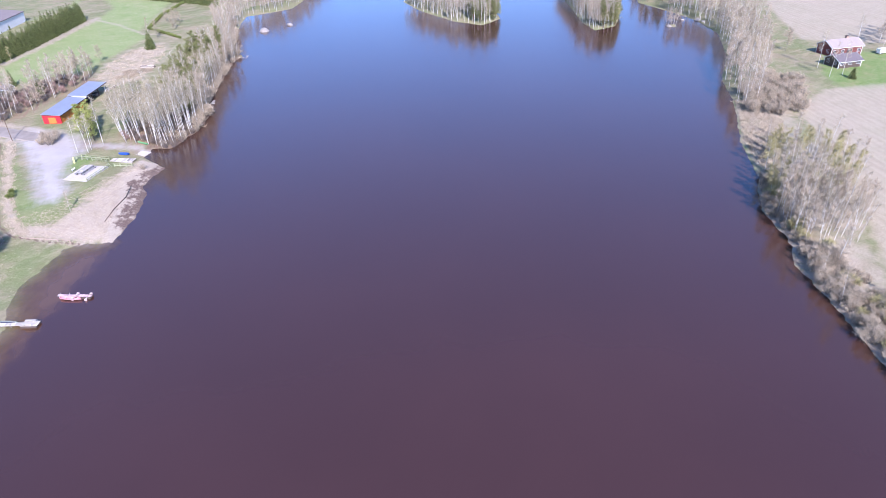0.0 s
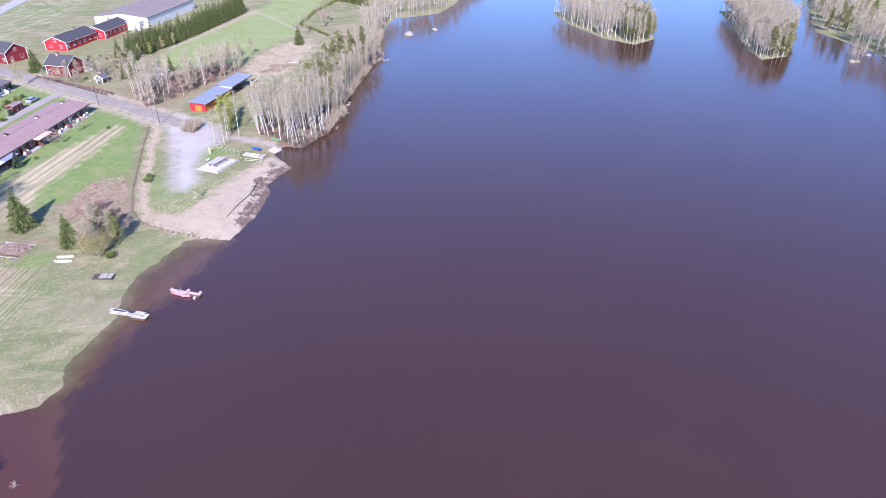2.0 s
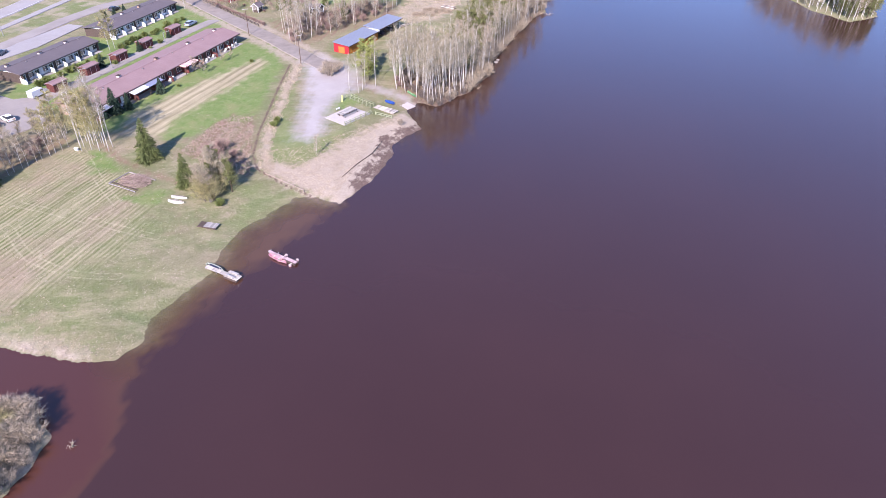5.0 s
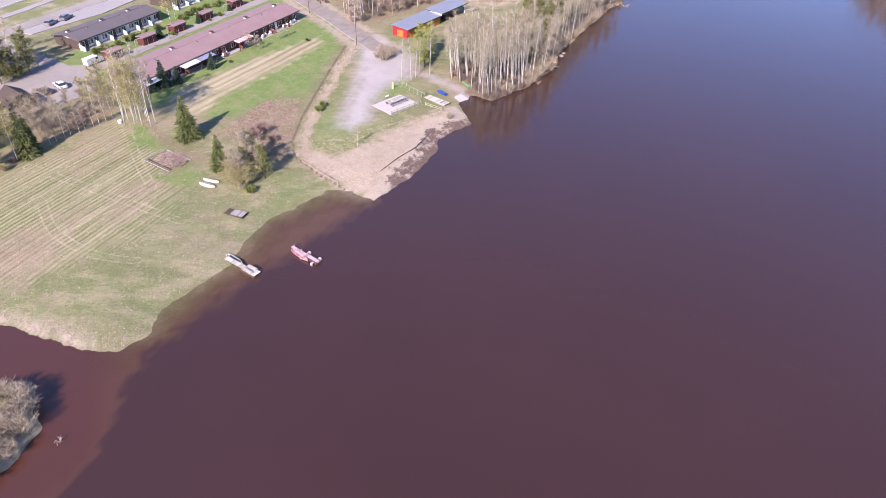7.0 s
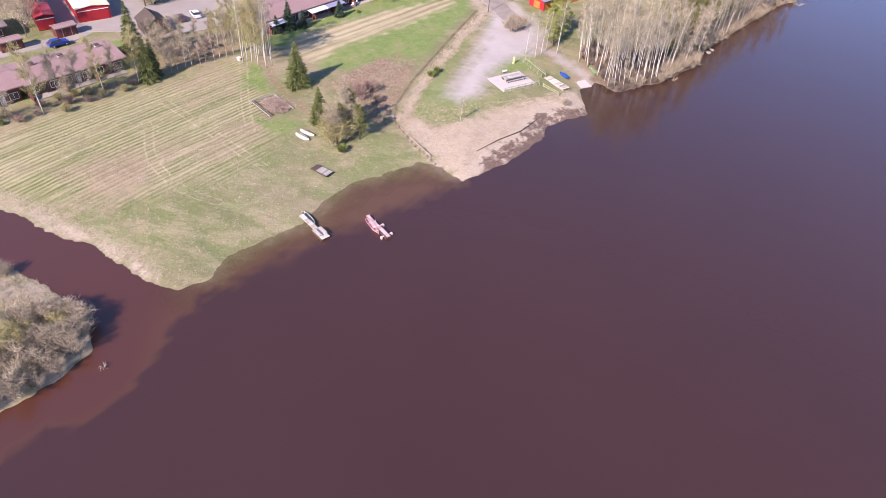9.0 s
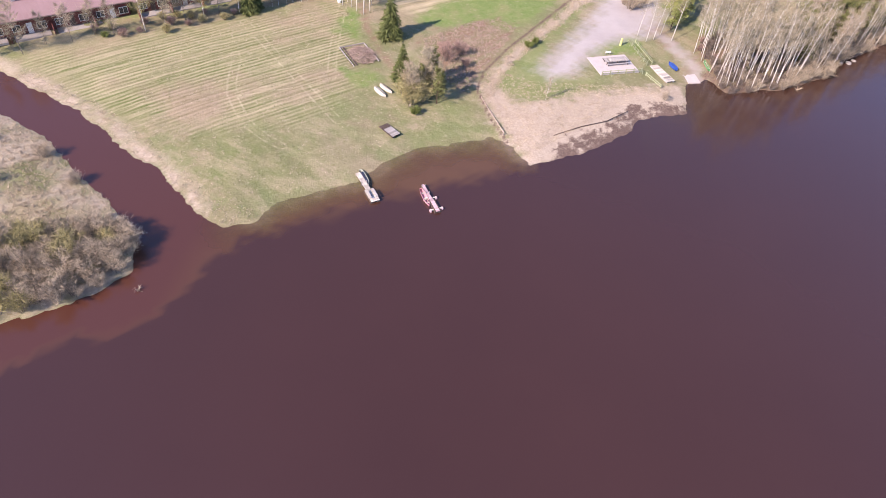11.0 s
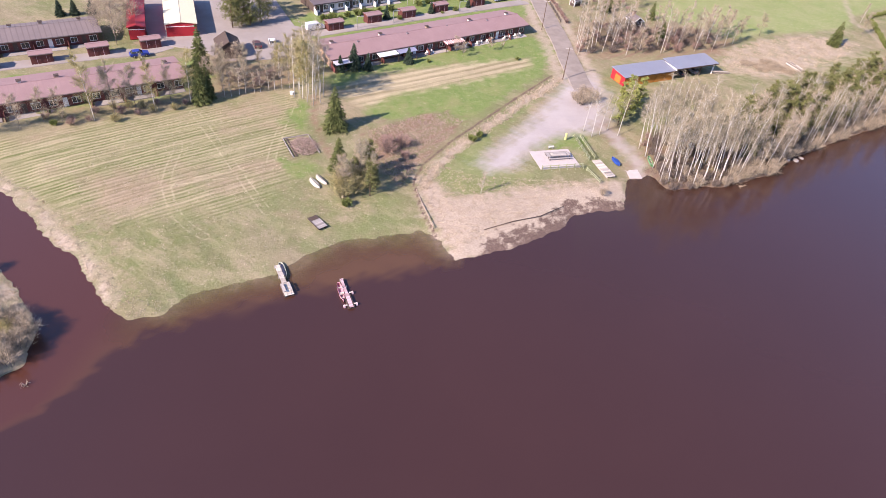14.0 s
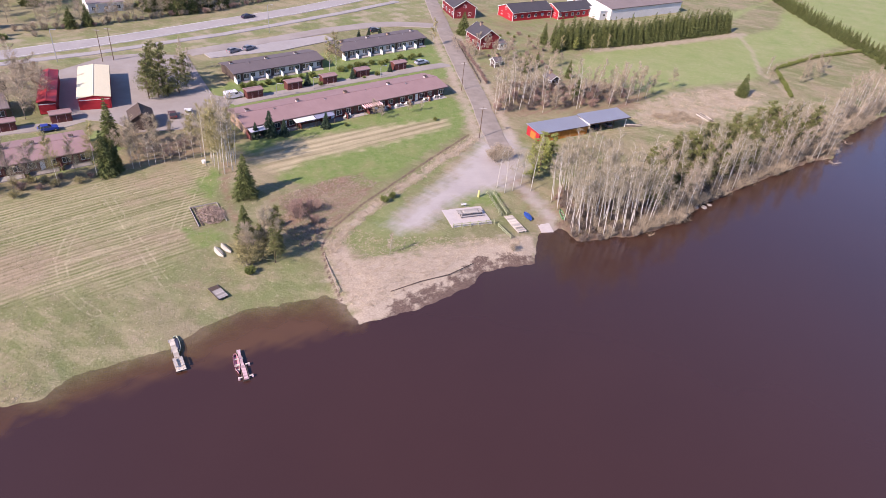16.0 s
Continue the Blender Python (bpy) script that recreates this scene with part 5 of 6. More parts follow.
scatter(BIRCH + BIRCH_GREY[:2], [(54, 37), (63.5, 43), (71, 52), (88, 66), (80, 70), (66, 62), (54, 50)], 2.0, 2, 0.7, 1.05, 6, west=2)
scatter(PINE, [(58, 44), (70, 56), (95, 76), (112, 90), (106, 98), (88, 82), (64, 62), (55, 52)], 2.5, 3, 0.75, 1.1, 3)
scatter(BRUSHWOOD + BUSH[:1], [(38.5, 30.5), (40, 30), (47, 32.6), (54, 35.8), (53, 39), (46, 37), (39, 37)], 1.25, 53, 0.4, 0.75, 14, -0.2)
scatter(BRUSHWOOD, [(40, 33), (53, 38), (62, 45), (70, 54), (84, 66), (108, 84), (104, 92), (78, 72), (62, 60), (50, 51), (40, 52), (36.5, 46)], 2.3, 66, 0.6, 1.0, 6)
scatter(BIRCH + BIRCH_GREY, [(86, 65), (111, 83), (117, 87), (120, 98), (108, 96), (90, 80)], 2.2, 4, 0.7, 1.05, 6)
scatter(BUSH, [(52, 35), (63.5, 42.6), (71, 51.3), (88, 65.6), (111, 83), (108, 85.5), (86, 70), (68, 55), (54, 39)], 1.6, 5, 0.6, 1.1, 12, -0.3)
scatter(BUSH, [(111, 83), (118, 85.5), (122, 98), (135, 109), (158, 124), (150, 128), (130, 114), (114, 98)], 2.6, 6, 0.9, 1.6, 8, 0.1, joined=("willow_thicket", "bare grey willow thicket along the spit", "thicket"))
scatter(BIRCH_GREY, [(120, 100), (158, 126), (191, 130), (217, 143), (300, 192), (300, 225), (210, 165), (150, 138)], 3.1, 7, 0.7, 1.1, 4, joined=("bare_wood", "bare birch wood along the far north shore", "wood"))
# the open east bank
scatter(BIRCH_GREY + BUSH[:2], [(28, -142), (51, -130), (60.6, -123), (66, -128), (52, -143), (34, -152)], 4.5, 8, 0.5, 0.8, 8)
scatter(BUSH + BUSH_BUD, [(26, -143), (36, -139), (51, -130), (61, -123), (68.4, -122), (66, -127), (52, -137), (34, -149)], 1.6, 9, 0.6, 1.1, 12, -0.4, joined=("willow_thicket", "grey and budding willows on the east bank", "thicket"))
scatter(BIRCH_GREY + BIRCH[:1], [(68, -122), (80, -115.5), (90, -120), (88, -133), (72, -132)], 1.5, 10, 0.6, 0.9, 6, joined=("bare_wood", "bare grey birches clustered on the east bank", "wood"))
scatter(BIRCH_BUD + BIRCH[:1] + BIRCH_GREY[:1], [(82, -114.5), (98, -111), (118, -108), (120, -120), (108, -130), (88, -128)], 2.2, 11, 0.55, 0.8, 6, joined=("bare_wood", "thin bare and budding birches by the field", "wood"))
scatter(BUSH[:2] + BUSH_BUD, [(69, -121), (80.5, -113.5), (98, -110.3), (100, -113), (84, -117), (71, -124)], 1.6, 12, 0.5, 0.9, 12, -0.4, joined=("willow_thicket", "low grey willow thicket under the east birches", "thicket"))
scatter(BUSH, [(140, -99), (155, -95), (180, -98), (172, -110), (150, -114), (141, -110)], 2.6, 13, 0.9, 1.3, 5, joined=("willow_thicket", "bare grey thicket beside the east field", "thicket"))
scatter(BIRCH_GREY + BIRCH[:1], [(143, -96.8), (153, -93.8), (172, -86.8), (202, -82.5), (236, -72.3), (258, -58), (273, -40), (290, -46), (262, -78), (230, -88), (185, -98), (150, -101)], 2.7, 14, 0.8, 1.15, 4, 0.3, 330, joined=("bare_wood", "bare grey birch wood on the far east shore", "wood"))
scatter(BIRCH_GREY + PINE[:1], [(285, -23), (345, 1), (420, 28), (420, -5), (340, -30), (292, -44)], 4.5, 15, 0.8, 1.1, 4, joined=("bare_wood", "bare wood with pines on the distant shore", "wood"))
# wooded islands
scatter(BIRCH + BIRCH_GREY[:2], ISLAND_A, 1.95, 16, 0.7, 1.0, 4, joined=("bare_wood", "pale birch wood covering the larger island", "wood"))
scatter(PINE, [(206, 24.5), (222, 24), (248, 43), (240, 50), (210, 34)], 3.0, 17, 0.8, 1.0, 3)
scatter(BIRCH_GREY + BIRCH[:2], ISLAND_B, 1.9, 18, 0.75, 1.05, 4, joined=("bare_wood", "bare birch wood covering the smaller island", "wood"))
scatter(PINE, [(219, -27), (232, -29), (258, -24), (250, -20), (226, -22)], 2.8, 19, 0.8, 1.0, 3)
scatter(BIRCH_GREY, ISLAND_C, 1.6, 20, 0.5, 0.7, 5)
# bushy point beside the stream
scatter(BUSH + BUSH_BUD[:1], [(-61, -41.5), (-58, -39.3), (-55.3, -36.8), (-53.6, -33.8), (-54.6, -29.8), (-58, -25.5), (-66, -28), (-76, -36), (-82, -46), (-72, -48)], 1.8, 21, 0.75, 1.15, 10, 0.2)
scatter(BUSH, [(-66, -19), (-70, -16), (-76, -12), (-90, -6), (-96, -12), (-80, -22)], 8.0, 22, 0.5, 0.85, 8, 0.4)
scatter(BUSH, [(-76, -52), (-110, -72), (-140, -90), (-140, -30), (-92, -34)], 4.0, 23, 0.8, 1.2, 8, 0.3, joined=("willow_thicket", "bare grey thicket behind the bushy point", "thicket"))
# trees round the meadow and terraces
row(BARE_WARM[:2] + BIRCH_BUD[:2], [(-75, 24), (-66, 31), (-58, 38)], 3.0, 24, 0.85, 1.2, 1.0)
scatter(RED_BUSH + BUSH_BUD + LEAFY[:1], [(-80, 18), (-66, 27), (-58, 34.5), (-60, 38), (-70, 31), (-84, 22)], 2.6, 61, 0.4, 0.7, 5)
row(BARE, [(-72, 29), (-62, 37)], 6.0, 25, 0.6, 0.9, 1.2)
row(BARE + BARE_WARM, [(-100, 8), (-75, 24)], 4.0, 26, 0.7, 1.0, 1.0)
row(BIRCH_GREY, [(-54.5, 39.5), (-41.5, 48.5)], 1.45, 27, 0.42, 0.6, 0.2)
scatter(BARE_WARM + RED_BUSH[:1], [(-56, 42), (-43, 51), (-47, 57), (-59, 50)], 2.6, 28, 0.55, 0.85, 4)
scatter(BIRCH + BIRCH_BUD[:2], [(-40.5, 44), (-35, 41), (-34, 45), (-37, 52), (-41, 52)], 1.6, 29, 0.95, 1.2, 2)
scatter(BIRCH_BUD, [(-50, 52), (-44, 50), (-41, 56), (-46, 60)], 2.6, 30, 0.6, 0.85, 3)
scatter(BARE, [(-62, 46), (-57, 44), (-56, 52), (-62, 54)], 3.2, 31, 0.65, 0.95, 3)
for x, y, s in ((-58.0, 36.0, 0.95), (-57.4, 38.5, 0.7), (-63.5, 49.5, 1.05)):
    plant(HEDGE_SPRUCE[0], x, y, s, R)
for x, y, s in ((-66.1, 75.2, 0.85), (-64.2, 76.6, 0.7), (-68.0, 80.0, 1.05), (-62.4, 78.0, 0.75), (-60.6, 81.0, 0.85), (-60.8, 86.5, 0.8), (-66.5, 84.5, 1.1), (-69.5, 86.5, 1.0)):
    plant(PINE_OPEN[R.randrange(3)], x, y, s, R)
for x, y, s in ((-61.5, 84.0, 0.75), (-60.5, 90.0, 0.8), (-66.0, 95.5, 0.8)):
    plant(BIRCH_GREY[R.randrange(4)], x, y, s, R)
plant(LEAFY[0], -63.4, 80.0, 1.2, R)
plant(LEAFY[1], -64.5, 82.0, 1.0, R)
scatter(BARE, [(-92, 58), (-86, 55), (-88, 70), (-96, 76), (-99, 70)], 3.2, 33, 0.9, 1.25, 3)
plant(BIRCH_GREY[1], -98, 74, 1.15, R)
row(YEW, [(-108, 68), (-99, 74)], 3.0, 34, 0.7, 0.9, 0.5)
# the lone spruces by the shore lawn
plant(SPRUCE[0], -28.6, 33.4, 1.0, R)
plant(SPRUCE[1], -24.2, 18.6, 0.78, R)
plant(PINE[2], -17.0, 12.6, 0.62, R)
plant(PINE[0], -16.6, 14.4, 0.5, R)
plant(PINE[2], -18.2, 16.8, 0.62, R)
plant(PINE[1], -18.6, 20.2, 0.6, R)
plant(BARE_WARM[1], -19.4, 15.2, 0.95, R)
for x, y, s in ((-22.6, 14.0, 1.5), (-21.4, 11.0, 1.25), (-20.0, 15.8, 1.3), (-20.6, 12.6, 1.6), (-22.6, 11.8, 1.2)):
    plant(BUSH_BUD[R.randrange(2)], x, y, s, R)
plant(BARE[2], -18.6, 18.6, 0.8, R)
plant(BARE_WARM[0], -21.8, 12.6, 0.75, R)
plant(PINE[0], -20.4, 15.0, 0.55, R)
plant(BARE_WARM[2], -17.4, 14.8, 0.7, R)
plant(LEAFY[0], -20.4, 8.8, 0.9, R)
for x, y, s in ((-22.6, 14.6, 0.8), (-21.4, 12.2, 0.75), (-20.6, 17.0, 0.7)):
    plant(BARE[R.randrange(3)], x, y, s * 0.98, R)
for x, y, s in ((-19.8, 18.3, 0.62), (-18.4, 16.8, 0.5)):
    plant(BIRCH_GREY[R.randrange(3)], x, y, s, R)
for x, y, s in ((-16.6, 27.5, 1.1), (-14.0, 30.2, 0.9), (-17.5, 31.0, 0.7), (-12.8, 26.0, 0.6)):
    plant(RED_BUSH[R.randrange(2)], x, y, s * 1.15, R)
# lawn trees by the long terrace
for x, y, s in ((-31.2, 61.6, 1.25), (-34.0, 59.4, 0.8)):
    plant(YEW[0], x, y, s, R)
plant(YEW[1], -28.0, 62.6, 0.85, R)
plant(YEW[1], -19.2, 69.2, 0.9, R)
for x, y, s in ((-8.2, 79.0, 0.55), (-6.4, 77.6, 0.5), (0.5, 84.0, 0.45), (3.5, 86.0, 0.35)):
    plant(BARE[R.randrange(3)], x, y, s, R)
plant(LEAFY[1], -14.5, 71.5, 0.5, R)
plant(LEAFY[1], 7.6, 80.5, 0.55, R)
# gardens, lane side, and scrub behind the barn
row(LEAFY, [(-46, 88), (-28, 104)], 2.6, 35, 0.7, 1.2, 0.8)
row(LEAFY, [(-22, 110), (2, 132)], 2.6, 36, 0.7, 1.2, 0.8)
row(LEAFY + YEW[:1], [(-30, 94.5), (-4, 116)], 4.5, 37, 0.5, 0.9, 1.2)
plant(BIRCH_BUD[0], -26.0, 108.5, 0.9, R)
plant(BIRCH_BUD[1], -24.4, 110.5, 0.95, R)
for x, y in ((-26.5, 130), (-22.5, 142.0), (-19.5, 145.0), (-16, 148)):
    plant(YEW[0], x, y, 0.62, R)
plant(BIRCH_BUD[2], 3, 143, 0.8, R)
plant(SPRUCE[1], 13.0, 160.0, 1.0, R)
scatter(BARE, [(10, 140), (16, 130), (30, 136), (30, 143), (14, 146)], 3.0, 38, 0.45, 0.7, 4)
scatter(BIRCH_GREY + BIRCH[:2], [(23, 88), (35, 96), (40, 106), (32, 112), (22, 100)], 2.5, 39, 0.75, 1.0, 5)
scatter(BIRCH_GREY + BARE[:1], [(36, 92), (44, 97), (66, 106), (72, 114), (64, 120), (46, 108)], 3.2, 40, 0.6, 0.95, 5)
scatter(RED_BUSH + BRUSHWOOD[:2], [(24, 90), (44, 98), (66, 107), (64, 118), (44, 116), (28, 112)], 2.7, 58, 0.5, 0.9, 6)
for x, y, s in ((31.9, 127.2, 0.6), (35.2, 128.5, 0.62), (38.2, 132.0, 0.5), (33.6, 124.8, 0.55), (48.0, 124.8, 0.6), (42.5, 158.0, 0.8), (46.3, 149.6, 0.6)):
    plant(HEDGE_SPRUCE[R.randrange(3)], x, y, s, R)
scatter(BARE + RED_BUSH, [(24, 124), (30, 121), (48, 134), (44, 148), (30, 150), (22, 138)], 3.4, 59, 0.35, 0.6, 4)
scatter(RED_BUSH + LEAFY, [(17, 140), (30, 152), (42, 150), (38, 166), (20, 168)], 4.0, 60, 0.35, 0.6, 4)
plant(BIRCH[0], 47.5, 98.5, 1.05, R)
plant(SPRUCE[0], 48.5, 108, 0.7, R)
scatter(BARE_WARM, [(60, 112), (72, 116), (84, 124), (76, 128), (64, 122)], 3.6, 42, 0.5, 0.8, 4)
row(HEDGE_SPRUCE, [(48, 154), (61, 160.5), (73, 167.5), (85, 174.6), (98, 183.6), (112, 193.4), (125.4, 203)], 1.9, 43, 0.75, 1.0, 0.5)
row(HEDGE_SPRUCE, [(46, 157), (60, 164), (72, 171), (84, 178), (97, 187), (111, 196.6), (123, 206)], 2.6, 44, 0.8, 1.0, 0.5)
row(BIRCH_BUD + PINE_FRESH[:1], [(40, 152), (48, 151.5), (60, 156), (72, 164)], 5.0, 45, 0.4, 0.55, 0.6)
row(HEDGE_SPRUCE, [(176, 168), (178, 182), (175, 202), (172, 228), (170, 270), (170, 330)], 2.6, 46, 0.5, 0.65, 0.5)
row(HEDGE_SPRUCE, [(179, 169), (181, 184), (178, 203), (175, 229), (173, 271)], 2.6, 47, 0.5, 0.65, 0.5)
plant(SPRUCE[1], 104.2, 124.4, 0.85, R)
plant(BARE_WARM[0], 118, 138, 0.8, R)
plant(BIRCH_GREY[0], 122, 150, 0.6, R)
scatter(BARE_WARM, [(128, 140), (140, 150), (150, 165), (138, 160)], 3.2, 48, 0.45, 0.7, 3)
row(LEAFY, [(122, 128), (125.5, 147), (127, 156), (150, 176), (186, 198)], 1.3, 49, 0.6, 0.8, 0.2)
for x, y, s in ((-130.5, 104.0, 1.1), (-134, 113.5, 1.0), (-137, 107, 1.0)):
    plant(SPRUCE[R.randrange(3)], x, y, s, R)
row(LEAFY, [(-127, 105.2), (-122, 107.4)], 1.0, 62, 1.1, 1.3, 0.1)
plant(BUSH[0], -116.6, 112.2, 0.6, R)
row(BARE + BARE_WARM + SPRUCE[:1], [(-118, 118), (-107.5, 127), (-102, 132), (-92, 144), (-80, 156), (-66, 176)], 2.4, 63, 0.6, 1.0, 1.2)
row(RED_BUSH + BUSH, [(-124, 115), (-108, 125.5), (-92, 142.8), (-78, 155), (-60, 182)], 2.6, 64, 0.5, 0.8, 0.8)
# yard and point
for x, y, s in ((31.6, 53.0, 0.8), (33.6, 57.0, 1.1), (36.2, 60.4, 1.1), (34.0, 62.6, 0.95), (32.4, 59.4, 0.8)):
    plant(PINE_FRESH[R.randrange(2)], x, y, s * 0.95, R)
for x, y, s in ((23.5, 47.8, 0.75), (25.2, 45.8, 0.8), (27.0, 47.2, 0.75), (31.2, 48.2, 0.95), (29.0, 50.0, 0.7)):
    plant(BIRCH[R.randrange(5)], x, y, s, R)
for x, y, s in ((23.4, 60.4, 1.25), (25.8, 62.4, 1.25), (24.2, 63.8, 1.1), (22.2, 62.6, 0.9)):
    plant(BUSH[R.randrange(3)], x, y, s * 0.9, R)
plant(BIRCH_GREY[0], 2.9, 18.2, 0.45, R)
plant(BUSH[1], 26.3, 24.4, 0.5, R)
plant(LEAFY[0], -0.4, 36.6, 0.9, R)
plant(LEAFY[1], 1.0, 38.6, 0.8, R)
# hedge along the lane and far gardens beyond the main road
row(RED_BUSH, [(21.5, 112), (17.5, 128), (12.0, 150)], 1.1, 54, 0.32, 0.42, 0.2)
scatter(SPRUCE + PINE, [(-102, 150), (-88, 146), (-74, 166), (-88, 178)], 3.6, 55, 0.9, 1.3, 2)
scatter(BARE_WARM + SPRUCE[:1], [(-140, 118), (-122, 126), (-112, 136), (-124, 146), (-145, 134)], 5.0, 56, 0.7, 1.1, 3)
scatter(SPRUCE + BARE[:1], [(-160, 130), (-118, 150), (-90, 190), (-60, 230), (-120, 260), (-200, 190)], 6.0, 50, 0.9, 1.4, 3, 0.3, 90, joined=("garden_wood", "spruces and bare trees beyond the main road", "wood"))
scatter(BARE + BIRCH_BUD, [(-100, 140), (-84, 152), (-60, 190), (-80, 200), (-110, 165)], 5.5, 51, 0.8, 1.1, 3)
for x, y in ((187, -117), (196, -112.5), (190, -120.5), (232, -122)):
    plant(BIRCH[R.randrange(5)], x, y, 0.9, R)
plant(BARE[0], 215, -100, 1.0, R)
# farm hedge
plant(SPRUCE[2], 188, -123.5, 0.5, R)
scatter(BARE + BIRCH_GREY, [(235, -128), (260, -132), (262, -150), (240, -150)], 4.0, 52, 0.8, 1.1, 3)


# ---- ground growth that nobody could count ----
def growth(name, label, outline, count, seed, material, lo, hi, width, lean=0.5, flat=0.0):
    rng = random.Random(seed)
    g = Geo()
    xs, ys = [p[0] for p in outline], [p[1] for p in outline]
    cx = np.array([rng.uniform(min(xs), max(xs)) for _ in range(count * 3)])
    cy = np.array([rng.uniform(min(ys), max(ys)) for _ in range(count * 3)])
    ok = inside(cx, cy, outline) & (land(cx, cy) > 0.05)
    zs = height(cx, cy)
    done = 0
    for x, y, z, good in zip(cx, cy, zs, ok):
        if not good or done >= count:
            continue
        done += 1
        for _ in range(5):
            d = Vector((rng.gauss(0, lean), rng.gauss(0, lean), 1 - flat))
            g.sliver(Vector((x + rng.gauss(0, 0.15), y + rng.gauss(0, 0.15), z)), d, rng.uniform(lo, hi), width, rng)
    return tagged(new(name, g.data(name, material)), label, "grass", kind="stuff")


growth("reed_grass", "flattened dry reeds along the lake shore", [(0, 1), (5, 7), (13, 15.5), (20, 23.5), (28, 26), (28, 29), (13, 26), (1, 23.5), (-6, 26), (-9.5, 20), (-7, 11)], 2200, 1, REED, 0.25, 0.6, 0.045, 1.0, 0.6)
growth("ditch_grass", "dry pale grass along the ditch", [(x + 0.5, y - 0.6) for x, y in DITCH[2:]] + [(x + 3.4, y - 2.0) for x, y in DITCH[:1:-1]], 2000, 2, REED, 0.3, 0.8, 0.06, 0.6)
growth("bank_grass", "dry tufts along the stream bank", [(-90, 5), (-75, -2), (-62, -11.3), (-54, -16.8), (-48.3, -21.7), (-44, -23.6), (-40, -21.6), (-41, -19.5), (-46, -19), (-60, -8), (-74, 1), (-90, 8)], 2200, 3, REED, 0.12, 0.38, 0.06, 0.8)
growth("bank_grass", "pale dry grass on the bushy point", [(-61, -41), (-54, -33), (-57, -25), (-75, -10.6), (-90, -4), (-100, -20), (-70, -45)], 4200, 4, REED, 0.3, 0.7, 0.07, 0.8)
growth("shore_grass", "straw-coloured grass on the east bank", [(118, -103), (142, -97), (152, -94), (150, -101), (136, -110), (118, -112), (98, -112)], 2600, 5, REED, 0.4, 0.9, 0.09, 0.8)
growth("meadow_grass", "straw and stubble of the mown meadow", [(-72, 18), (-66, 26), (-40, 46), (-22, 40), (-16, 22), (-22, 2), (-36, -14), (-44, -20), (-62, -8)], 1500, 6, REED, 0.12, 0.35, 0.05, 0.8, 0.3)
growth("meadow_grass", "olive grass tufts across the meadow", [(-72, 18), (-66, 26), (-40, 46), (-22, 40), (-8, 12), (-22, 2), (-36, -14), (-44, -20), (-62, -8)], 1200, 7, NEEDLE_PINE, 0.12, 0.3, 0.06, 0.7, 0.2)
growth("rough_grass", "dry rough grass round the clearing", CLEARING, 1300, 8, REED, 0.3, 0.7, 0.09, 0.8, 0.2)
growth("rough_grass", "rough brown grass on the old plot", DIRT, 2200, 9, BRUSH, 0.2, 0.5, 0.06, 0.8, 0.2)


# ---- piers, boats and the landing yard ----
def planks(parent, x0, x1, y0, y1, z, n, material, axis_x=True, thick=0.05):
    """Deck boards laid side by side with open joints; returns nothing."""
    g = Geo()
    if axis_x:
        w = (x1 - x0) / n
        g.box(-w * 0.46, y0, 0, w * 0.46, y1, thick)
    else:
        w = (y1 - y0) / n
        g.box(x0, -w * 0.46, 0, x1, w * 0.46, thick)
    me = g.data("plank", material)
    for i in range(n):
        ob = new("plank", me)
        ob.parent = parent
        ob.location = (x0 + w * (i + 0.5), 0, z) if axis_x else (0, y0 + w * (i + 0.5), z)


def boat(name, label, x, y, z, heading, length, beam, material, flip=False, tilt=0, seats=True, group="rowing boats"):
    b = thing(name, label, "boat", pose(x, y, z, tilt, 0, heading), group)
    if flip:
        b.matrix_basis = pose(x, y, z + 0.42, 180 + tilt, 0, heading)
    g, n, secs = Geo(), 9, 9
    for i in range(secs):
        t = -1 + 2 * i / (secs - 1)
        w = beam / 2 * max(0.05, (1 - abs(t) ** 2.6)) if t > 0 else beam / 2 * max(0.45, 1 - 0.55 * abs(t) ** 3)
        sheer = 0.40 + 0.10 * t * t
        for j in range(n):
            a = math.pi * j / (n - 1)
            g.v.append((t * length / 2, -math.cos(a) * w, sheer * (1 - math.sin(a) ** 0.8)))
    for i in range(secs - 1):
        g.f += [(i * n + j, i * n + j + 1, (i + 1) * n + j + 1, (i + 1) * n + j) for j in range(n - 1)]
    g.f += [tuple(range(n)), tuple(range(secs * n - 1, (secs - 1) * n - 1, -1))]
    hull = part("hull", g, material, b, smooth=True)
    md = hull.modifiers.new("thickness", "SOLIDIFY")
    md.thickness = 0.04
    part("keel", Geo().box(-length * 0.44, -0.03, -0.05, length * 0.44, 0.03, 0.02), WOOD_DARK, b)
    if seats:
        for k in (-0.25, 0.05, 0.3):
            part("seat", Geo().box(k * length - 0.12, -beam * 0.42, 0.26, k * length + 0.12, beam * 0.42, 0.30), WOOD_PALE, b)
    return b


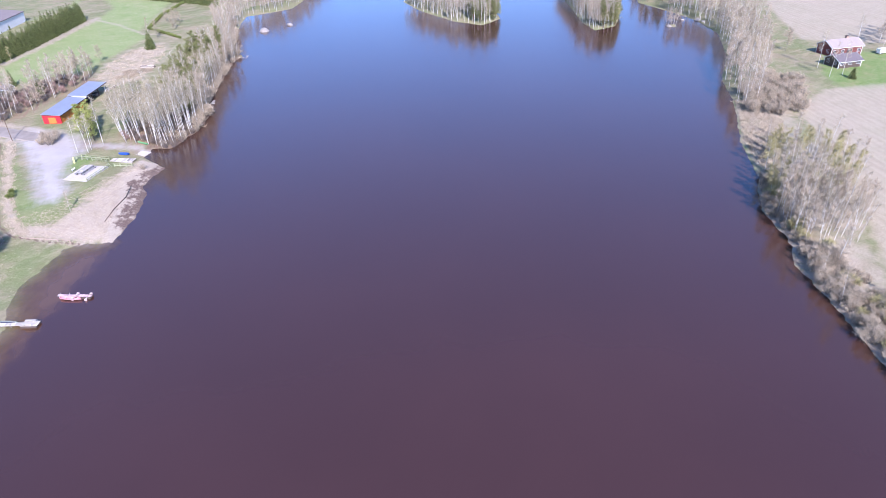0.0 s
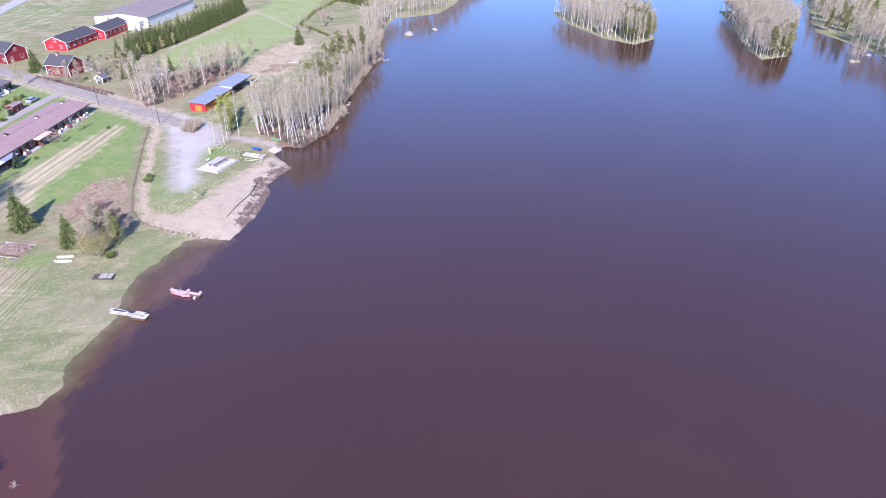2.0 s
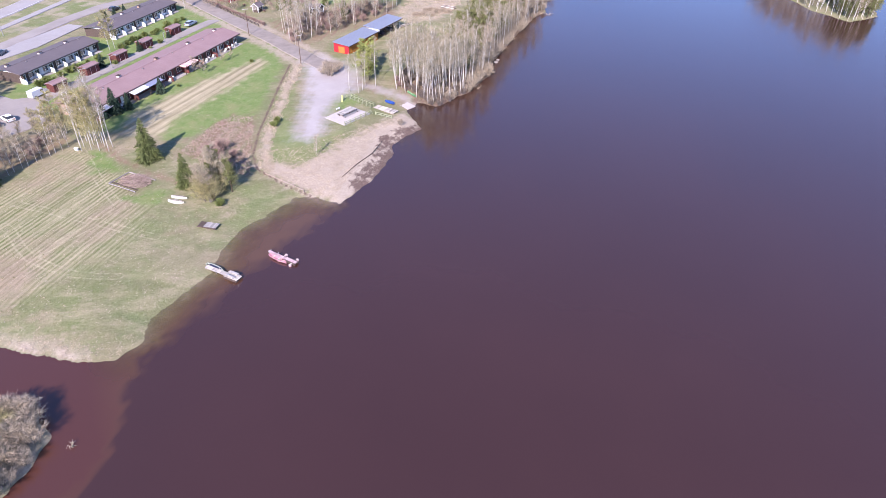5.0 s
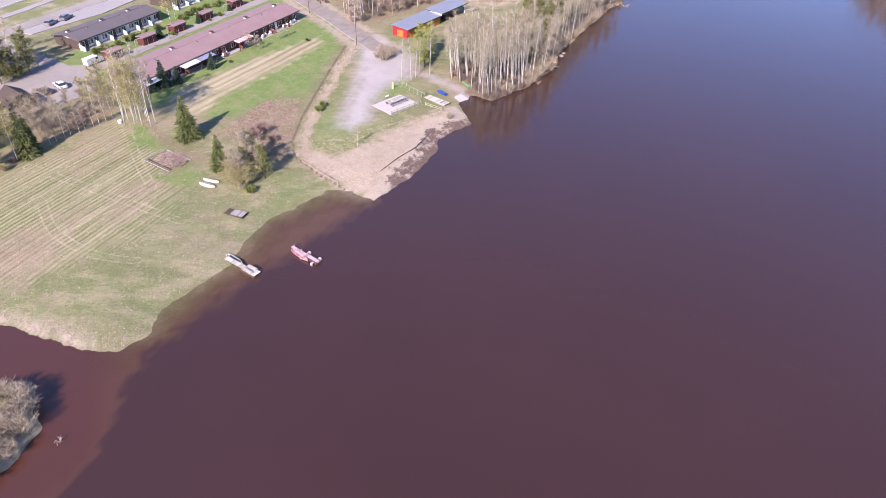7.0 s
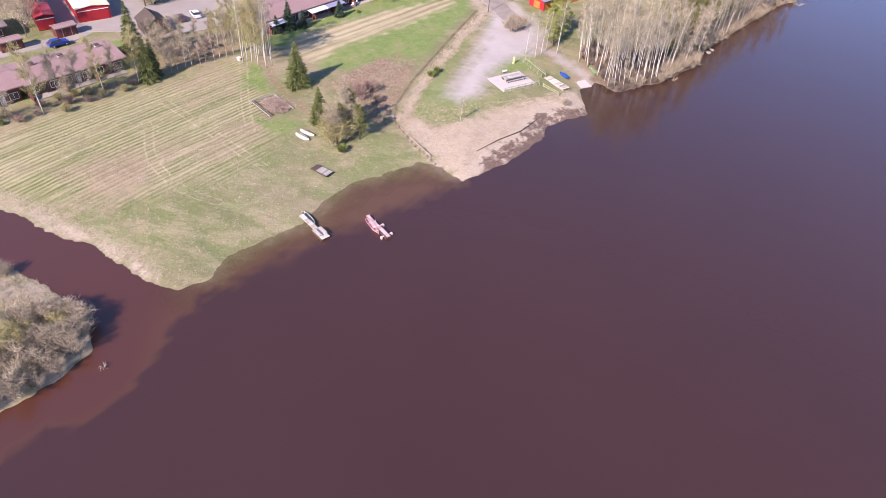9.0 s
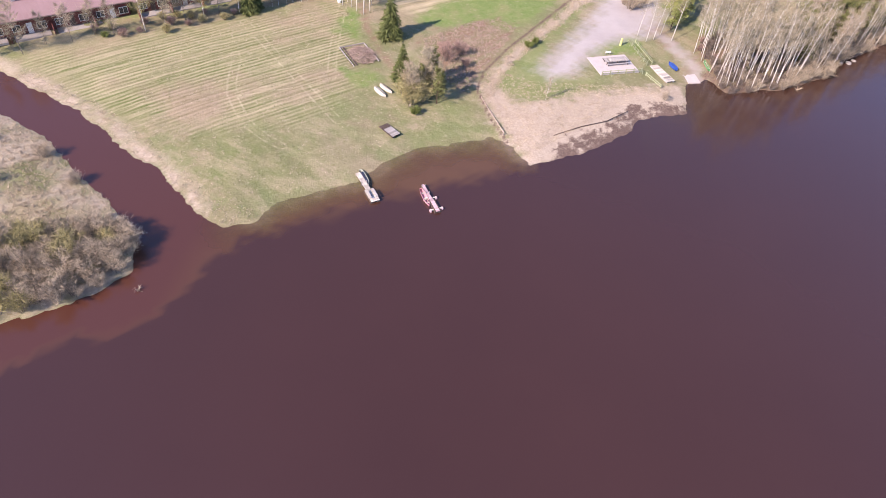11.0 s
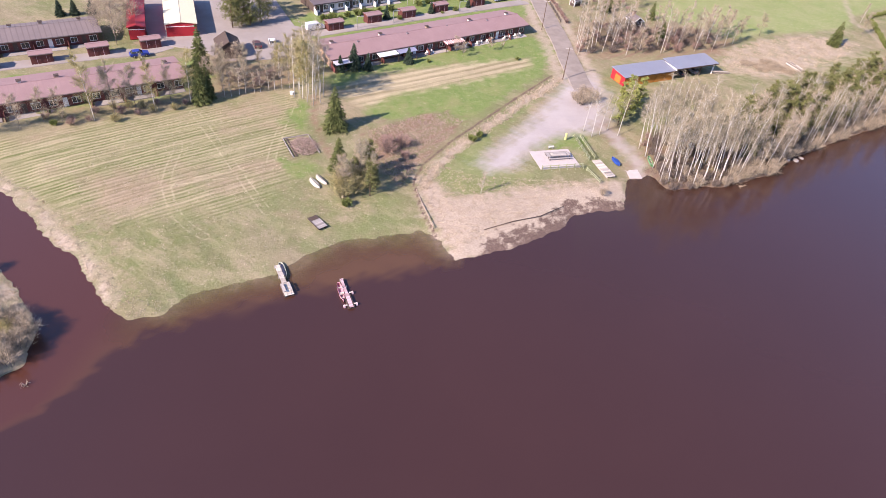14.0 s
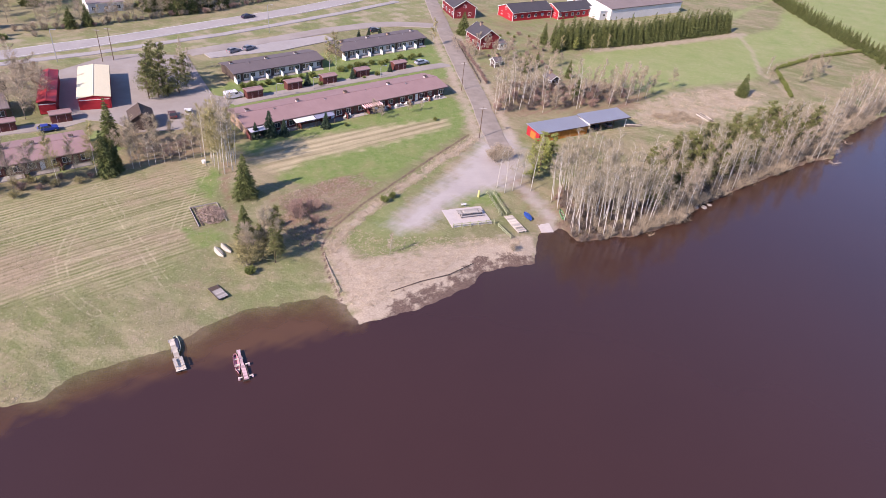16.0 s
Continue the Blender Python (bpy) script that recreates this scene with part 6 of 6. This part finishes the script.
def pier(label, x, y, heading, gangway, gw, deck, dw, board, rail=False):
    """A gangway from the shore to a float; local x runs out over the water."""
    p = thing("pier", label, "pier", pose(x, y, 0.0, 0, 0, heading), "small piers")
    planks(p, 0, gangway, -gw / 2, gw / 2, 0.42, max(4, int(gangway / 0.35)), board)
    planks(p, gangway + 0.02, gangway + deck, -dw / 2, dw / 2, 0.40, max(4, int(deck / 0.3)), board)
    for s in (-1, 1):
        part("beam", Geo().box(0, s * gw * 0.42 - 0.05, 0.26, gangway, s * gw * 0.42 + 0.05, 0.415), WOOD_GREY, p)
        part("float", Geo().box(gangway + 0.1, s * dw * 0.33 - 0.3, -0.15, gangway + deck - 0.1, s * dw * 0.33 + 0.3, 0.39), WOOD_DARK, p)
    for k in (0.3, gangway * 0.6):
        for s in (-1, 1):
            part("post", Geo().tube([(k, s * (gw / 2 + 0.06), -0.6), (k, s * (gw / 2 + 0.06), 0.75)], [0.06, 0.06], 6), WOOD_GREY, p)
    return p


p1 = pier("weathered pale plank pier with a wide float", -27.4, -8.6, -57, 4.2, 0.75, 2.9, 1.4, WOOD_PALE)
for s, k in ((-1, 5.2), (1, 5.2)):
    bench = part("bench", Geo().box(4.7, s * 0.5 - 0.16, 0.78, 6.5, s * 0.5 + 0.16, 0.84), WOOD_GREY, p1, "grey plank bench")
    for q in (4.9, 6.2):
        part("bench_leg", Geo().box(q, s * 0.55 - 0.12, 0.45, q + 0.08, s * 0.55 + 0.12, 0.78), WOOD_GREY, bench)
part("ladder_rail", Geo().tube([(6.9, -0.3, 0.0), (6.9, -0.3, 1.1), (6.9, 0.3, 1.1), (6.9, 0.3, 0.0)], [0.03] * 4, 5), METAL, p1)
moored = boat("rowing_boat", "pale green rowing boat with a dark cover beside the pier", -26.2, -9.5, 0.02, -60, 3.8, 1.0, HULL_PALE, seats=False)
part("cover", Geo().box(-1.55, -0.36, 0.30, 1.2, 0.36, 0.44, None, 0.1), TARP, moored, "dark slate-blue cover")
p2 = pier("faded pink-red pier with outrigger floats", -16.9, -9.4, -62, 3.4, 0.4, 3.0, 0.6, WOOD_PINK)
for k in (3.2, 5.7):
    for s in (-1, 1):
        arm = part("outrigger", Geo().box(k - 0.1, min(s * 0.4, s * 1.05), 0.30, k + 0.1, max(s * 0.4, s * 1.05), 0.38), WOOD_PALE, p2)
        part("outrigger_float", Geo().box(k - 0.2, s * 0.95 - 0.12, -0.12, k + 0.2, s * 0.95 + 0.12, 0.36), WOOD_PINK, arm)
boat("rowing_boat", "red rowing boat lying against the pier", -16.25, -12.15, 0.02, -64, 4.0, 0.85, HULL_RED)

# raft left on the flooded grass
raft = thing("raft", "grey plank raft stranded on wet grass", "raft", pose(-24.05, 2.95, z_at(-24, 3), 0, 0, -43))
planks(raft, -1.8, 1.8, -0.85, 0.85, 0.30, 14, WOOD_GREY)
for s in (-1, 1):
    part("float", Geo().box(-1.7, s * 0.55 - 0.22, 0.0, 1.7, s * 0.55 + 0.22, 0.295), WOOD_DARK, raft)
part("ramp_board", Geo().box(-1.75, -0.8, 0.356, -0.7, 0.8, 0.39), WOOD_DARK, raft, "dark rubber mat")
part("rim", Geo().box(-1.86, -0.92, 0.2, 1.86, -0.86, 0.42), WOOD_DARK, raft)

boat("rowing_boat", "white rowing boat turned over on the grass", -27.4, 13.5, z_at(-27, 14), -46, 3.4, 1.2, HULL_WHITE, True, 6)
boat("rowing_boat", "upturned cream rowing boat beside another", -26.5, 14.9, z_at(-26, 15), -43, 3.3, 1.2, HULL_WHITE, True, -8)
blue_boat = boat("rowing_boat", "small bright blue covered boat beside the landing deck", 29.9, 37.4, z_at(30, 37.4), 112, 3.0, 1.3, HULL_BLUE, seats=False)
part("cover", Geo().box(-1.25, -0.5, 0.36, 1.0, 0.5, 0.5, None, 0.16), HULL_BLUE, blue_boat, "blue boat cover")
boat("rowing_boat", "green boat leaning on the birches", 37.3, 39.6, z_at(37.3, 39.6), 95, 3.8, 1.2, HULL_GREEN, False, 25)

deck = thing("landing_deck", "pale plank landing deck drawn up on land", "deck", pose(27.1, 33.8, z_at(27, 33.8), 0, 0, -63))
planks(deck, -3.1, 3.1, -1.0, 1.0, 0.34, 20, WOOD_PALE)
for s in (-0.8, 0, 0.8):
    part("bearer", Geo().box(-3.0, s - 0.07, 0.0, 3.0, s + 0.07, 0.335), WOOD_GREY, deck)
for k in (0.6, 1.5, 2.4):
    part("cleat", Geo().box(k, -0.75, 0.392, k + 0.4, 0.75, 0.47), WOOD_GREY, deck)

ramp = thing("boat_ramp", "short pale concrete ramp running into the lake", "ramp", pose(33.5, 34.6, z_at(33.5, 34.6) + 0.02, 0, 3, -75))
for k in range(3):
    part("slab", Geo().box(-1.3 + k * 1.0, -1.35, -0.15, -0.34 + k * 1.0, 1.35, 0.03 + 0.01 * (k % 2)), CONCRETE, ramp)
pad = thing("concrete_pad", "pale concrete pad on the landing yard", "pad", pose(17.0, 34.3, z_at(17, 34.3), 0, 0, 22))
slab = Geo().box(-1.06, -1.06, -0.3, 1.06, 1.06, 0.10).data("slab", CONCRETE)
for i in range(4):
    for j in range(3):
        ob = new("slab", slab)
        ob.parent = pad
        ob.location = (-3.3 + i * 2.2, -2.2 + j * 2.2, 0.004 * ((i + j) % 2))
        ob.scale = (1.03, 1.03, 1)
trailer = thing("boat_trestle", "weathered low trestle table with dark tarpaulin", "trestle", pose(17.6, 35.2, z_at(17, 35) + 0.1, 0, 0, 22))
planks(trailer, -2.6, 2.6, -0.7, 0.7, 0.6, 16, WOOD_GREY)
for k in (-2.3, 0, 2.3):
    for s in (-0.6, 0.6):
        part("leg", Geo().box(k - 0.07, s - 0.07, 0.0, k + 0.07, s + 0.07, 0.6), WOOD_DARK, trailer)
part("tarpaulin", Geo().box(-1.6, -0.5, 0.655, 1.7, 0.45, 0.95, None, 0.2), WOOD_GREY, trailer, "grey covered heap of gear")
for s in (-1, 1):
    part("bench", Geo().box(-2.6, s * 1.15 - 0.16, 0.36, 2.6, s * 1.15 + 0.16, 0.42), WOOD_GREY, trailer)
    for k in (-2.2, 2.2):
        part("bench_leg", Geo().box(k - 0.05, s * 1.15 - 0.1, 0.0, k + 0.05, s * 1.15 + 0.1, 0.36), WOOD_DARK, trailer)
sign = thing("notice_board", "small white notice board at the pad", "board", pose(16.2, 38.0, z_at(16, 38), 0, 0, 22))
part("panel", Geo().box(-0.6, -0.04, 0.5, 0.6, 0.04, 0.85), WHITE_PAINT, sign)
for s in (-0.5, 0.5):
    part("post", Geo().box(s - 0.05, 0.043, -0.2, s + 0.05, 0.13, 0.95), WOOD_GREY, sign)


def rail_fence(label, a, b, rails, material, posts_gap=1.5, h=1.0, braces=False):
    (ax, ay), (bx, by) = a, b
    length = math.hypot(bx - ax, by - ay)
    z = z_at((ax + bx) / 2, (ay + by) / 2)
    f = thing("rail_fence", label, "fence", pose(ax, ay, z, 0, 0, math.degrees(math.atan2(by - ay, bx - ax))), "rail fences")
    n = max(2, int(length / posts_gap) + 1)
    for i in range(n):
        x = length * i / (n - 1)
        part("post", Geo().box(x - 0.07, -0.07, -0.4, x + 0.07, 0.07, h), material, f)
        if braces:
            part("brace", Geo().tube([(x, -0.75, 0.0), (x, 0.0, h * 0.85)], [0.05, 0.05], 5), material, f)
    for r in range(rails):
        z0 = h * (r + 1) / (rails + 0.3)
        part("rail", Geo().box(-0.1, -0.11, z0 - 0.06, length + 0.1, -0.05, z0 + 0.06), material, f)
    return f


rail_fence("grey-green rail fence before the concrete pad", (14.4, 29.7), (22.6, 32.9), 2, WOOD_GREEN, 1.5, 1.0, True)
rail_fence("mossy rail fence beside the landing yard", (21.4, 44.6), (24.2, 36.2), 2, WOOD_GREEN, 1.4, 1.0, True)
rail_fence("mossy outer rail fence of the landing yard", (22.8, 45.0), (25.4, 37.0), 2, WOOD_GREEN, 1.4, 1.0, False)
rail_fence("short mossy rail fence near the water", (23.6, 32.2), (26.0, 28.3), 2, WOOD_GREEN, 1.4, 0.9, False)
rail_fence("old pole fence along the ditch mouth", (-9.0, 16.6), (-4.6, 6.6), 1, BRUSH, 2.6, 0.4, False)
post = thing("marker_post", "pale yellow plastic marker post", "post", pose(19.4, 42.9, z_at(19.4, 42.9)))
part("post", Geo().tube([(0, 0, -0.2), (0, 0, 1.5)], [0.28, 0.24], 10), YELLOW, post)
part("cap", Geo().tube([(0, 0, 1.5), (0, 0, 1.62)], [0.27, 0.1], 10), YELLOW, post)

# compost enclosure
comp = thing("compost_frame", "old timber frame filled with cut brushwood", "enclosure", pose(-33.4, 25.0, z_at(-33.4, 25), 0, 0, 34))
for s in (-1, 1):
    for k in range(1):
        if s > 0:
            part("board", Geo().box(-2.6, s * 3.6 - 0.05, 0.05 + 0.3 * k, 2.6, s * 3.6 + 0.05, 0.3 + 0.3 * k), WOOD_GREY, comp)
        part("board", Geo().box(s * 2.6 - 0.05, -3.5, 0.05 + 0.3 * k, s * 2.6 + 0.05, 3.5, 0.3 + 0.3 * k), WOOD_GREY, comp)
    part("walkway", Geo().box(-2.2 + 0.35 * s - 0.15, -3.4, 0.1, -2.2 + 0.35 * s + 0.15, 3.4, 0.18), WOOD_DARK, comp)
heap = Geo()
hr = random.Random(3)
for i in range(2600):
    a, u = hr.uniform(0, 6.28), hr.random() ** 0.5
    x, y = math.cos(a) * u * 2.4 + 0.6, math.sin(a) * u * 3.3 - 0.3
    heap.sliver(Vector((x, y, 0.1 + 0.7 * (1 - u * u) * hr.random())), Vector((hr.gauss(0, 1), hr.gauss(0, 1), hr.uniform(0, 0.5))), hr.uniform(0.4, 1.2), 0.06, hr)
tagged(new("brush_heap", heap.data("brush_heap", BRUSH)), "heap of cut reddish brushwood in the frame", "brushwood", kind="stuff").matrix_basis = pose(-33.4, 25.0, z_at(-33.4, 25), 0, 0, 34)

# brush and timber left beyond the barn
PALE_BRUSH = bpy.data.meshes["brush_heap"].copy()
PALE_BRUSH.materials[0] = TWIG_GREY
for x, y, k in ((76, 98, 0.9), (79.5, 101, 1.1), (83, 99, 0.8), (72, 99.5, 0.7)):
    ob = tagged(new("brush_heap", PALE_BRUSH), "low heap of cut grey branches on dry grass", "brushwood", kind="stuff")
    ob.matrix_basis = pose(x, y, z_at(x, y), 0, 0, x * 7) @ Matrix.Scale(k, 4)


def log_pile(x, y, heading, count, length):
    pile = thing("log_pile", "loose pile of pale felled timber on dry grass", "logs", pose(x, y, z_at(x, y), 0, 0, heading), "log piles")
    rr = random.Random(count)
    for i in range(count):
        layer = i % 3
        yy = (i // 3 - count / 6) * 0.42 + rr.uniform(-0.12, 0.12)
        a, b = -length / 2 * rr.uniform(0.75, 1.05), length / 2 * rr.uniform(0.75, 1.05)
        z = 0.14 + layer * 0.22
        part("log", Geo().tube([(a, yy, z), (b, yy + rr.uniform(-0.5, 0.5), z + rr.uniform(-0.02, 0.08))], [0.15, 0.11], 7), WOOD_PALE if i % 2 else BARK_GREY, pile)


log_pile(85.5, 101.5, 118, 18, 5.5)
log_pile(62.5, 90.5, 20, 6, 5.0)


def rock(label, x, y, s, seed):
    rr = random.Random(seed)
    bm = bmesh.new()
    bmesh.ops.create_icosphere(bm, subdivisions=3, radius=1)
    for v in bm.verts:
        k = 1 + 0.28 * noise.noise(v.co * 1.3 + Vector((seed, 0, 0))) + 0.10 * noise.noise(v.co * 4 + Vector((0, seed, 0)))
        v.co = Vector((v.co.x * k * s, v.co.y * k * s * rr.uniform(0.75, 0.8), v.co.z * k * s * 0.55))
    me = bpy.data.meshes.new("rock")
    bm.to_mesh(me)
    bm.free()
    me.materials.append(ROCK)
    me.shade_smooth()
    ob = tagged(new("rock", me), label, "rock", "shore rocks")
    ob.matrix_basis = pose(x, y, max(z_at(x, y), -0.1) + s * 0.1, 0, 0, seed * 40)


for i, (x, y, s) in enumerate(((152.3, 108.2, 2.5), (166.9, 106.3, 1.7), (71.5, 50.4, 0.8), (73.2, 51.8, 0.6), (69.5, 49.8, 0.55), (240, -50, 1.2), (255, -52, 1.0), (257.5, -58, 1.3),
                               (255, -61, 1.1), (263, -51, 0.9), (-21.5, 11.2, 0.45), (-19.9, 9.9, 0.4))):
    rock("pale boulder at the water's edge" if s > 0.5 else "small pale stone on the grass", x, y, s, i + 1)


# fallen dead branches in the shallows
def snag(label, x, y, size, seed):
    rr = random.Random(seed)
    g = Geo()
    for i in range(9):
        a = rr.uniform(0, 6.28)
        g.tube([(0, 0, -0.1), (math.cos(a) * size * 0.5, math.sin(a) * size * 0.5, rr.uniform(0.1, 0.5)), (math.cos(a + 0.3) * size, math.sin(a + 0.3) * size, rr.uniform(0.0, 0.7))], [0.05, 0.035, 0.012], 4, False)
    ob = tagged(new("dead_branch", g.data("dead_branch", TWIG_GREY)), label, "branch", "dead branches")
    ob.matrix_basis = pose(x, y, 0.02)


snag("grey dead branch sticking out of the brown water", -50.7, -36.6, 0.65, 1)
for i, (x, y, s) in enumerate(((116, 82, 2.4), (114, 84, 1.8), (126, 97, 2.0), (56, 36, 1.1), (66, 44, 1.2), (36.5, -138, 0.8), (43, -133.5, 0.7), (150, -93.5, 0.9))):
    snag("pale fallen branches lying in the shallows", x, y, s, i + 2)


# poles and wires
def pole(label, x, y, h, lamp=False, cross=False):
    p = thing("utility_pole" if not lamp else "street_lamp", label, "pole", pose(x, y, z_at(x, y)), "poles")
    part("shaft", Geo().tube([(0, 0, -0.5), (0, 0, h)], [0.12, 0.08], 8), BARK_BROWN if not lamp else METAL, p)
    if cross:
        part("crossarm", Geo().box(-0.9, -0.06, h - 0.5, 0.9, 0.06, h - 0.36), WOOD_GREY, p)
    if lamp:
        part("arm", Geo().tube([(0, 0, h), (1.2, 0, h + 0.25)], [0.05, 0.04], 6), METAL, p)
        part("lamp_head", Geo().box(1.1, -0.14, h + 0.18, 1.8, 0.14, h + 0.32), METAL, p)


pole("grey wooden pole at the yard entrance", 19.4, 72.4, 8.5, cross=True)
pole("wooden pole by the lane", 14.0, 104.0, 8.5, cross=True)
pole("twin wooden pole beside the main road", -88.9, 97.5, 9.5, cross=True)
pole("wooden pole beside its twin", -86.6, 99.3, 9.5, cross=True)
pole("slim street lamp along the main road", -52.5, 139.0, 9, lamp=True)
pole("slim street lamp along the main road", -100.0, 94.0, 9, lamp=True)
for x, y in ((-36, 86.0), (-27.5, 93.5), (-10.5, 108.0)):
    pole("low lamp post beside the drive", x, y, 3.4, lamp=True)
# lane fence
rail_fence("low brown rail fence beside the lane", (16.0, 128.5), (19.6, 112.0), 2, WOOD_DARK, 2.4, 0.9)
rail_fence("low brown rail fence along the lane garden", (10.5, 152.0), (15.6, 130.0), 2, WOOD_DARK, 2.4, 0.9)

log = Geo().tube([(4.3, 7.9, 0.72), (9.2, 11.5, 0.74), (14.2, 14.4, 0.72), (18.6, 18.6, 0.74)], [0.07, 0.09, 0.08, 0.06], 8)
tagged(new("drift_log", log.data("drift_log", WOOD_DARK, True)), "long dark drift log lying across the reeds", "log")

tub = thing("bucket", "small white plastic tub at the field corner", "bucket", pose(-41.4, 45.2, z_at(-41.4, 45.2)))
part("wall", Geo().tube([(0, 0, 0), (0, 0, 0.55)], [0.38, 0.45], 12), WHITE_PAINT, tub)
part("rim", Geo().tube([(0, 0, 0.55), (0, 0, 0.6)], [0.48, 0.48], 12), WHITE_PAINT, tub)


# white garden furniture on the terrace porches
def garden_chair(x, y, z, turn):
    c = thing("garden_chair", "white plastic garden chair on a porch", "chair", pose(x, y, z, 0, 0, turn), "porch furniture")
    part("seat", Geo().box(-0.26, -0.26, 0.40, 0.26, 0.26, 0.45), WHITE_PAINT, c)
    part("backrest", Geo().box(-0.26, 0.22, 0.45, 0.26, 0.28, 0.95), WHITE_PAINT, c)
    for a in (-0.22, 0.22):
        for b in (-0.22, 0.22):
            part("leg", Geo().box(a - 0.025, b - 0.025, 0.0, a + 0.025, b + 0.025, 0.40), WHITE_PAINT, c)


def garden_table(x, y, z, turn):
    c = thing("garden_table", "grey wooden garden table on a porch", "table", pose(x, y, z, 0, 0, turn), "porch furniture")
    part("tabletop", Geo().box(-0.55, -0.4, 0.70, 0.55, 0.4, 0.75), WOOD_GREY, c)
    for a in (-0.6, 0.6):
        for b in (-0.36, 0.36):
            part("leg", Geo().box(a - 0.03, b - 0.03, 0.0, a + 0.03, b + 0.03, 0.70), WHITE_PAINT, c)


gr = random.Random(9)
front = pose(-16.9, 83.3, z_at(-16.9, 83.3), 0, 0, 40.8)
for u in (-21.0, -3.0, 9.5, 13.0, 16.5, 22.5, 26.5):
    p = front @ Vector((u, -6.2, 0.122))
    garden_table(p.x, p.y, p.z, 40 + gr.uniform(-20, 20))
    for k in (-1, 1):
        q = front @ Vector((u + k * 1.05, -6.2 + gr.uniform(-0.3, 0.3), 0.122))
        garden_chair(q.x, q.y, q.z, 40.8 + k * 90)
